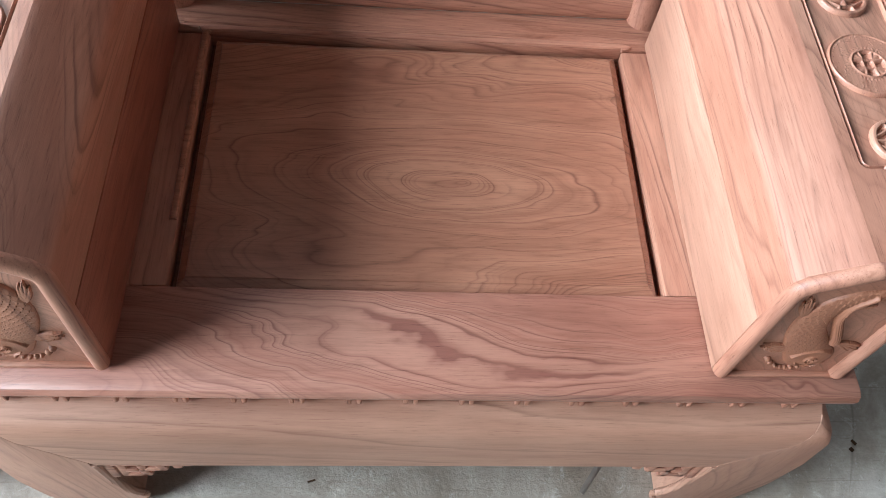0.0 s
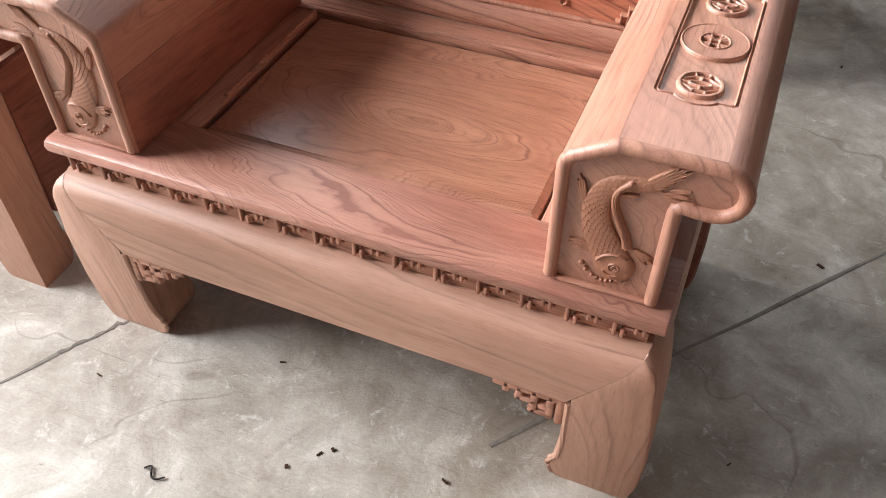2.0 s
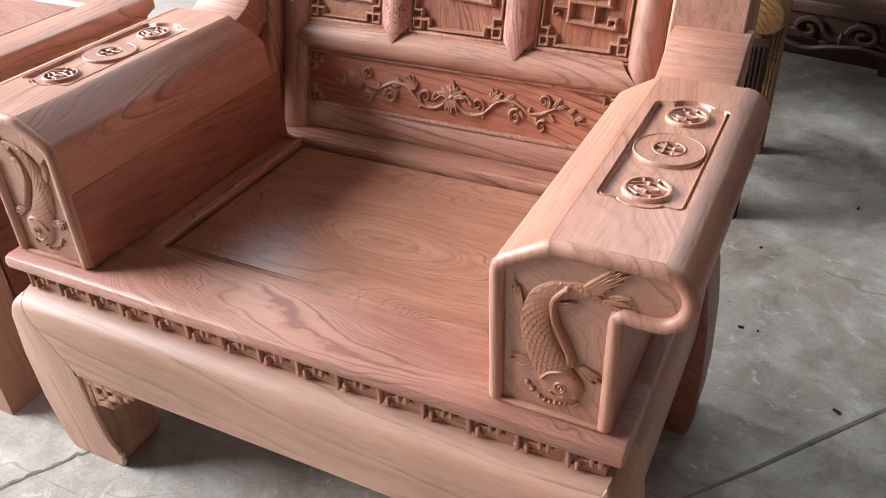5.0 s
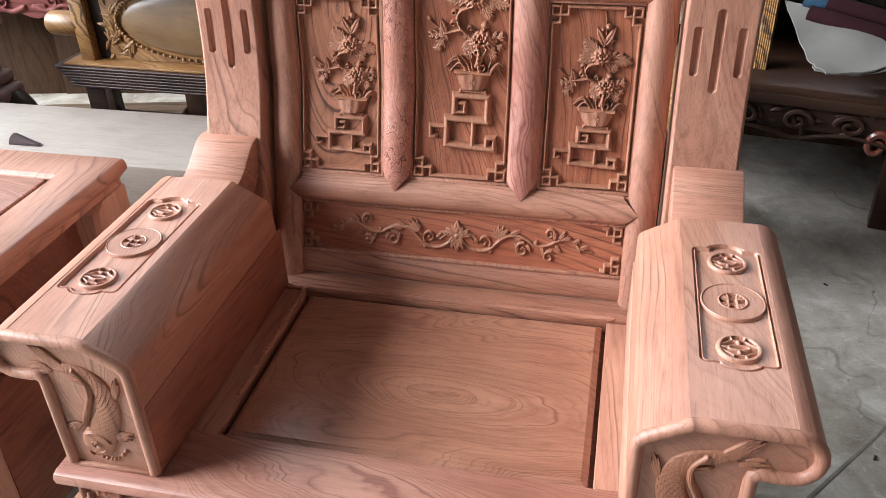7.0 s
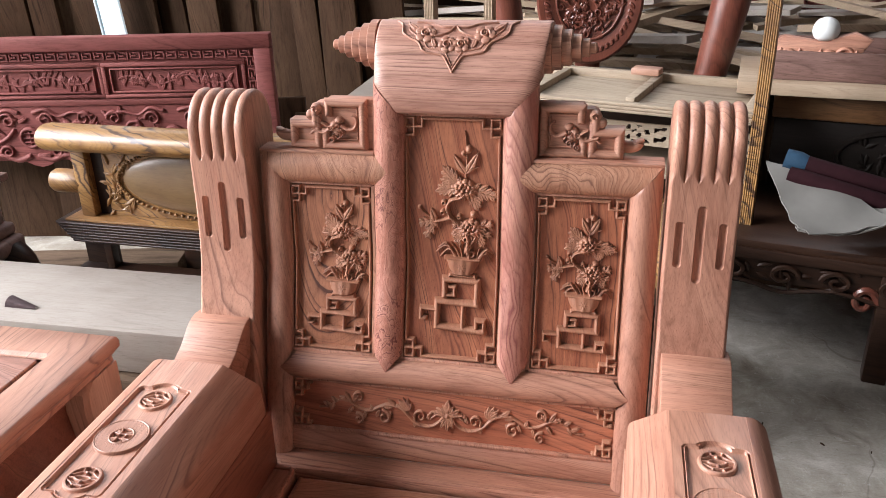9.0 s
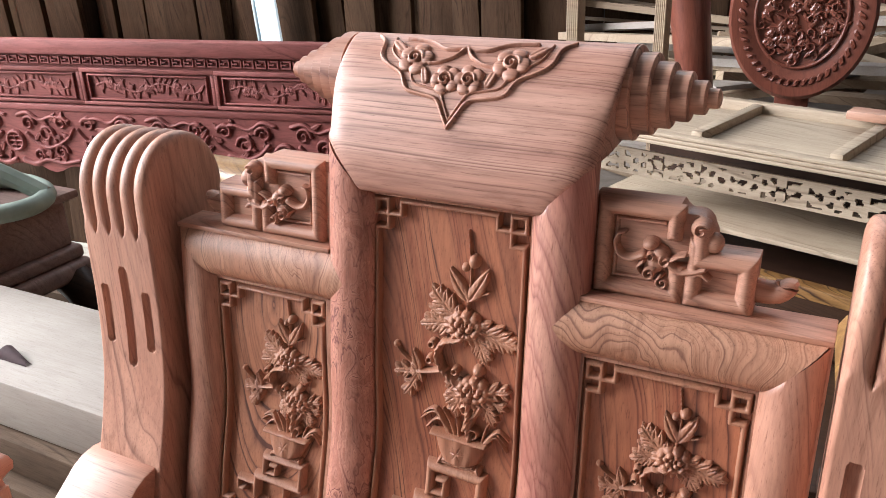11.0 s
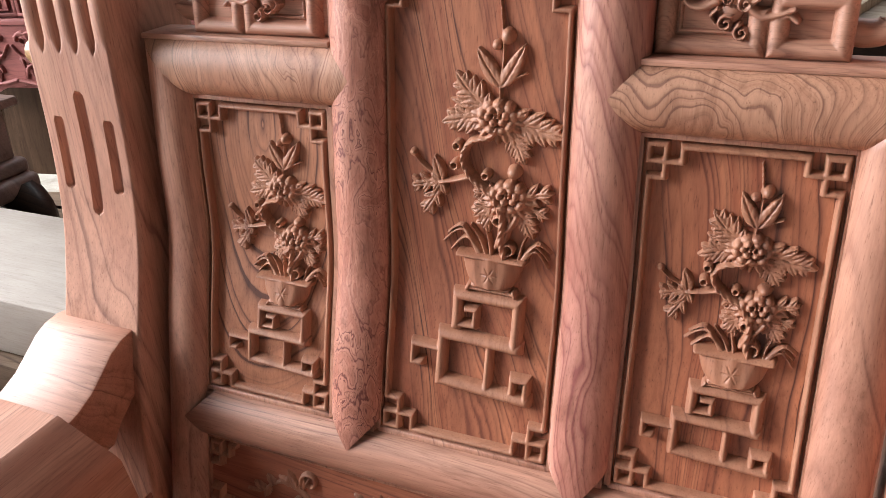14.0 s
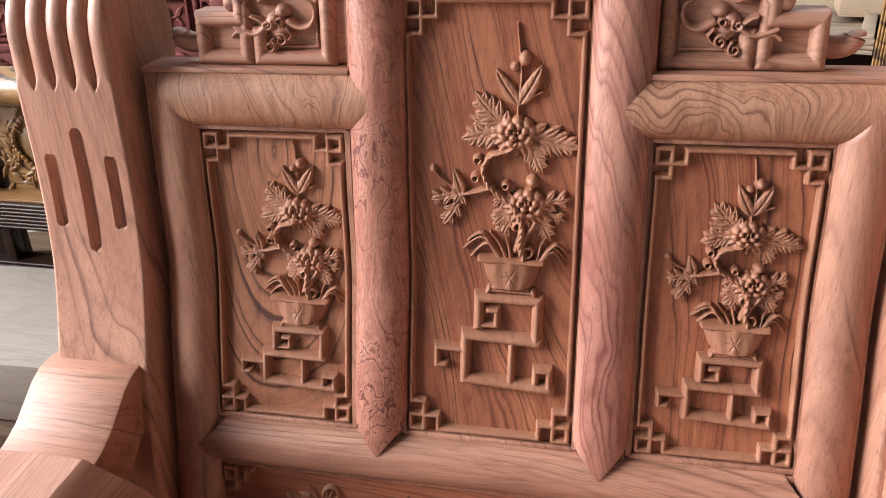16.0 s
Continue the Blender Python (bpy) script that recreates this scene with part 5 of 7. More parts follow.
def coin(r, cu, cv, rad, big):
    """An old coin: big ones have a broad stamped ring, small ones a rim round a pierced pattern."""
    U, V, w = r.window(cu - rad, cu + rad, cv - rad, cv + rad)
    d = np.hypot(U - cu, V - cv) / rad
    if big:
        ang = np.arctan2(V - cv, U - cu)
        r.raise_to(w, np.where((d > 0.44) & (d < 0.97), 0.0044 + 0.0004 * np.exp(-((d - 0.52) / 0.03) ** 2) * np.sin(ang * 36), 0))
        rng = random.Random(int(cv * 1000))
        for k in range(34):
            a = 2 * math.pi * k / 34
            r.blob(cu + rad * 0.875 * math.cos(a), cv + rad * 0.875 * math.sin(a), rad * 0.050, None, 0, 0.0052)
        for k in range(70):
            a, far = rng.uniform(0, 6.28), rng.uniform(0.54, 0.80)
            r.blob(cu + rad * far * math.cos(a), cv + rad * far * math.sin(a), rad * rng.uniform(0.03, 0.08), rad * 0.028, rng.uniform(0, 3.1), 0.0051)
        r.ring(cu, cv, rad * 0.955, rad * 0.045, 0.0056)
        r.ring(cu, cv, rad * 0.43, rad * 0.045, 0.0058)
        q = 0.42
    else:
        r.raise_to(w, np.where((d > 0.80) & (d <= 1.0), 0.0054 * np.clip((1.0 - d) / 0.06, 0, 1) ** 0.5, 0))
        q = 0.84
    e = rad * q * 0.98
    if big:
        # a square hole held by four inward-curved webs
        for k in range(4):
            b = math.pi / 2 * k
            C, S = math.cos(b), math.sin(b)
            turn = lambda u, v: (cu + u * C - v * S, cv + u * S + v * C)
            r.path([turn(e, e * 0.42), turn(e * 0.42, e * 0.30), turn(e * 0.30, e * 0.42), turn(e * 0.42, e)], e * 0.13, e * 0.13, 0.0050)
            r.path([turn(e * 0.32, e * 0.32), turn(e * 0.72, e * 0.72)], e * 0.20, e * 0.30, 0.0048, smooth=0)
            r.path([turn(e * 0.32, e * 0.34), turn(e * 0.32, -e * 0.34)], e * 0.09, e * 0.09, 0.0046, smooth=0)
    else:
        # a long ring across the middle, posts to the rim above and below, slanting ties at the sides
        t = rad * 0.085
        P = lambda u, v: (cu + u * e, cv + v * e)
        loop = [P(0.56 * math.cos(a) * 1.0, 0.20 * math.sin(a)) for a in (2 * math.pi * i / 16 for i in range(17))]
        r.path(loop, t, t, 0.0052, smooth=0)
        for k in (-1, 1):
            r.path([P(0.0, 0.22 * k), P(0.0, 0.50 * k)], t, t * 1.3, 0.0052, smooth=0)
            r.blob(*P(0.0, 0.55 * k), e * 0.17, e * 0.14, 0, 0.0054)
            r.path([P(-0.36, 0.60 * k), P(0.36, 0.60 * k)], t * 0.9, t * 0.9, 0.0048, smooth=0)
            for j in (-1, 1):
                r.path([P(0.36 * j, 0.60 * k), P(0.62 * j, 0.40 * k), P(0.95 * j, 0.22 * k)], t * 0.9, t * 0.9, 0.0048)
                r.path([P(0.30 * j, 0.62 * k), P(0.38 * j, 0.90 * k)], t * 0.8, t * 0.9, 0.0048, smooth=0)
        for j in (-1, 1):
            r.path([P(0.56 * j, 0.0), P(1.0 * j, 0.0)], t, t, 0.0050, smooth=0)


def carve_arms():
    arm_list = [o for o in chair.children if o.name.startswith("arm") and not o.name.startswith("arm_bracket")]
    for o in arm_list:
        s = -1 if sum(v.co.x for v in o.data.vertices) < 0 else 1
        # the top board, hollowed by a panel with cusped ends
        us, vs = np.linspace(0.3606, 0.4860, 230), np.linspace(0.0298, 0.4620, 620)
        U, V = np.meshgrid(us, vs)
        a, e = np.abs(U - 0.4195) - 0.0365, np.abs(V - 0.2555) - 0.1180
        rect = np.hypot(np.maximum(a, 0), np.maximum(e, 0)) + np.minimum(np.maximum(a, e), 0) - 0.0080
        ends = (np.hypot((U - 0.4195) / 1.6, np.abs(V - 0.2555) - 0.1205) - 0.0165) * 1.2
        d = np.minimum(rect, ends)
        groove = np.clip(1 - np.abs(d + 0.0006) / 0.0016, 0, 1)
        sunk = 0.0042 * np.clip(-(d + 0.0030) / 0.0012, 0, 1) + 0.0046 * groove ** 0.6
        flat_z = 0.6198 + 0.0012 * np.sin(np.pi * np.clip((U - 0.3606) / 0.1094, 0, 1))
        roll = 0.586 + 0.0340 * np.sqrt(np.clip(1 - ((U - 0.470) / 0.0345) ** 2, 0, 1))
        Z = np.where(U < 0.470, flat_z, np.minimum(flat_z, roll)) - sunk - 0.0022 * np.clip(1 - (V - 0.0298) / 0.004, 0, 1) ** 2
        Z[0], Z[-1] = Z[0] - 0.008, Z[-1] - 0.008
        q = np.stack([s * U, V, Z], -1)
        if s < 0:
            q = q[:, ::-1]
        board = part("arm_top", grid_mesh("arm_top", q), rose_y, o, "top surface with a sunk cusped panel", 60)
        for cv, rad in ((0.1610, 0.0265), (0.2555, 0.0405), (0.3485, 0.0265)):
            r = Relief(0.4200 - 0.042, 0.4200 + 0.042, cv - 0.042, cv + 0.042, 0.0006)
            coin(r, 0.4200, cv, rad, rad > 0.03)
            me = r.mesh("coin", lambda U, V, H: np.stack([U, V, 0.6160 + H], -1))
            if s < 0:
                me.transform(Matrix.Diagonal((-1, 1, 1, 1)))
                me.flip_normals()
            part("coin", me, rose_y, board, "carved old-coin roundel", 60)
        # a leaping carp on the front
        r = Relief(0.312, 0.500, 0.404, 0.612, 0.0006)

        def scales(run, side, qq):
            out = np.zeros(run.shape)
            for k in (0, 1):
                b = ((side / 0.0066 + 0.5 * k) % 1.0) - 0.5
                a = (run / 0.0096 + 0.5 * k - 1.1 * b * b) % 1.0
                out = np.maximum(out, np.where(np.abs(b) < 0.47, 1 - 1.15 * a, 0))
            return (run > 0.020) * (qq < 0.97) * 0.0017 * (out - 0.55)

        ribs = lambda run, side, qq: 0.0006 * np.sin(side * 3600)
        r.path([(0.383, 0.446), (0.374, 0.462), (0.362, 0.484), (0.353, 0.507), (0.351, 0.530), (0.357, 0.551), (0.370, 0.564), (0.386, 0.570), (0.400, 0.573)], 0.0240, 0.0085, 0.0088, 0.0058, 8, ripple=scales, p=0.36)
        # head, gill plate, eye and mouth
        r.blob(0.386, 0.447, 0.0215, 0.0185, 0.95, 0.0100, 0.36)
        r.path([(0.362, 0.452), (0.370, 0.462), (0.384, 0.467), (0.396, 0.463)], 0.0026, 0.0022, 0.0112)
        r.ring(0.383, 0.447, 0.0058, 0.0014, 0.0116)
        r.ring(0.383, 0.447, 0.0024, 0.0012, 0.0120)
        r.path([(0.372, 0.437), (0.379, 0.433), (0.387, 0.434)], 0.0013, 0.0011, 0.0108)
        r.blob(0.398, 0.438, 0.0070, 0.0055, 0.6, 0.0085)
        # forked tail of fine rays
        for k, (ang, ln) in enumerate(((44, 0.050), (38, 0.057), (32, 0.056), (26, 0.046), (18, 0.034), (6, 0.026), (-8, 0.022))):
            r.leaf(0.395, 0.572, ang, ln, 0.0078, 0.0058 - 0.0003 * k, 0, 0, 0.05)
        # long fin along the belly
        r.path([(0.384, 0.573), (0.371, 0.556), (0.371, 0.534), (0.380, 0.512), (0.389, 0.492), (0.392, 0.480)], 0.0032, 0.0060, 0.0108, 0.0086, ripple=ribs)
        r.leaf(0.371, 0.549, 18, 0.024, 0.0075, 0.0060, 3)
        # back fin, side fins
        for ang, ln in ((104, 0.038), (97, 0.032), (112, 0.030)):
            r.leaf(0.337, 0.530, ang, ln, 0.0070, 0.0048, 0)
        for ang, ln in ((172, 0.036), (183, 0.036), (194, 0.032), (205, 0.026)):
            r.leaf(0.361, 0.466, ang, ln, 0.0075, 0.0050, 3)
        for ang, ln in ((-28, 0.030), (-14, 0.026), (-44, 0.026)):
            r.leaf(0.399, 0.478, ang, ln, 0.0080, 0.0052, 3)
        # wave crest behind the tail
        for x0, z0, ang, ln in ((0.416, 0.567, 4, 0.034), (0.418, 0.563, -8, 0.036), (0.422, 0.572, 14, 0.024), (0.436, 0.560, 8, 0.020)):
            r.leaf(x0, z0, ang, ln, 0.0062, 0.0036, 2)
        r.path([(0.394, 0.434), (0.401, 0.427), (0.396, 0.421)], 0.0013, 0.0008, 0.0045)
        for px, pz, pr in ((0.345, 0.436, 0.0038), (0.351, 0.428, 0.0036), (0.359, 0.421, 0.0024), (0.365, 0.418, 0.0029), (0.371, 0.417, 0.0026), (0.377, 0.418, 0.0028), (0.383, 0.420, 0.0025), (0.389, 0.424, 0.0028), (0.395, 0.430, 0.0024)):
            r.blob(px, pz, pr, None, 0, 0.0062)
        me = r.mesh("leaping_fish", lambda U, V, H: np.stack([U, 0.0294 - H, V], -1), smooth=0, gain=0.72)
        if s < 0:
            me.transform(Matrix.Diagonal((-1, 1, 1, 1)))
            me.flip_normals()
        part("leaping_fish", me, carve_wood, o, "carp in relief with fine scales and pearls", 60)


carve_arms()


# ---- the building ----
def floor_and_walls():
    tagged(part("floor", box(-6, 6, -6.5, 5.2, -0.12, 0.0, 0), concrete_mat), "dusty grey concrete workshop floor with stains", "floor", kind="structure")
    bm = bmesh.new()
    for x0, x1, z0, z1 in ((-6.2, 6.2, 0, 3.8), (-6.2, -5.0, 3.8, 6.2), (2.6, 6.2, 3.8, 6.2), (-5.0, 2.6, 5.6, 6.2)):
        box(x0, x1, 5.2, 5.4, z0, z1, 0, bm)
    tagged(part("wall_north", bm, wall_mat), "dim grey plaster workshop wall open under the eaves", "wall", kind="structure")
    tagged(part("wall_east", box(6, 6.2, -6.5, 5.2, 0, 6.2, 0), wall_mat), "dim grey plaster workshop wall", "wall", kind="structure")
    bm = bmesh.new()
    for y0, y1, z0, z1 in ((-6.5, -3.1, 0, 6.2), (1.9, 5.2, 0, 6.2), (-3.1, 1.9, 5.8, 6.2)):
        box(-6.2, -6.0, y0, y1, z0, z1, 0, bm)
    tagged(part("wall_west", bm, wall_mat), "grey plaster wall with a wide open doorway", "wall", kind="structure")
    # unseen south wall; its opening is made up to let the front fill through
    bm = bmesh.new()
    for x0, x1, z0, z1 in ((-6.2, -3.6, 0, 6.2), (1.8, 6.2, 0, 6.2), (-3.6, 1.8, 4.3, 6.2)):
        box(x0, x1, -6.7, -6.5, z0, z1, 0, bm)
    tagged(part("wall_south", bm, wall_mat), "unseen grey plaster wall with an opening added for the front fill lamp", "wall", kind="structure")
    tagged(part("ceiling", box(-6.2, 6.2, -6.7, 5.4, 6.2, 6.35, 0), wall_mat), "dim grey sheet ceiling", "ceiling", kind="structure")


floor_and_walls()


def floor_marks():
    """Shallow joints scored across the concrete and a scatter of wood chips."""
    for (xa, ya), (xb, yb) in (((0.255, 0.012), (2.4, 2.70)), ((-0.50, -0.107), (-0.40, 0.066)), ((-0.95, -0.90), (-0.50, -0.107))):
        n = 26
        rng = random.Random(int(xa * 100) + 7)
        pts = [(xa + (xb - xa) * i / n + rng.uniform(-0.004, 0.004), ya + (yb - ya) * i / n + rng.uniform(-0.004, 0.004), 0.0003) for i in range(n + 1)]
        tagged(part("floor_joint", tube(pts, lambda u: 0.0040 + 0.0012 * math.sin(u * 40), 6, flat=0.25), plain("joint_dirt", (0.175, 0.152, 0.130), 0.9, vary=0.4, scale=60)), "dirt-filled crack line across the concrete", "floor joint", kind="structure")
    rng = random.Random(31)
    bm = bmesh.new()
    for i in range(150):
        L, w = rng.uniform(0.0015, 0.006) * rng.choice((1, 1, 1, 1.6)), rng.uniform(0.001, 0.0028)
        merge(bm, box(-L, L, -w, w, 0, rng.uniform(0.001, 0.004), 0), pose(rng.uniform(-1.0, 1.6), rng.uniform(-0.9, 1.4), 0.0005, 0, 0, rng.uniform(0, 360)))
    h = thing("wood_chips", "small dark wood chips and crumbs scattered on the concrete", "debris", kind="stuff")
    part("chips", bm, brown_wood, h)
    h = thing("bent_wire", "short bent scrap of dark wire on the concrete floor", "scrap", (-0.20, -0.235, 0.003), 20)
    part("wire", tube(smooth_path([(-0.022, 0.012, 0), (-0.012, 0.016, 0), (-0.008, 0.0, 0), (0.0, -0.006, 0), (0.014, -0.002, 0)], 4), 0.0016, 6), black_mat, h)


floor_marks()


# ---- beside the chair on its right hand: a side table of the same set ----
def side_table():
    t = thing("side_table", "rosewood side table with a framed inset top, raw and unpolished", "table", (-0.889, 0.277, 0))
    hx, hy = 0.268, 0.278
    bm = bmesh.new()
    rings = []
    for inset, z in ((0.012, 0.552), (0.013, 0.562), (0.008, 0.569), (0.001, 0.577), (0.0, 0.588), (0.003, 0.597), (0.007, 0.600), (0.083, 0.600), (0.085, 0.597), (0.088, 0.593), (0.092, 0.5925)):
        rings.append([bm.verts.new((sx * (hx - inset), sy * (hy - inset), z)) for sx, sy in ((-1, -1), (1, -1), (1, 1), (-1, 1))])
    for p, q in zip(rings, rings[1:]):
        for j in range(4):
            bm.faces.new((p[j], p[(j + 1) % 4], q[(j + 1) % 4], q[j]))
    bm.faces.new(rings[0])
    part("top_frame", bm, rose_y, t)
    part("inset_board", box(-0.170, 0.170, -0.180, 0.180, 0.586, 0.597, 0.003), rail_wood, t, "pinkish inset board")
    part("apron_box", box(-0.215, 0.215, -0.225, 0.225, 0.40, 0.5515, 0.003), red_x, t)
    for sx in (-1, 1):
        part("side_panel", box(sx * 0.232 - 0.009, sx * 0.232 + 0.009, -0.17, 0.17, 0.10, 0.3995, 0.002), red_y, t, "dark reddish side panel")
    part("rear_panel", box(-0.17, 0.17, 0.212, 0.228, 0.10, 0.3995, 0.002), red_x, t)
    for sx in (-1, 1):
        for sy in (-1, 1):
            bm = bmesh.new()
            rings = []
            for z, w in ((0, 0.088), (0.008, 0.096), (0.05, 0.104), (0.075, 0.097), (0.12, 0.094), (0.40, 0.100), (0.50, 0.112), (0.535, 0.108), (0.551, 0.09)):
                o = 0.262 if z < 0.1 else 0.26
                ring = [(o - w, o - w + 0.01), (o - 0.008, o - w + 0.01), (o, o - w + 0.018), (o, o), (o - w + 0.008, o), (o - w, o - 0.008)]
                rings.append([bm.verts.new((sx * x, sy * (y + 0.008), z)) for x, y in ring])
            for p, q in zip(rings, rings[1:]):
                for j in range(6):
                    bm.faces.new((p[j], p[(j + 1) % 6], q[(j + 1) % 6], q[j]))
            bm.faces.new(rings[0])
            bm.faces.new(rings[-1])
            part("leg", bm, tan_z, t)


side_table()


# ---- behind, toward the doorway ----
def slab():
    bm = box(-2.6, -0.47, 0.835, 1.140, 0.318, 0.430, 0.006)
    tagged(part("timber_slab", bm, grey_wood), "thick dusty sawn timber slab resting on bearers", "timber")
    z = 0.0
    for h, y0, y1, xe, rz in ((0.075, 0.76, 1.12, -0.52, 0), (0.055, 0.80, 1.10, -0.44, 0), (0.012, 0.82, 0.90, -0.60, 0), (0.075, 0.785, 1.09, -0.50, 0), (0.012, 0.84, 0.92, -0.55, 0), (0.080, 0.81, 1.105, -0.455, 0)):
        tagged(part("stacked_plank", box(-2.7, xe, y0, y1, z, z + h, 0.004), old_plank), "dark old plank in the stack below the slab", "plank", "stacked planks")
        z += h + 0.0008
    bm = bmesh.new()
    n = 10
    top = []
    for i in range(n + 1):
        a = i / n * math.pi
        top.append((0.042 - 0.004 * math.sin(a), 0.019 * math.cos(a), 0.022 * math.sin(a)))
    tip = [(-0.045 + 0.01 * math.sin(i / n * math.pi), 0.005 * math.cos(i / n * math.pi), 0.003 * math.sin(i / n * math.pi)) for i in range(n + 1)]
    va, vb = [bm.verts.new(p) for p in top], [bm.verts.new(p) for p in tip]
    for i in range(n):
        bm.faces.new((va[i], va[i + 1], vb[i + 1], vb[i]))
    bmesh.ops.solidify(bm, geom=bm.faces[:], thickness=0.002)
    o = tagged(part("leather_scrap", bm, scrap_mat), "dark curled leather scrap on the slab", "scrap")
    o.matrix_basis = pose(-1.130, 0.905, 0.4315, 0, 0, 172)


slab()


def reeded_bar(x0, x1, y, z, h, count, depth=0.02, slope=0.0):
    """A bar with parallel round ridges along x on its front."""
    out, r = [], h / count / 2
    for i in range(count):
        out += [(y - r * math.sin(math.pi * k / 6), z + r * (2 * i + 1) - r * math.cos(math.pi * k / 6)) for k in range(7)][(1 if i else 0):]
    bm = prism(out + [(y + depth, z + h), (y + depth, z)], 0, x0, x1)
    for v in bm.verts:
        if abs(v.co.x - x0) < 1e-5:
            v.co.x += slope * (z + h - v.co.z) / h
    return bm


def reeded_post(x0, x1, y0, y1, z0, z1, nx, ny=0):
    """A square post whose front (and, with ny, right side) is cut into round ridges."""
    out, r = [], (x1 - x0) / nx / 2
    for i in range(nx):
        out += [(x0 + r * (2 * i + 1) - r * math.cos(math.pi * k / 6), y0 - r * math.sin(math.pi * k / 6)) for k in range(7)][(1 if i else 0):]
    if ny:
        q = (y1 - y0) / ny / 2
        for i in range(ny):
            out += [(x1 + q * math.sin(math.pi * k / 6), y0 + q * (2 * i + 1) - q * math.cos(math.pi * k / 6)) for k in range(7)][1:]
        out += [(x0, y1)]
    else:
        out += [(x1, y1), (x0, y1)]
    return prism(out, 2, z0, z1)


def golden_chair():
    t = thing("golden_armchair", "finished golden-brown hardwood armchair with an oval veneer side panel", "armchair", (-1.375, 1.413, 0.004), -2)
    L = 0.84
    bm = lathe([(0.004, 0.0), (0.03, 0.002), (0.042, 0.010), (0.046, 0.024), (0.046, L - 0.02), (0.03, L)], 20)
    bmesh.ops.transform(bm, matrix=pose(0.01, -0.02, 0.705, 0, 90, 0) @ Matrix.Diagonal((0.85, 1.15, 1, 1)), verts=bm.verts)
    part("arm_roll", bm, gold_wood, t, "thick polished arm roll with streaked grain")
    part("front_post", box(0.07, 0.115, 0.0, 0.07, 0.455, 0.675, 0.004), gold_wood, t)
    part("rear_post", box(0.75, 0.80, 0.0, 0.07, 0.455, 0.675, 0.004), gold_wood, t)
    part("shadow_strip", box(0.115, 0.155, 0.03, 0.06, 0.455, 0.67, 0), dark_wood, t)
    part("side_board", box(0.155, 0.75, 0.025, 0.05, 0.455, 0.675, 0.002), gold_wood, t)
    bm = bmesh.new()
    bmesh.ops.create_uvsphere(bm, u_segments=40, v_segments=20, radius=1, matrix=Matrix.Translation((0.46, 0.027, 0.568)) @ Matrix.Diagonal((0.245, 0.022, 0.092, 1)))
    part("oval_boss", bm, oval_wood, t, "raised oval of greenish-brown veneer")
    bm = bmesh.new()
    for i in range(76):
        a = 2 * math.pi * i / 76
        bmesh.ops.create_icosphere(bm, subdivisions=1, radius=0.0066, matrix=Matrix.Translation((0.46 + 0.258 * math.cos(a), 0.02, 0.568 + 0.103 * math.sin(a))))
    part("bead_ring", bm, gold_wood, t, "ring of small carved beads")
    bm = bmesh.new()
    rng = random.Random(5)
    for i in range(46):
        a = rng.uniform(0, 6.28)
        x, z = 0.185 + rng.uniform(-0.025, 0.05), 0.47 + rng.uniform(0.0, 0.19)
        if ((x - 0.46) / 0.27) ** 2 + ((z - 0.568) / 0.115) ** 2 < 1:
            continue
        merge(bm, leaf_bm(0.035, 0.013), pose(x, 0.024, z, 90, math.degrees(a), 0))
    for i in range(18):
        bmesh.ops.create_icosphere(bm, subdivisions=1, radius=0.006, matrix=Matrix.Translation((0.19 + 0.02 * rng.random(), 0.022, 0.50 + 0.05 * rng.random())))
    part("vine_carving", bm, gold_wood, t, "gilded vine and grape carving")
    part("ledge", reeded_bar(0.0, L, -0.035, 0.385, 0.062, 7, depth=0.12, slope=0.055), dark_wood, t, "reeded dark ledge")
    part("ledge_top", box(0.03, L, -0.03, 0.10, 0.4475, 0.4545, 0.002), gold_wood, t)
    part("lower_ledge", reeded_bar(0.05, L, -0.035, 0.262, 0.040, 5, depth=0.05, slope=0.03), dark_wood, t)
    part("front_leg", box(0.055, 0.125, 0.0, 0.07, 0.0, 0.384, 0.004), dark_wood, t)
    part("rear_leg", box(0.70, 0.77, 0.0, 0.07, 0.0, 0.384, 0.004), dark_wood, t)
    bm = prism([(0.145, 0.385), (0.17, 0.385), (0.17, 0.305), (0.1575, 0.285), (0.145, 0.305)], 1, -0.03, 0.0, 0.002)
    part("drop", bm, dark_wood, t)
    bm = lathe([(0.01, 0.0), (0.03, 0.004), (0.036, 0.015), (0.036, 0.09), (0.03, 0.11)], 16)
    bmesh.ops.transform(bm, matrix=pose(-0.03, 0.03, 0.553, 0, 90, 0), verts=bm.verts)
    part("scroll_end", bm, gold_wood, t)
    part("far_legs", box(0.06, 0.13, 0.50, 0.57, 0, 0.44, 0.004), dark_wood, t)
    part("seat", box(0.04, L, 0.10, 0.62, 0.385, 0.440, 0.004), dark_wood, t)


def leaf_bm(length, width, bend=0.15):
    """A small carved leaf lying in xy, pointing along +y, raised in z."""
    bm = bmesh.new()
    rows = []
    for i in range(6):
        t = i / 5
        w = width * math.sin(math.pi * min(1, t ** 0.8)) * 0.5 + 0.0004
        rows.append([bm.verts.new((u * w, t * length, (1 - u * u) * width * 0.35 * math.sin(math.pi * (0.15 + 0.7 * t)) + 0.0004)) for u in (-1, -0.4, 0, 0.4, 1)])
    for p, q in zip(rows, rows[1:]):
        for j in range(4):
            bm.faces.new((p[j], p[j + 1], q[j + 1], q[j]))
    return bm


golden_chair()


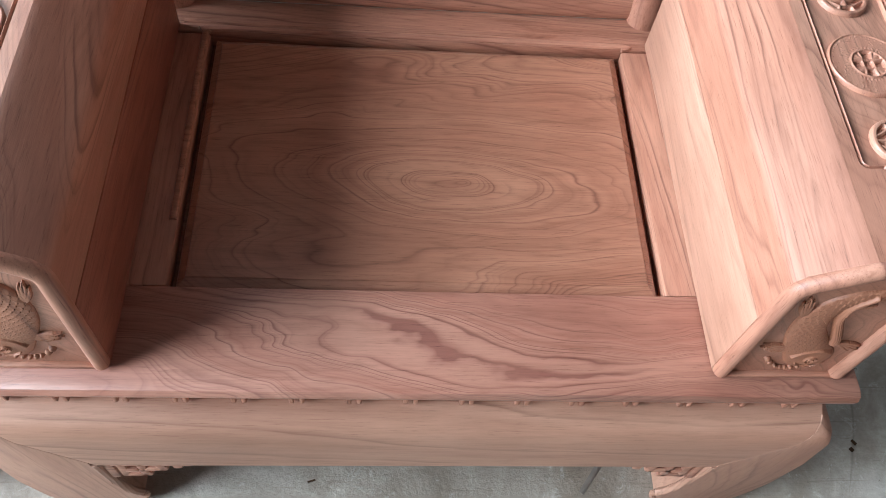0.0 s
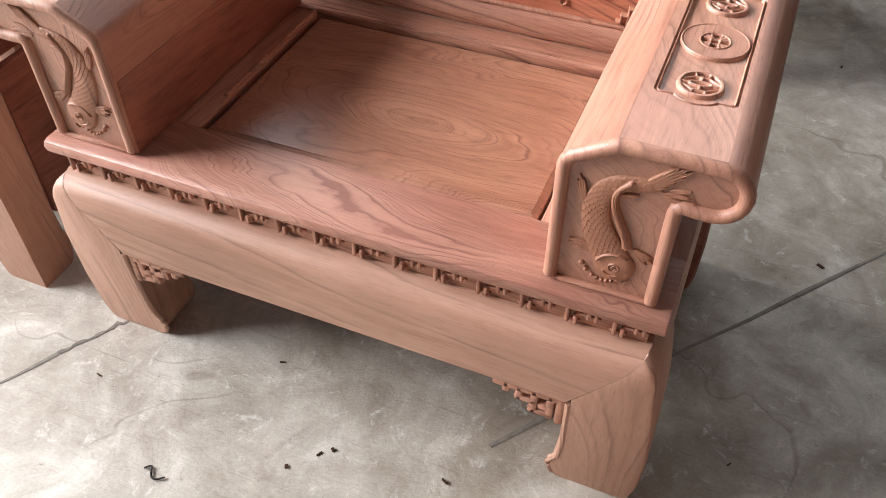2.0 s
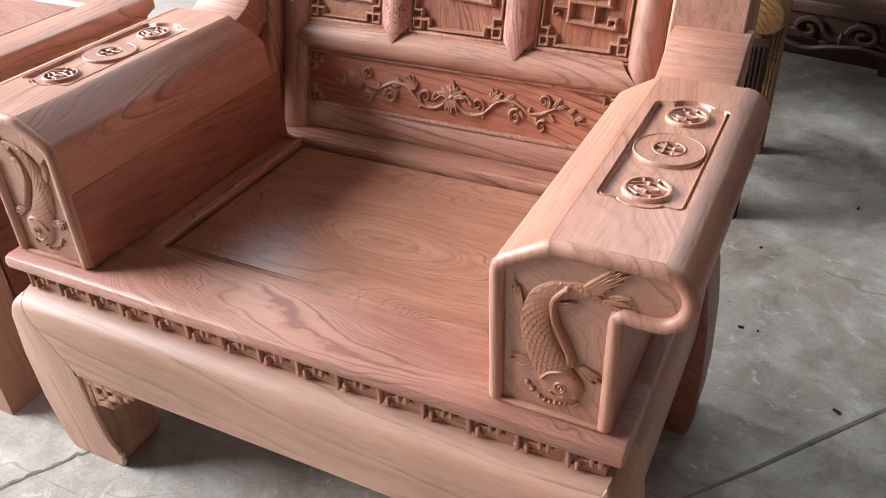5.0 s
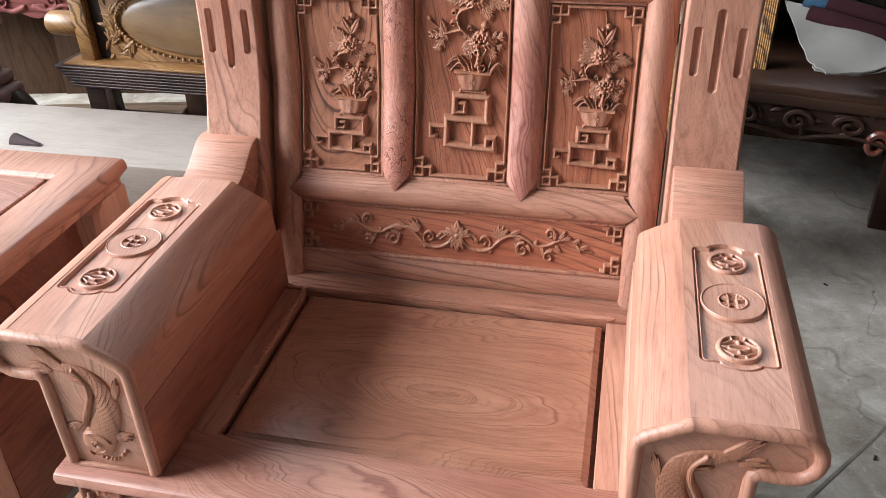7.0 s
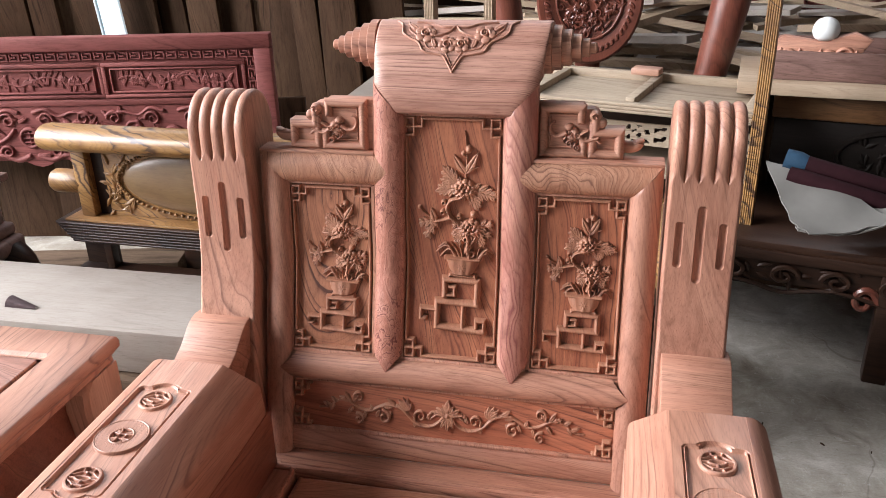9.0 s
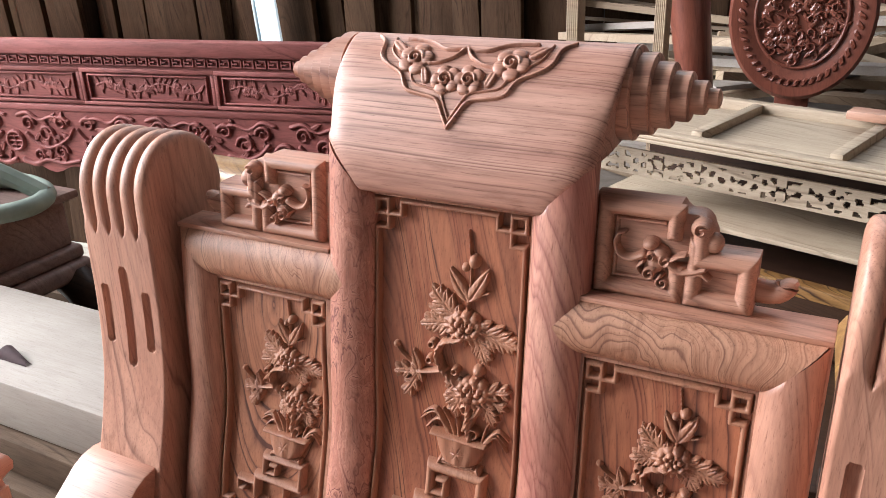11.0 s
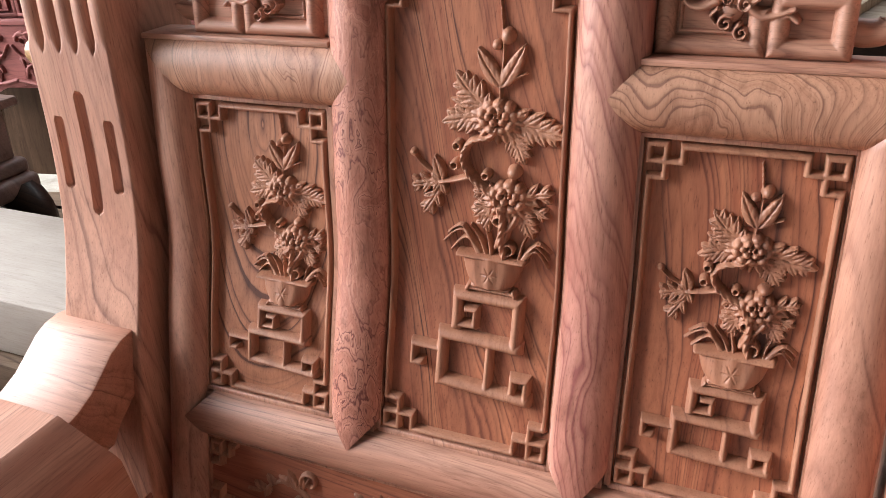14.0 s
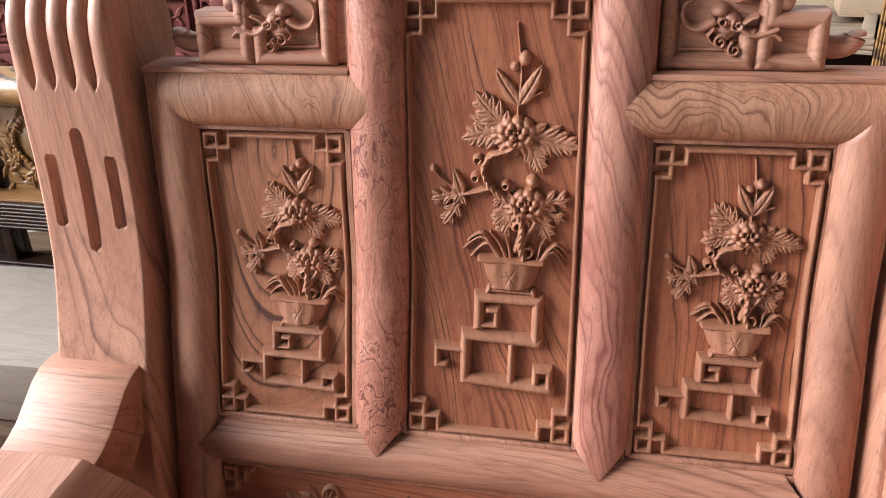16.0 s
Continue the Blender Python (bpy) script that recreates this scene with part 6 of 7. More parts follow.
def headboard():
    x0, x1, y = -1.92, 0.0, 0.0
    t = thing("carved_headboard", "long padauk-red headboard panel with carved frieze and scrolled apron", "headboard", (-1.025, 2.265, 0.002), 10.7)
    part("top_rail", box(x0, x1, y, y + 0.05, 0.805, 0.858, 0.005), padauk, t)
    for xa, xb in ((x0, x0 + 0.085), (x1 - 0.066, x1)):
        part("stile", box(xa, xb, y, y + 0.05, 0.0155, 0.8045, 0.006), padauk, t)
    part("frieze_board", box(x0 + 0.085, x1 - 0.066, y + 0.018, y + 0.04, 0.38, 0.8045, 0.0), padauk, t)
    part("middle_rail", box(x0 + 0.085, x1 - 0.066, y + 0.004, y + 0.0175, 0.598, 0.622, 0.004), padauk, t)
    # key fret along the top and down the stile
    bm = bmesh.new()
    key = lambda px, pz, w, h: box(px, px + w, y + 0.006, y + 0.0175, pz, pz + h, 0, bm)
    x = x0 + 0.10
    while x < x1 - 0.11:
        for dx, dz, w, h in ((0, 0, 0.034, 0.0045), (0, 0.011, 0.022, 0.0045), (0.0, 0.0, 0.0045, 0.024), (0.034, 0.0, 0.0045, 0.024), (0.012, 0.022, 0.026, 0.0045)):
            key(x + dx, 0.772 + dz, w, h)
        x += 0.046
    z = 0.60
    while z < 0.76:
        for dx, dz, w, h in ((0, 0, 0.0045, 0.034), (0.011, 0, 0.0045, 0.022), (0, 0, 0.024, 0.0045), (0.0, 0.034, 0.024, 0.0045), (0.022, 0.012, 0.0045, 0.026)):
            key(x1 - 0.094 + dx, z + dz, w, h)
        z += 0.046
    part("key_fret", bm, padauk, t, "fine key-fret border")
    rng = random.Random(11)
    flat = lambda U, V, H: np.stack([U, y + 0.0178 - H, V], -1)
    xs = [x1 - 0.104 - 0.548 * i for i in range(4)]
    for a, b in zip(xs, xs[1:]):
        lo = max(b, x0 + 0.09)
        bm = bmesh.new()
        for bx in ((lo, a, 0.745, 0.760), (lo, a, 0.628, 0.640), (lo, lo + 0.014, 0.640, 0.745), (a - 0.014, a, 0.640, 0.745), (lo + 0.03, a - 0.03, 0.733, 0.739), (lo + 0.03, a - 0.03, 0.646, 0.652), (lo + 0.03, lo + 0.036, 0.652, 0.733), (a - 0.036, a - 0.03, 0.652, 0.733)):
            box(bx[0], bx[1], y + 0.006, y + 0.0175, bx[2], bx[3], 0.002, bm)
        part("frieze_frame", bm, padauk, t)
        mid, half = (lo + a) / 2, (a - lo) / 2 - 0.06
        r = Relief(lo + 0.03, a - 0.03, 0.648, 0.737, 0.002)
        r.path([(mid + half * u, 0.693 + 0.016 * math.sin(u * 6)) for u in np.linspace(-1, 1, 14)], 0.0045, 0.0035, 0.007)
        for u in np.linspace(-0.95, 0.95, 21):
            zc = 0.693 + 0.016 * math.sin(u * 6)
            for s in (-1, 1):
                r.leaf(mid + u * half, zc, s * rng.uniform(35, 120), 0.036, 0.016, 0.007, 3)
        for u in (-0.72, -0.58, 0.02, 0.56, 0.72):
            r.flower(mid + u * half, 0.695 + rng.uniform(-0.008, 0.008), 0.022, 0.011, 7)
        carve("flower_spray", r, padauk, t, "shallow carved flower spray", flat, gain=0.7)
    # scrolled apron with a waved lower edge
    n = 60
    out = [(x0 + 0.085 + (x1 - x0 - 0.17) * i / n, 0.385 - 0.030 * math.cos(i / n * 2 * math.pi * 4) ** 3) for i in range(n + 1)]
    part("apron_board", prism(out + [(x1 - 0.085, 0.597), (x0 + 0.085, 0.597)], 1, y + 0.010, y + 0.0178), padauk, t)
    flat2 = lambda U, V, H: np.stack([U, y + 0.0102 - H, V], -1)
    x = x1 - 0.12
    while x - 0.57 > x0 + 0.08:
        r = Relief(x - 0.57, x, 0.345, 0.597, 0.0024)
        for s, cx in ((1, x - 0.29), (-1, x - 0.29)):
            Q = lambda u, v: (cx + s * u, v)
            for cu, cv, rad in ((0.075, 0.545, 0.030), (0.150, 0.505, 0.034), (0.225, 0.550, 0.028), (0.205, 0.440, 0.030), (0.100, 0.420, 0.026)):
                r.path([Q(cu + rad * (1 - i / 26) * math.cos(i * 0.42), cv + rad * (1 - i / 26) * math.sin(i * 0.42)) for i in range(22)], 0.0075, 0.004, 0.016, 0.012, 2)
            r.path([Q(0.03, 0.575), Q(0.08, 0.586), Q(0.13, 0.560), Q(0.19, 0.575), Q(0.26, 0.560)], 0.008, 0.005, 0.014)
            r.path([Q(0.02, 0.400), Q(0.07, 0.385), Q(0.13, 0.405), Q(0.20, 0.395), Q(0.28, 0.410)], 0.011, 0.007, 0.014)
            r.path([Q(0.06, 0.505), Q(0.10, 0.470), Q(0.16, 0.455), Q(0.24, 0.490), Q(0.275, 0.530)], 0.009, 0.005, 0.015)
            for i in range(16):
                r.leaf(*Q(rng.uniform(0.03, 0.26), rng.uniform(0.40, 0.57)), rng.uniform(0, 360), 0.045, 0.020, 0.011, 3)
        r.ring(x - 0.29, 0.475, 0.036, 0.008, 0.016)
        for dz in (-0.018, 0, 0.018):
            r.path([(x - 0.315, 0.475 + dz), (x - 0.265, 0.475 + dz)], 0.004, 0.004, 0.012, smooth=0)
        r.path([(x - 0.29, 0.450), (x - 0.29, 0.500)], 0.004, 0.004, 0.012, smooth=0)
        carve("scroll_apron", r, padauk, t, "deeply carved scrolling apron", flat2, gain=0.8)
        x -= 0.57


headboard()


def fan_base():
    b = thing("dark_chest", "raw brown wooden chest with stepped mouldings and cabriole legs coloured dark for shade", "chest", (-1.894, 1.312, -0.036))
    part("body", box(-0.30, 0.28, -0.13, 0.13, 0.44, 0.575, 0.006), raw_brown, b)
    part("top", box(-0.33, 0.31, -0.16, 0.16, 0.5755, 0.60, 0.006), raw_brown, b)
    part("moulding", box(-0.32, 0.30, -0.15, 0.15, 0.40, 0.4395, 0.012, seg=3), raw_brown, b)
    part("apron", box(-0.33, 0.32, -0.16, 0.16, 0.345, 0.3995, 0.018, seg=3), raw_brown, b)
    # legs take the dark wood in place of the shade below the chest
    for sx, sy in ((-0.28, -0.11), (0.28, -0.11), (-0.28, 0.11), (0.28, 0.11)):
        k = 1 if sx > 0 else -1
        bm = tube(smooth_path([(sx, sy, 0.345), (sx + 0.045 * k, sy, 0.29), (sx + 0.035 * k, sy, 0.17), (sx, sy, 0.10), (sx + 0.01 * k, sy, 0.05)], 5), lambda t: 0.058 - 0.028 * t, 10)
        part("leg", bm, dark_wood, b, "bulging carved cabriole leg, its dark colour standing in for shade")
    f = thing("fan_stand", "green-painted iron ring base of a pedestal fan with a dark pole", "fan stand", (-1.704, 1.262, 0.565))
    ring = [(0.20 * math.cos(a), 0.14 * math.sin(a), 0.025) for a in (2 * math.pi * i / 36 for i in range(36))]
    part("ring", tube(ring, 0.024, 10, closed=True), stone_green, f)
    bm = bmesh.new()
    for k in range(3):
        a = 2 * math.pi * k / 3 + 0.6
        tube(smooth_path([(0.0, 0, 0.115), (0.07 * math.cos(a), 0.055 * math.sin(a), 0.095), (0.20 * math.cos(a), 0.14 * math.sin(a), 0.03)], 5), 0.024, 8, bm=bm)
    part("spokes", bm, stone_green, f)
    part("hub", lathe([(0.02, 0.06), (0.045, 0.07), (0.04, 0.11), (0.028, 0.15), (0.018, 0.16)], 16), stone_green, f)
    part("pole", tube([(0, 0, 0.1), (0, 0, 1.15)], 0.02, 12), dark_steel, f, "dark upright pole")
    c = thing("power_cord", "thin grey cord hanging beside the fan pole", "cable")
    part("cord", tube(smooth_path([(-1.785, 1.242, 1.314), (-1.765, 1.222, 1.064), (-1.685, 1.192, 0.864), (-1.745, 1.182, 0.734), (-1.885, 1.192, 0.634), (-2.085, 1.242, 0.594)], 6), 0.004, 6), plain("grey_cord", (0.2, 0.2, 0.19)), c)


fan_base()


def back_boards():
    rng = random.Random(3)
    x = -4.8
    while x < -0.85:
        w = rng.uniform(0.13, 0.24)
        bm = box(-w / 2, w / 2, -0.02, 0.02, 0, 2.9, 0.004)
        o = tagged(part("leaning_board", bm, brown_wood), "dark brown rough board standing against the back wall", "board", "leaning boards")
        o.matrix_basis = pose(x + w / 2, 3.55 + rng.uniform(-0.07, 0.07), 0, rng.uniform(-4, 0), rng.uniform(-5, -2), 0)
        x += w + rng.uniform(0.0, 0.03)
    for i in range(9):
        o = tagged(part("leaning_board", box(0, 0.56, 0, 0.03, 0, 3.4, 0.004), brown_wood), "wide dark board standing against the back wall", "board", "leaning boards")
        o.matrix_basis = pose(-5.4 + i * 0.57, 3.9, 0, -3, 0, 0)
    w = tagged(part("window_1", box(-0.06, 0.06, 0, 0.02, 0.0, 3.0, 0.003), daylight_mat), "narrow bright gap of pale blue daylight", "window", kind="structure")
    w.matrix_basis = pose(-2.32, 3.35, 0.02, 0, -5, 0)
    w = tagged(part("trim", box(-0.075, -0.063, -0.01, 0.03, 0.0, 3.0, 0.003), steel_mat), "pale steel edge of the daylight gap", "trim", kind="structure")
    w.matrix_basis = pose(-2.32, 3.35, 0.02, 0, -5, 0)
    # low dark boards standing behind the red headboard, old planks on the floor in front of it
    for i in range(9):
        o = tagged(part("leaning_board", box(0, 0.27 + 0.03 * (i % 3), 0, 0.028, 0, 0.52 + 0.06 * (i % 2), 0.004), brown_wood), "short dark board standing behind the red headboard", "board", "leaning boards")
        o.matrix_basis = pose(-3.055 + i * 0.255, 2.045 + 0.043 * i, 0, -6, 0, 10.7)
    for x, y, rz, L in ((-2.05, 1.68, 4, 1.1), (-1.75, 1.83, 12, 0.9)):
        o = tagged(part("floor_plank", box(-L / 2, L / 2, -0.07, 0.07, 0, 0.10, 0.005), old_plank), "old brown plank lying on the floor below the headboard", "plank", "floor planks")
        o.matrix_basis = pose(x, y, 0.0, 0, 0, rz)
    # orange tarp over a heap
    bm = bmesh.new()
    nx, nz = 70, 40
    vs = []
    for i in range(nx):
        row = []
        for j in range(nz):
            u, v = i / (nx - 1), j / (nz - 1)
            fold = 0.07 * math.sin(u * 33 + v * 3) + 0.05 * abs(math.sin(u * 21 - 6 * v)) + 0.02 * math.sin(u * 57 + 9 * v)
            row.append(bm.verts.new((-4.9 + u * 1.5, 2.05 + 0.5 * v ** 2 + fold, 0.003 + 1.35 * v + 0.06 * v * math.sin(u * 9))))
        vs.append(row)
    for i in range(nx - 1):
        for j in range(nz - 1):
            bm.faces.new((vs[i][j], vs[i + 1][j], vs[i + 1][j + 1], vs[i][j + 1]))
    bmesh.ops.solidify(bm, geom=bm.faces[:], thickness=0.004)
    tagged(part("tarp", bm, tarp_mat), "crumpled orange-red tarpaulin over a heap", "tarp")


back_boards()


# ---- behind, on the far side ----
def rack():
    t = thing("display_rack", "unfinished display rack with reeded posts, pale shelf and pierced apron", "rack", (-0.372, 2.105, 0.018), -15.5)
    L, D = 1.06, 0.42
    for x, y in ((0, 0), (L, 0), (0.02, D)):
        part("post", reeded_post(x - 0.018, x + 0.018, y - 0.012, y + 0.018, 0.37, 1.9, 6), gold_wood if x > 0.5 else board_wood, t, "reeded post")
    for i, z in enumerate((0.672, 0.682, 0.692)):
        part("shelf_edge", box(0.02, L - 0.02, -0.006 + 0.003 * i, 0.03, z, z + 0.009, 0.002), ply_wood, t)
    part("shelf_rear", box(0.02, L - 0.02, D - 0.03, D, 0.672, 0.715, 0.002), ply_wood, t)
    for x in (0.02, 0.33, 0.66, L - 0.05):
        part("batten", box(x, x + 0.028, 0.0305, D - 0.0305, 0.688, 0.712, 0.002), ply_wood, t)
    part("shelf_board", box(0.03, L - 0.03, 0.0305, D - 0.0305, 0.676, 0.6875, 0.001), ply_wood, t, "dusty pale plywood shelf")
    # pierced fretwork board
    us, vs = np.arange(0.02, L - 0.02, 0.004), np.arange(0.545, 0.620, 0.004)
    U, V = np.meshgrid(us, vs)
    uc, vc = U[:-1, :-1] + 0.002, V[:-1, :-1] + 0.002
    wave = np.sin(uc * 105 + 1.6 * np.sin(uc * 37)) * np.sin((vc - 0.58) * 190 + 1.2 * np.sin(uc * 61)) + 0.35 * np.sin(uc * 230)
    solid = (wave < 0.32) | (vc < 0.555) | (vc > 0.608)
    bm = bmesh.new()
    bm.from_mesh(grid_mesh("pierced_apron", np.stack([U, np.full(U.shape, 0.10), V], -1), solid))
    bmesh.ops.solidify(bm, geom=bm.faces[:], thickness=0.008)
    part("pierced_apron", bm, ply_wood, t, "pale pierced fretwork strip")
    part("lower_board", box(0.02, L - 0.02, 0.06, D - 0.02, 0.455, 0.468, 0.002), ply_wood, t)
    part("bottom_rail", box(0.0, L, -0.012, 0.03, 0.370, 0.402, 0.003), gold_wood, t)
    part("back_board", box(0.02, L - 0.02, D - 0.02, D - 0.008, 0.40, 0.67, 0.0), dark_wood, t)
    bm = bmesh.new()
    for cx, cz, r, k in ((L - 0.06, 0.435, 0.026, 1), (L - 0.045, 0.505, 0.022, -1), (L - 0.115, 0.425, 0.018, -1)):
        pts = [(cx + k * r * (1 - i / 22) * math.cos(i * 0.45), 0.0, cz + r * (1 - i / 22) * math.sin(i * 0.45)) for i in range(18)]
        tube(pts, lambda t: 0.009 - 0.004 * t, 7, bm=bm, up=(0, 1, 0))
    part("scroll_bracket", bm, gold_wood, t, "gilded scroll bracket")


rack()


def dark_bench():
    t = thing("dark_bench", "dark polished hardwood bench with a carved apron and tall back", "bench", (0.434, 1.735, 0.018), -12)
    L = 1.9
    part("seat", box(-0.75, L, 0.0, 0.62, 0.335, 0.372, 0.006), dark_wood, t)
    part("seat_rail", box(-0.75, L, -0.012, 0.0, 0.318, 0.352, 0.005), dark_wood, t)
    rng = random.Random(21)
    bm = bmesh.new()
    x = -0.1
    while x < L - 0.2:
        for k in (1, -1):
            cx = x + 0.07 + 0.07 * k
            pts = [(cx + k * 0.042 * (1 - i / 24) * math.cos(i * 0.42), -0.006, 0.278 + 0.032 * (1 - i / 24) * math.sin(i * 0.42)) for i in range(20)]
            tube(pts, lambda t: 0.0085 - 0.003 * t, 6, bm=bm, up=(0, 1, 0))
        for i in range(8):
            merge(bm, leaf_bm(0.04, 0.016), pose(x + rng.uniform(0, 0.28), -0.002, rng.uniform(0.25, 0.31), 90, rng.uniform(0, 360), 0))
        tube(smooth_path([(x, -0.004, 0.25), (x + 0.07, -0.004, 0.24), (x + 0.14, -0.004, 0.225), (x + 0.21, -0.004, 0.24), (x + 0.28, -0.004, 0.25)], 4), 0.007, 6, bm=bm)
        x += 0.28
    box(-0.75, L, 0.004, 0.016, 0.25, 0.3345, 0, bm)
    part("carved_apron", bm, dark_wood, t, "glossy carved apron of scrolls")
    for x in (-0.68, 0.60, L - 0.08):
        for y in (0.0, 0.54):
            part("leg", box(x - 0.032, x + 0.032, y - 0.01, y + 0.055, -0.018, 0.3345, 0.005), dark_wood, t)
    bm = bmesh.new()
    pts = [(0.535 + 0.034 * (1 - i / 24) * math.cos(i * 0.42), 0.0, 0.232 + 0.042 * (1 - i / 24) * math.sin(i * 0.42)) for i in range(20)]
    tube(pts, lambda t: 0.012 - 0.005 * t, 7, bm=bm, up=(0, 1, 0))
    part("corner_scroll", bm, column_wood, t, "reddish scroll bracket")
    # added board: stops light from behind so it stays dark below the seat
    part("rear_board", box(-0.75, L, 0.598, 0.618, -0.0175, 0.3345, 0.002), dark_wood, t, "plain dark board added behind the bench to block light and darken the space below")
    part("back_panel", box(0.22, L, 0.50, 0.53, 0.372, 0.6095, 0.004), black_wood, t)
    part("back_rail", box(0.20, L, 0.465, 0.55, 0.690, 0.730, 0.012, seg=3), streak_wood, t, "dark rail with orange-brown streaks")
    part("upper_panel", box(0.21, L, 0.485, 0.54, 0.610, 0.6895, 0.006, seg=2), streak_wood, t, "figured panel below the rail")
    bm = bmesh.new()
    ring = [(0.62 + 0.20 * math.cos(a), 0.498, 0.50 + 0.09 * math.sin(a)) for a in (2 * math.pi * i / 40 for i in range(40))]
    tube(ring, 0.009, 6, closed=True, bm=bm, up=(0, 1, 0))
    for i in range(40):
        merge(bm, leaf_bm(0.04, 0.016), pose(0.62 + rng.uniform(-0.14, 0.14), 0.499, 0.50 + rng.uniform(-0.06, 0.06), 90, rng.uniform(0, 360), 0))
    part("oval_carving", bm, black_wood, t, "oval carved back medallion")


dark_bench()


def dark_chair():
    t = thing("dark_armchair", "dark armchair with reeded legs and a scrolled arm", "armchair", (0.380, 1.185, 0), 4)
    for y, mat, x in ((0.0, dark_wood, 0.0), (0.36, gold_wood, 0.03)):
        bm = reeded_post(x - 0.03, x + 0.045, y, y + 0.05, 0.0, 0.42, 8, 6)
        part("leg", bm, mat, t, "reeded square leg")
    part("seat_rail", reeded_bar(-0.45, 0.045, 0.01, 0.30, 0.05, 5), dark_wood, t)
    part("side_rail", box(0.0, 0.04, 0.05, 0.36, 0.30, 0.35, 0.003), dark_wood, t)
    part("far_leg", box(-0.45, -0.39, 0.0, 0.06, 0.0, 0.42, 0.003), dark_wood, t)
    part("seat", box(-0.45, 0.04, 0.02, 0.42, 0.36, 0.39, 0.004), dark_wood, t)
    part("side_board", box(0.005, 0.03, 0.05, 0.36, 0.39, 0.47, 0.002), gold_wood, t)
    bm = lathe([(0.01, 0.0), (0.036, 0.004), (0.045, 0.02), (0.042, 0.40), (0.03, 0.44)], 18)
    bmesh.ops.transform(bm, matrix=pose(0.03, 0.02, 0.475, -90, 0, 0), verts=bm.verts)
    part("arm_roll", bm, gold_wood, t)


dark_chair()


def cloth_and_card():
    def sheet(name, label, cat, mat, at, size, curl, rz, thick=0.003):
        bm = bmesh.new()
        n = 14
        vs = [[bm.verts.new(((i / n - 0.5) * size[0], (j / n - 0.5) * size[1], curl(i / n, j / n))) for j in range(n + 1)] for i in range(n + 1)]
        for i in range(n):
            for j in range(n):
                bm.faces.new((vs[i][j], vs[i + 1][j], vs[i + 1][j + 1], vs[i][j + 1]))
        bmesh.ops.solidify(bm, geom=bm.faces[:], thickness=thick)
        o = tagged(part(name, bm, mat), label, cat)
        o.matrix_basis = pose(*at, 0, 0, rz)
        return o
    def torn(name_label, outline, at, rz, bend, drop):
        """A stiff sheet with a torn outline, bent along one line."""
        bm = bmesh.new()
        rng = random.Random(int(at[0] * 1000))
        rough = []
        for (xa, ya), (xb, yb) in zip(outline, outline[1:] + outline[:1]):
            for i in range(6):
                rough.append((xa + (xb - xa) * i / 6 + rng.uniform(-0.004, 0.004), ya + (yb - ya) * i / 6 + rng.uniform(-0.004, 0.004)))
        face = bm.faces.new([bm.verts.new((u, v, 0)) for u, v in rough])
        bmesh.ops.triangulate(bm, faces=[face])
        bmesh.ops.subdivide_edges(bm, edges=bm.edges[:], cuts=3, use_grid_fill=True)
        for w in bm.verts:
            u, v = w.co.x, w.co.y
            w.co.z = drop * v + (bend * max(0.0, u - 0.10) ** 1.3) + 0.006 * math.sin(u * 31) * math.sin(v * 23 + 1)
        bmesh.ops.solidify(bm, geom=bm.faces[:], thickness=0.004)
        o = tagged(part("cardboard_sheet", bm, card_mat), name_label, "cardboard", "cardboard sheets")
        o.matrix_basis = pose(*at, 0, 0, rz)

    torn("torn pale grey cardboard sheet bent over on the dark bench", [(-0.12, 0.17), (-0.02, 0.12), (0.045, 0.10), (0.075, 0.125), (0.10, 0.06), (0.19, -0.03), (0.16, -0.06), (-0.02, -0.10), (-0.06, -0.06)], (0.789, 1.640, 0.517), -4, 0.10, 0.42)
    torn("pale grey cardboard sheet with a curled edge under the others", [(-0.08, 0.10), (0.10, 0.05), (0.30, 0.14), (0.32, 0.02), (0.16, -0.10), (0.06, -0.11), (-0.05, -0.12), (-0.06, -0.06)], (0.794, 1.670, 0.500), -2, 0.55, 0.22)
    torn("long pale grey cardboard strip leaning up on the bench", [(-0.08, 0.06), (0.28, 0.10), (0.28, 0.0), (0.02, -0.04)], (0.989, 1.720, 0.502), 4, 0.3, 0.2)
    for i, (x, y, z, col) in enumerate(((0.739, 1.795, 0.604, roll_mat), (0.734, 1.755, 0.572, roll_mat))):
        r = thing("cloth_roll", "rolled maroon cloth lying on the cardboard", "cloth", (x, y, z), -18, "cloth rolls")
        bm = lathe([(0.008, 0), (0.022, 0.002), (0.024, 0.03), (0.023, 0.26), (0.015, 0.28)], 18)
        bmesh.ops.transform(bm, matrix=pose(0, 0, 0, 0, 100, 0), verts=bm.verts)
        part("roll", bm, col, r)
        if i == 0:
            bm = lathe([(0.010, 0), (0.0275, 0.001), (0.0290, 0.040), (0.024, 0.06)], 18)
            bmesh.ops.transform(bm, matrix=pose(-0.01, 0, 0.0018, 0, 100, 0), verts=bm.verts)
            part("blue_end", bm, blue_mat, r, "pale blue outer wrap")


cloth_and_card()


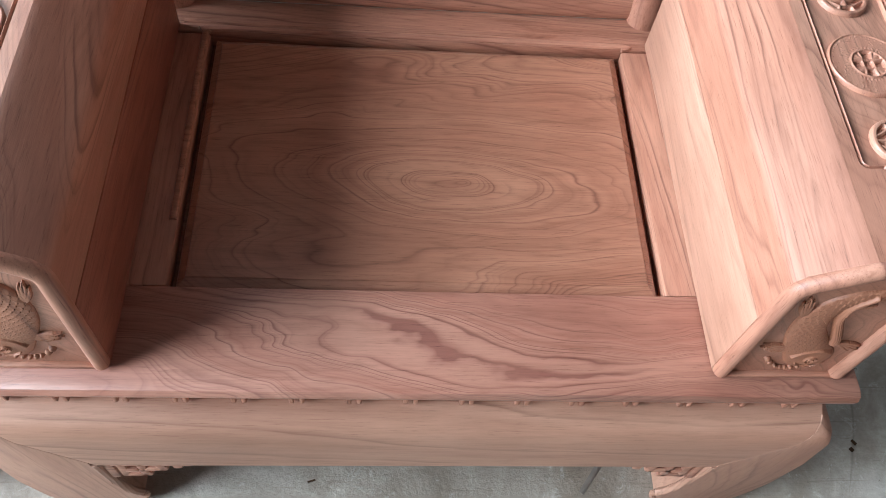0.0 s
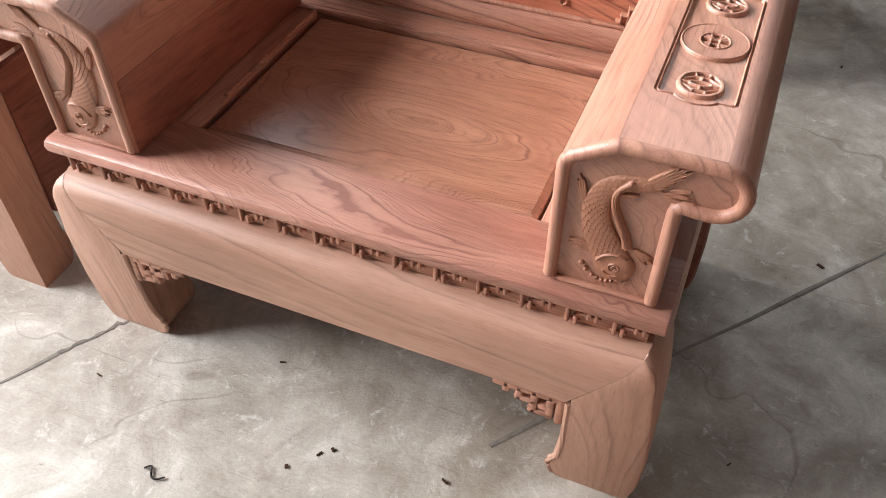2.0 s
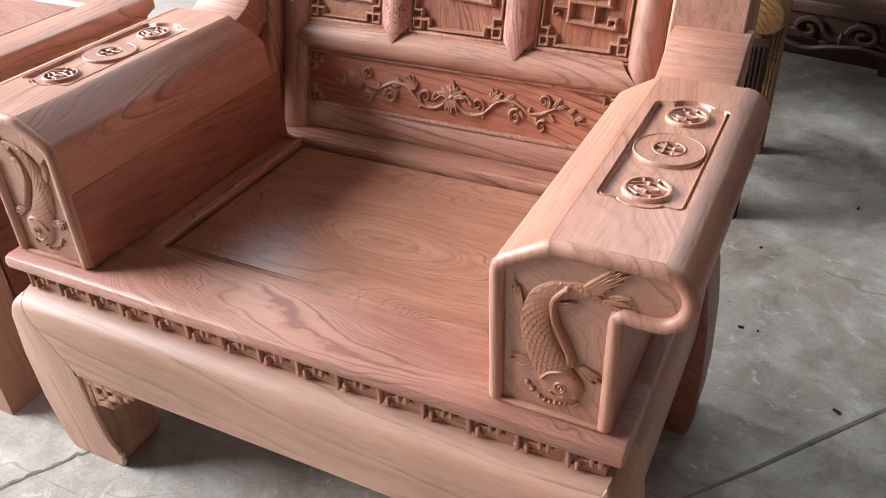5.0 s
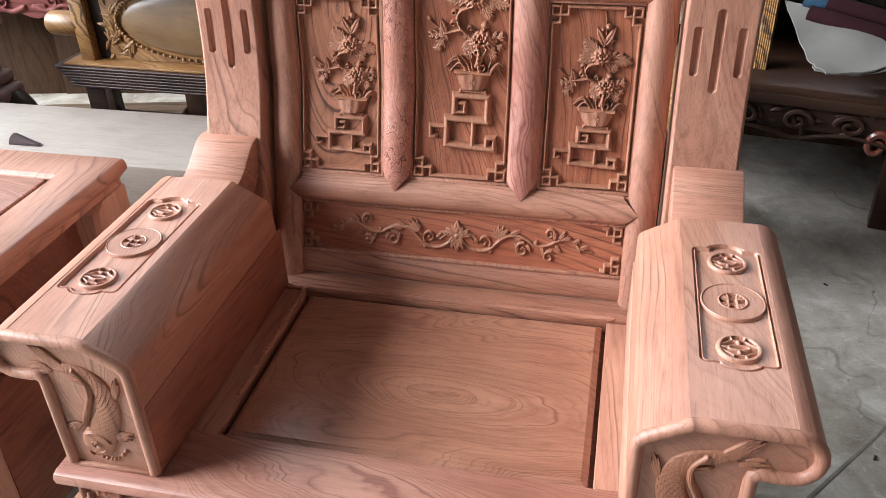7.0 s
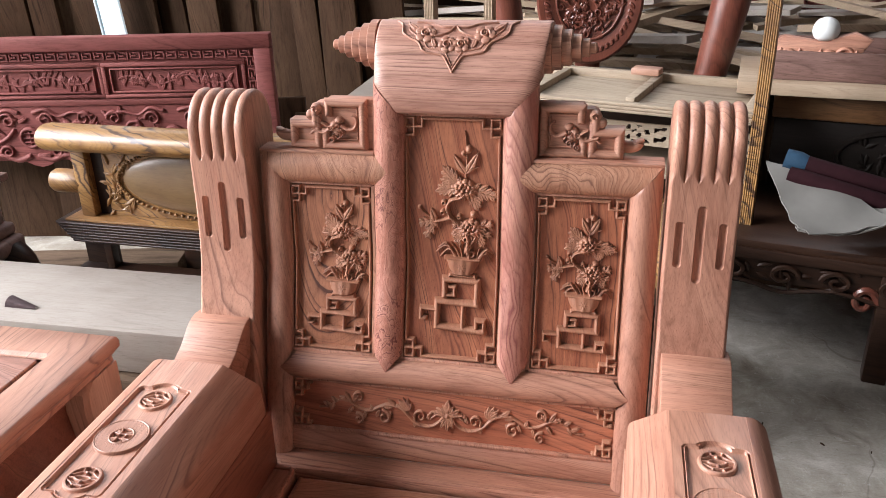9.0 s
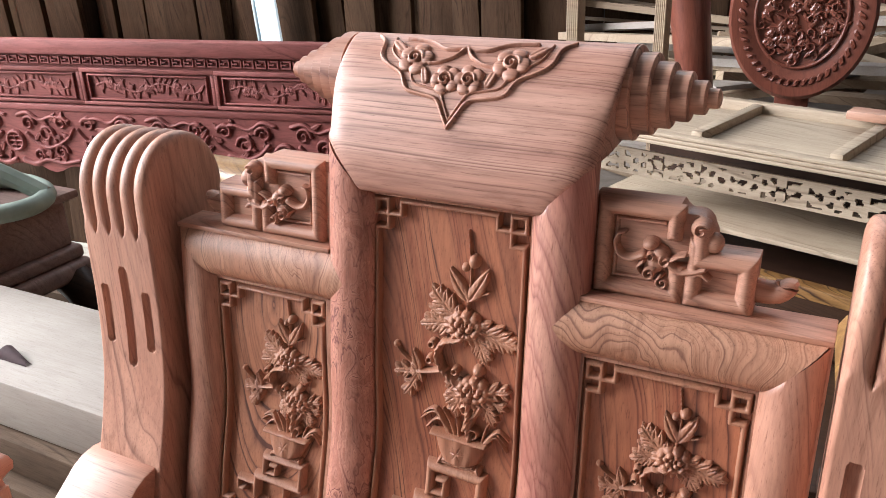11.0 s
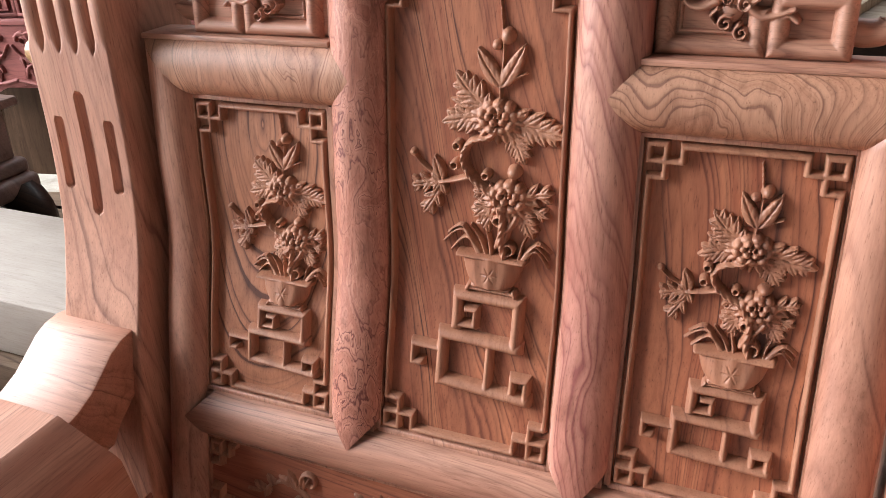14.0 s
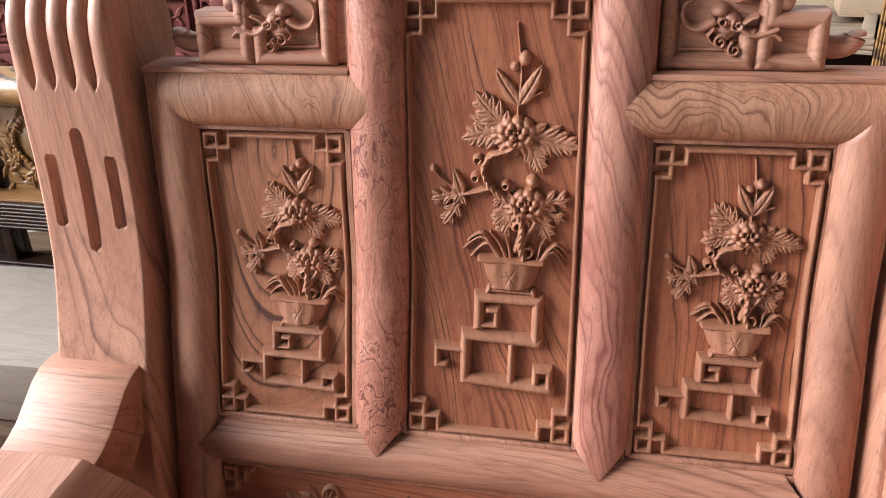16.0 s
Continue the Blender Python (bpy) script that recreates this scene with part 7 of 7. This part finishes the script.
def plank_heap():
    rng = random.Random(17)
    h = thing("offcut_heap", "heap of pale sawn offcuts and slats", "timber", kind="stuff")
    bm, bm2 = bmesh.new(), bmesh.new()
    for i in range(170):
        L, w, th = rng.uniform(0.4, 1.3), rng.uniform(0.03, 0.13), rng.uniform(0.01, 0.035)
        x, y = rng.uniform(-0.85, 3.25), rng.uniform(2.85, 4.45)
        z = 0.17 + 0.62 * min(1, (y - 2.5) / 0.8) * rng.uniform(0.6, 1.05)
        merge(bm if rng.random() < 0.7 else bm2, box(-L / 2, L / 2, -w / 2, w / 2, -th / 2, th / 2, 0), pose(x, y, z, rng.uniform(-12, 12), rng.uniform(-12, 12), rng.uniform(-40, 40)))
    box(-1.0, 3.4, 2.85, 4.5, 0.0, 0.45, 0.0, bm2)
    part("offcuts", bm, board_wood, h)
    part("darker_offcuts", bm2, grey_wood, h)


plank_heap()


def round_back():
    t = thing("round_back_panel", "round carved chair back with a twisted rope rim", "chair back", (0.115, 2.750, 0.930), 0)
    bm = lathe([(0.01, 0.0), (0.150, 0.0), (0.165, -0.008), (0.215, -0.010), (0.225, 0.0), (0.225, 0.035), (0.01, 0.035)], 48)
    bmesh.ops.transform(bm, matrix=Matrix.Diagonal((0.92, 1, 1.15, 1)) @ pose(0, 0, 0, -90, 0, 0), verts=bm.verts)
    part("disc", bm, column_wood, t)
    bm = bmesh.new()
    for i in range(46):
        a = 2 * math.pi * i / 46
        bmesh.ops.create_icosphere(bm, subdivisions=1, radius=1, matrix=Matrix.Translation((0.165 * math.cos(a), -0.004, 0.206 * math.sin(a))) @ pose(0, 0, 0, 0, -math.degrees(a) + 40, 0) @ Matrix.Diagonal((0.020, 0.014, 0.010, 1)))
    part("rope_rim", bm, column_wood, t, "twisted rope rim")
    rng = random.Random(2)
    r = Relief(-0.15, 0.15, -0.18, 0.18, 0.0022)
    for i in range(150):
        a, q = rng.uniform(0, 6.28), math.sqrt(rng.random())
        u, v = 0.115 * q * math.cos(a), 0.145 * q * math.sin(a)
        kind = rng.random()
        if kind < 0.55:
            r.leaf(u, v, rng.uniform(0, 360), rng.uniform(0.025, 0.045), 0.014, 0.010, 3)
        elif kind < 0.8:
            r.path([(u + 0.016 * (1 - n / 16) * math.cos(n * 0.5 + a), v + 0.016 * (1 - n / 16) * math.sin(n * 0.5 + a)) for n in range(13)], 0.0035, 0.002, 0.012, smooth=0)
        else:
            r.flower(u, v, 0.018, 0.014, 7)
    carve("flower_carving", r, column_wood, t, "dense flower carving", lambda U, V, H: np.stack([U, -H, V], -1))
    ring = [(0.128 * math.cos(2 * math.pi * n / 48), -0.004, 0.160 * math.sin(2 * math.pi * n / 48)) for n in range(48)]
    part("inner_bead", tube(ring, 0.006, 8, closed=True, up=(0, 1, 0)), column_wood, t)
    part("support", box(-0.05, 0.05, 0.0355, 0.07, -0.930, 0.1, 0.004), column_wood, t)
    for x, y, lean, top in ((0.45, 2.53, 10, 1.3), (-0.09, 2.87, -9, 1.3), (1.52, 3.0, 4, 1.4)):
        c = thing("round_column", "polished red-brown bulging round leg of a tall piece", "column", (x, y, 0), 0, "round legs")
        bm = lathe([(0.055, 0.0), (0.06, 0.02), (0.058, 0.3), (0.056, 0.66), (0.062, 0.8), (0.066, 0.95), (0.060, 1.2), (0.05, 1.5)], 24)
        bmesh.ops.transform(bm, matrix=pose(0, 0, 0.0, 0, lean, 0), verts=bm.verts)
        part("shaft", bm, column_wood, c)
    b = tagged(part("wood_block", box(-0.048, 0.048, -0.03, 0.03, 0, 0.022, 0.003), tan_x), "small pinkish wooden block on the rack", "block")
    b.matrix_basis = pose(0.340, 2.29, 0.734, 0, 0, -16)


round_back()


def crate():
    t = thing("wooden_crate", "open reddish-brown wooden crate on a plank", "crate", (0.98, 2.19, 0.760), -8)
    part("front", box(-0.285, 0.55, -0.10, -0.085, 0.0, 0.088, 0.002), crate_wood, t)
    part("rear", box(-0.285, 0.55, 0.20, 0.215, 0.0, 0.088, 0.002), crate_wood, t)
    part("side", box(-0.285, -0.27, -0.085, 0.20, 0.0, 0.088, 0.002), crate_wood, t)
    part("side", box(0.535, 0.55, -0.085, 0.20, 0.0, 0.11, 0.002), padauk, t)
    part("bottom", box(-0.27, 0.535, -0.085, 0.20, 0.0, 0.012, 0), padauk, t)
    p = tagged(part("plank_shelf", box(-0.35, 1.2, -0.15, 0.28, 0.720, 0.759, 0.003), board_wood), "long plank shelf carrying the crate", "shelf")
    p.matrix_basis = pose(0.98, 2.19, 0, 0, 0, -8)
    q = tagged(part("plank_support", box(-0.3, 1.15, 0.0, 0.24, 0.0, 0.7195, 0.004), brown_wood), "dark cabinet body under the plank", "cabinet")
    q.matrix_basis = pose(0.98, 2.19, 0, 0, 0, -8)
    c = thing("carved_crest", "loose pink carved crest piece with a scrolled top", "carving", (0.830, 2.175, 0.7725), -10)
    bm = prism([(-0.12, 0.0), (0.14, 0.0), (0.14, 0.06), (0.17, 0.11), (0.12, 0.13), (0.02, 0.10), (-0.08, 0.115), (-0.12, 0.10)], 1, -0.02, 0.02, 0.006)
    part("body", bm, rose_x, c)
    r = Relief(-0.115, 0.135, 0.008, 0.095, 0.002)
    for cx, cz, k in ((-0.07, 0.05, 1), (-0.01, 0.045, -1), (0.05, 0.05, 1), (0.10, 0.06, -1)):
        r.path([(cx + k * 0.026 * (1 - i / 26) * math.cos(i * 0.42), cz + 0.026 * (1 - i / 26) * math.sin(i * 0.42)) for i in range(22)], 0.006, 0.003, 0.010, smooth=2)
    r.path([(-0.11, 0.016), (-0.04, 0.022), (0.03, 0.014), (0.12, 0.020)], 0.006, 0.005, 0.009)
    for u in (-0.095, -0.04, 0.02, 0.075, 0.12):
        r.leaf(u, 0.03, 80, 0.05, 0.02, 0.008, 3)
    carve("scrolls", r, rose_x, c, "curling carved scrolls", lambda U, V, H: np.stack([U, -0.0205 - H, V], -1))
    w = thing("white_lamp_cover", "white enamel dome standing on the crest piece", "lamp cover", (0.865, 2.17, 0.874))
    part("dome", lathe([(0.004, 0.0), (0.020, 0.001), (0.030, 0.006), (0.036, 0.014), (0.0395, 0.024), (0.040, 0.032), (0.0385, 0.042), (0.0345, 0.052), (0.028, 0.061), (0.019, 0.067), (0.010, 0.0705), (0.002, 0.0715)], 32), white_mat, w)


crate()


def neighbour():
    t = thing("loose_chair_post", "pale unfinished chair post with rounded fingers lying near the armchair", "chair part", (0.742, -0.195, 0.055), 0)
    bm = tube(smooth_path([(-0.05, -0.10, 0.40), (-0.02, -0.02, 0.53), (0.02, 0.06, 0.60), (0.12, 0.16, 0.66)], 6), 0.035, 12)
    part("finger", bm, carve_wood, t)
    bm = tube(smooth_path([(-0.09, -0.07, 0.36), (-0.055, 0.0, 0.48), (-0.045, 0.03, 0.525)], 6), lambda u: 0.022 - 0.01 * u * u, 10)
    part("finger", bm, carve_wood, t)
    part("block", box(-0.08, 0.2, -0.2, -0.02, -0.055, 0.40, 0.01), carve_wood, t)


neighbour()


def far_cabinet():
    t = thing("panelled_cabinet", "tall brown-red cabinet with recessed door panels behind the offcuts", "cabinet", (0.8, 4.62, 0))
    part("body", box(-1.2, 1.6, 0.03, 0.45, 0.0, 2.2, 0.004), padauk, t)
    for i in range(5):
        x = -1.19 + 0.556 * i
        door = part("door", box(x, x + 0.552, 0.0, 0.0295, 0.05, 2.18, 0.004), padauk, t)
        for z0, z1 in ((0.15, 0.62), (0.72, 1.35), (1.45, 2.08)):
            bm = bmesh.new()
            for a in (box(x + 0.07, x + 0.482, -0.014, -0.0005, z0, z0 + 0.03, 0.005), box(x + 0.07, x + 0.482, -0.014, -0.0005, z1 - 0.03, z1, 0.005), box(x + 0.07, x + 0.10, -0.014, -0.0005, z0 + 0.03, z1 - 0.03, 0.005), box(x + 0.452, x + 0.482, -0.014, -0.0005, z0 + 0.03, z1 - 0.03, 0.005)):
                merge(bm, a)
            part("panel_moulding", bm, padauk, door)


far_cabinet()
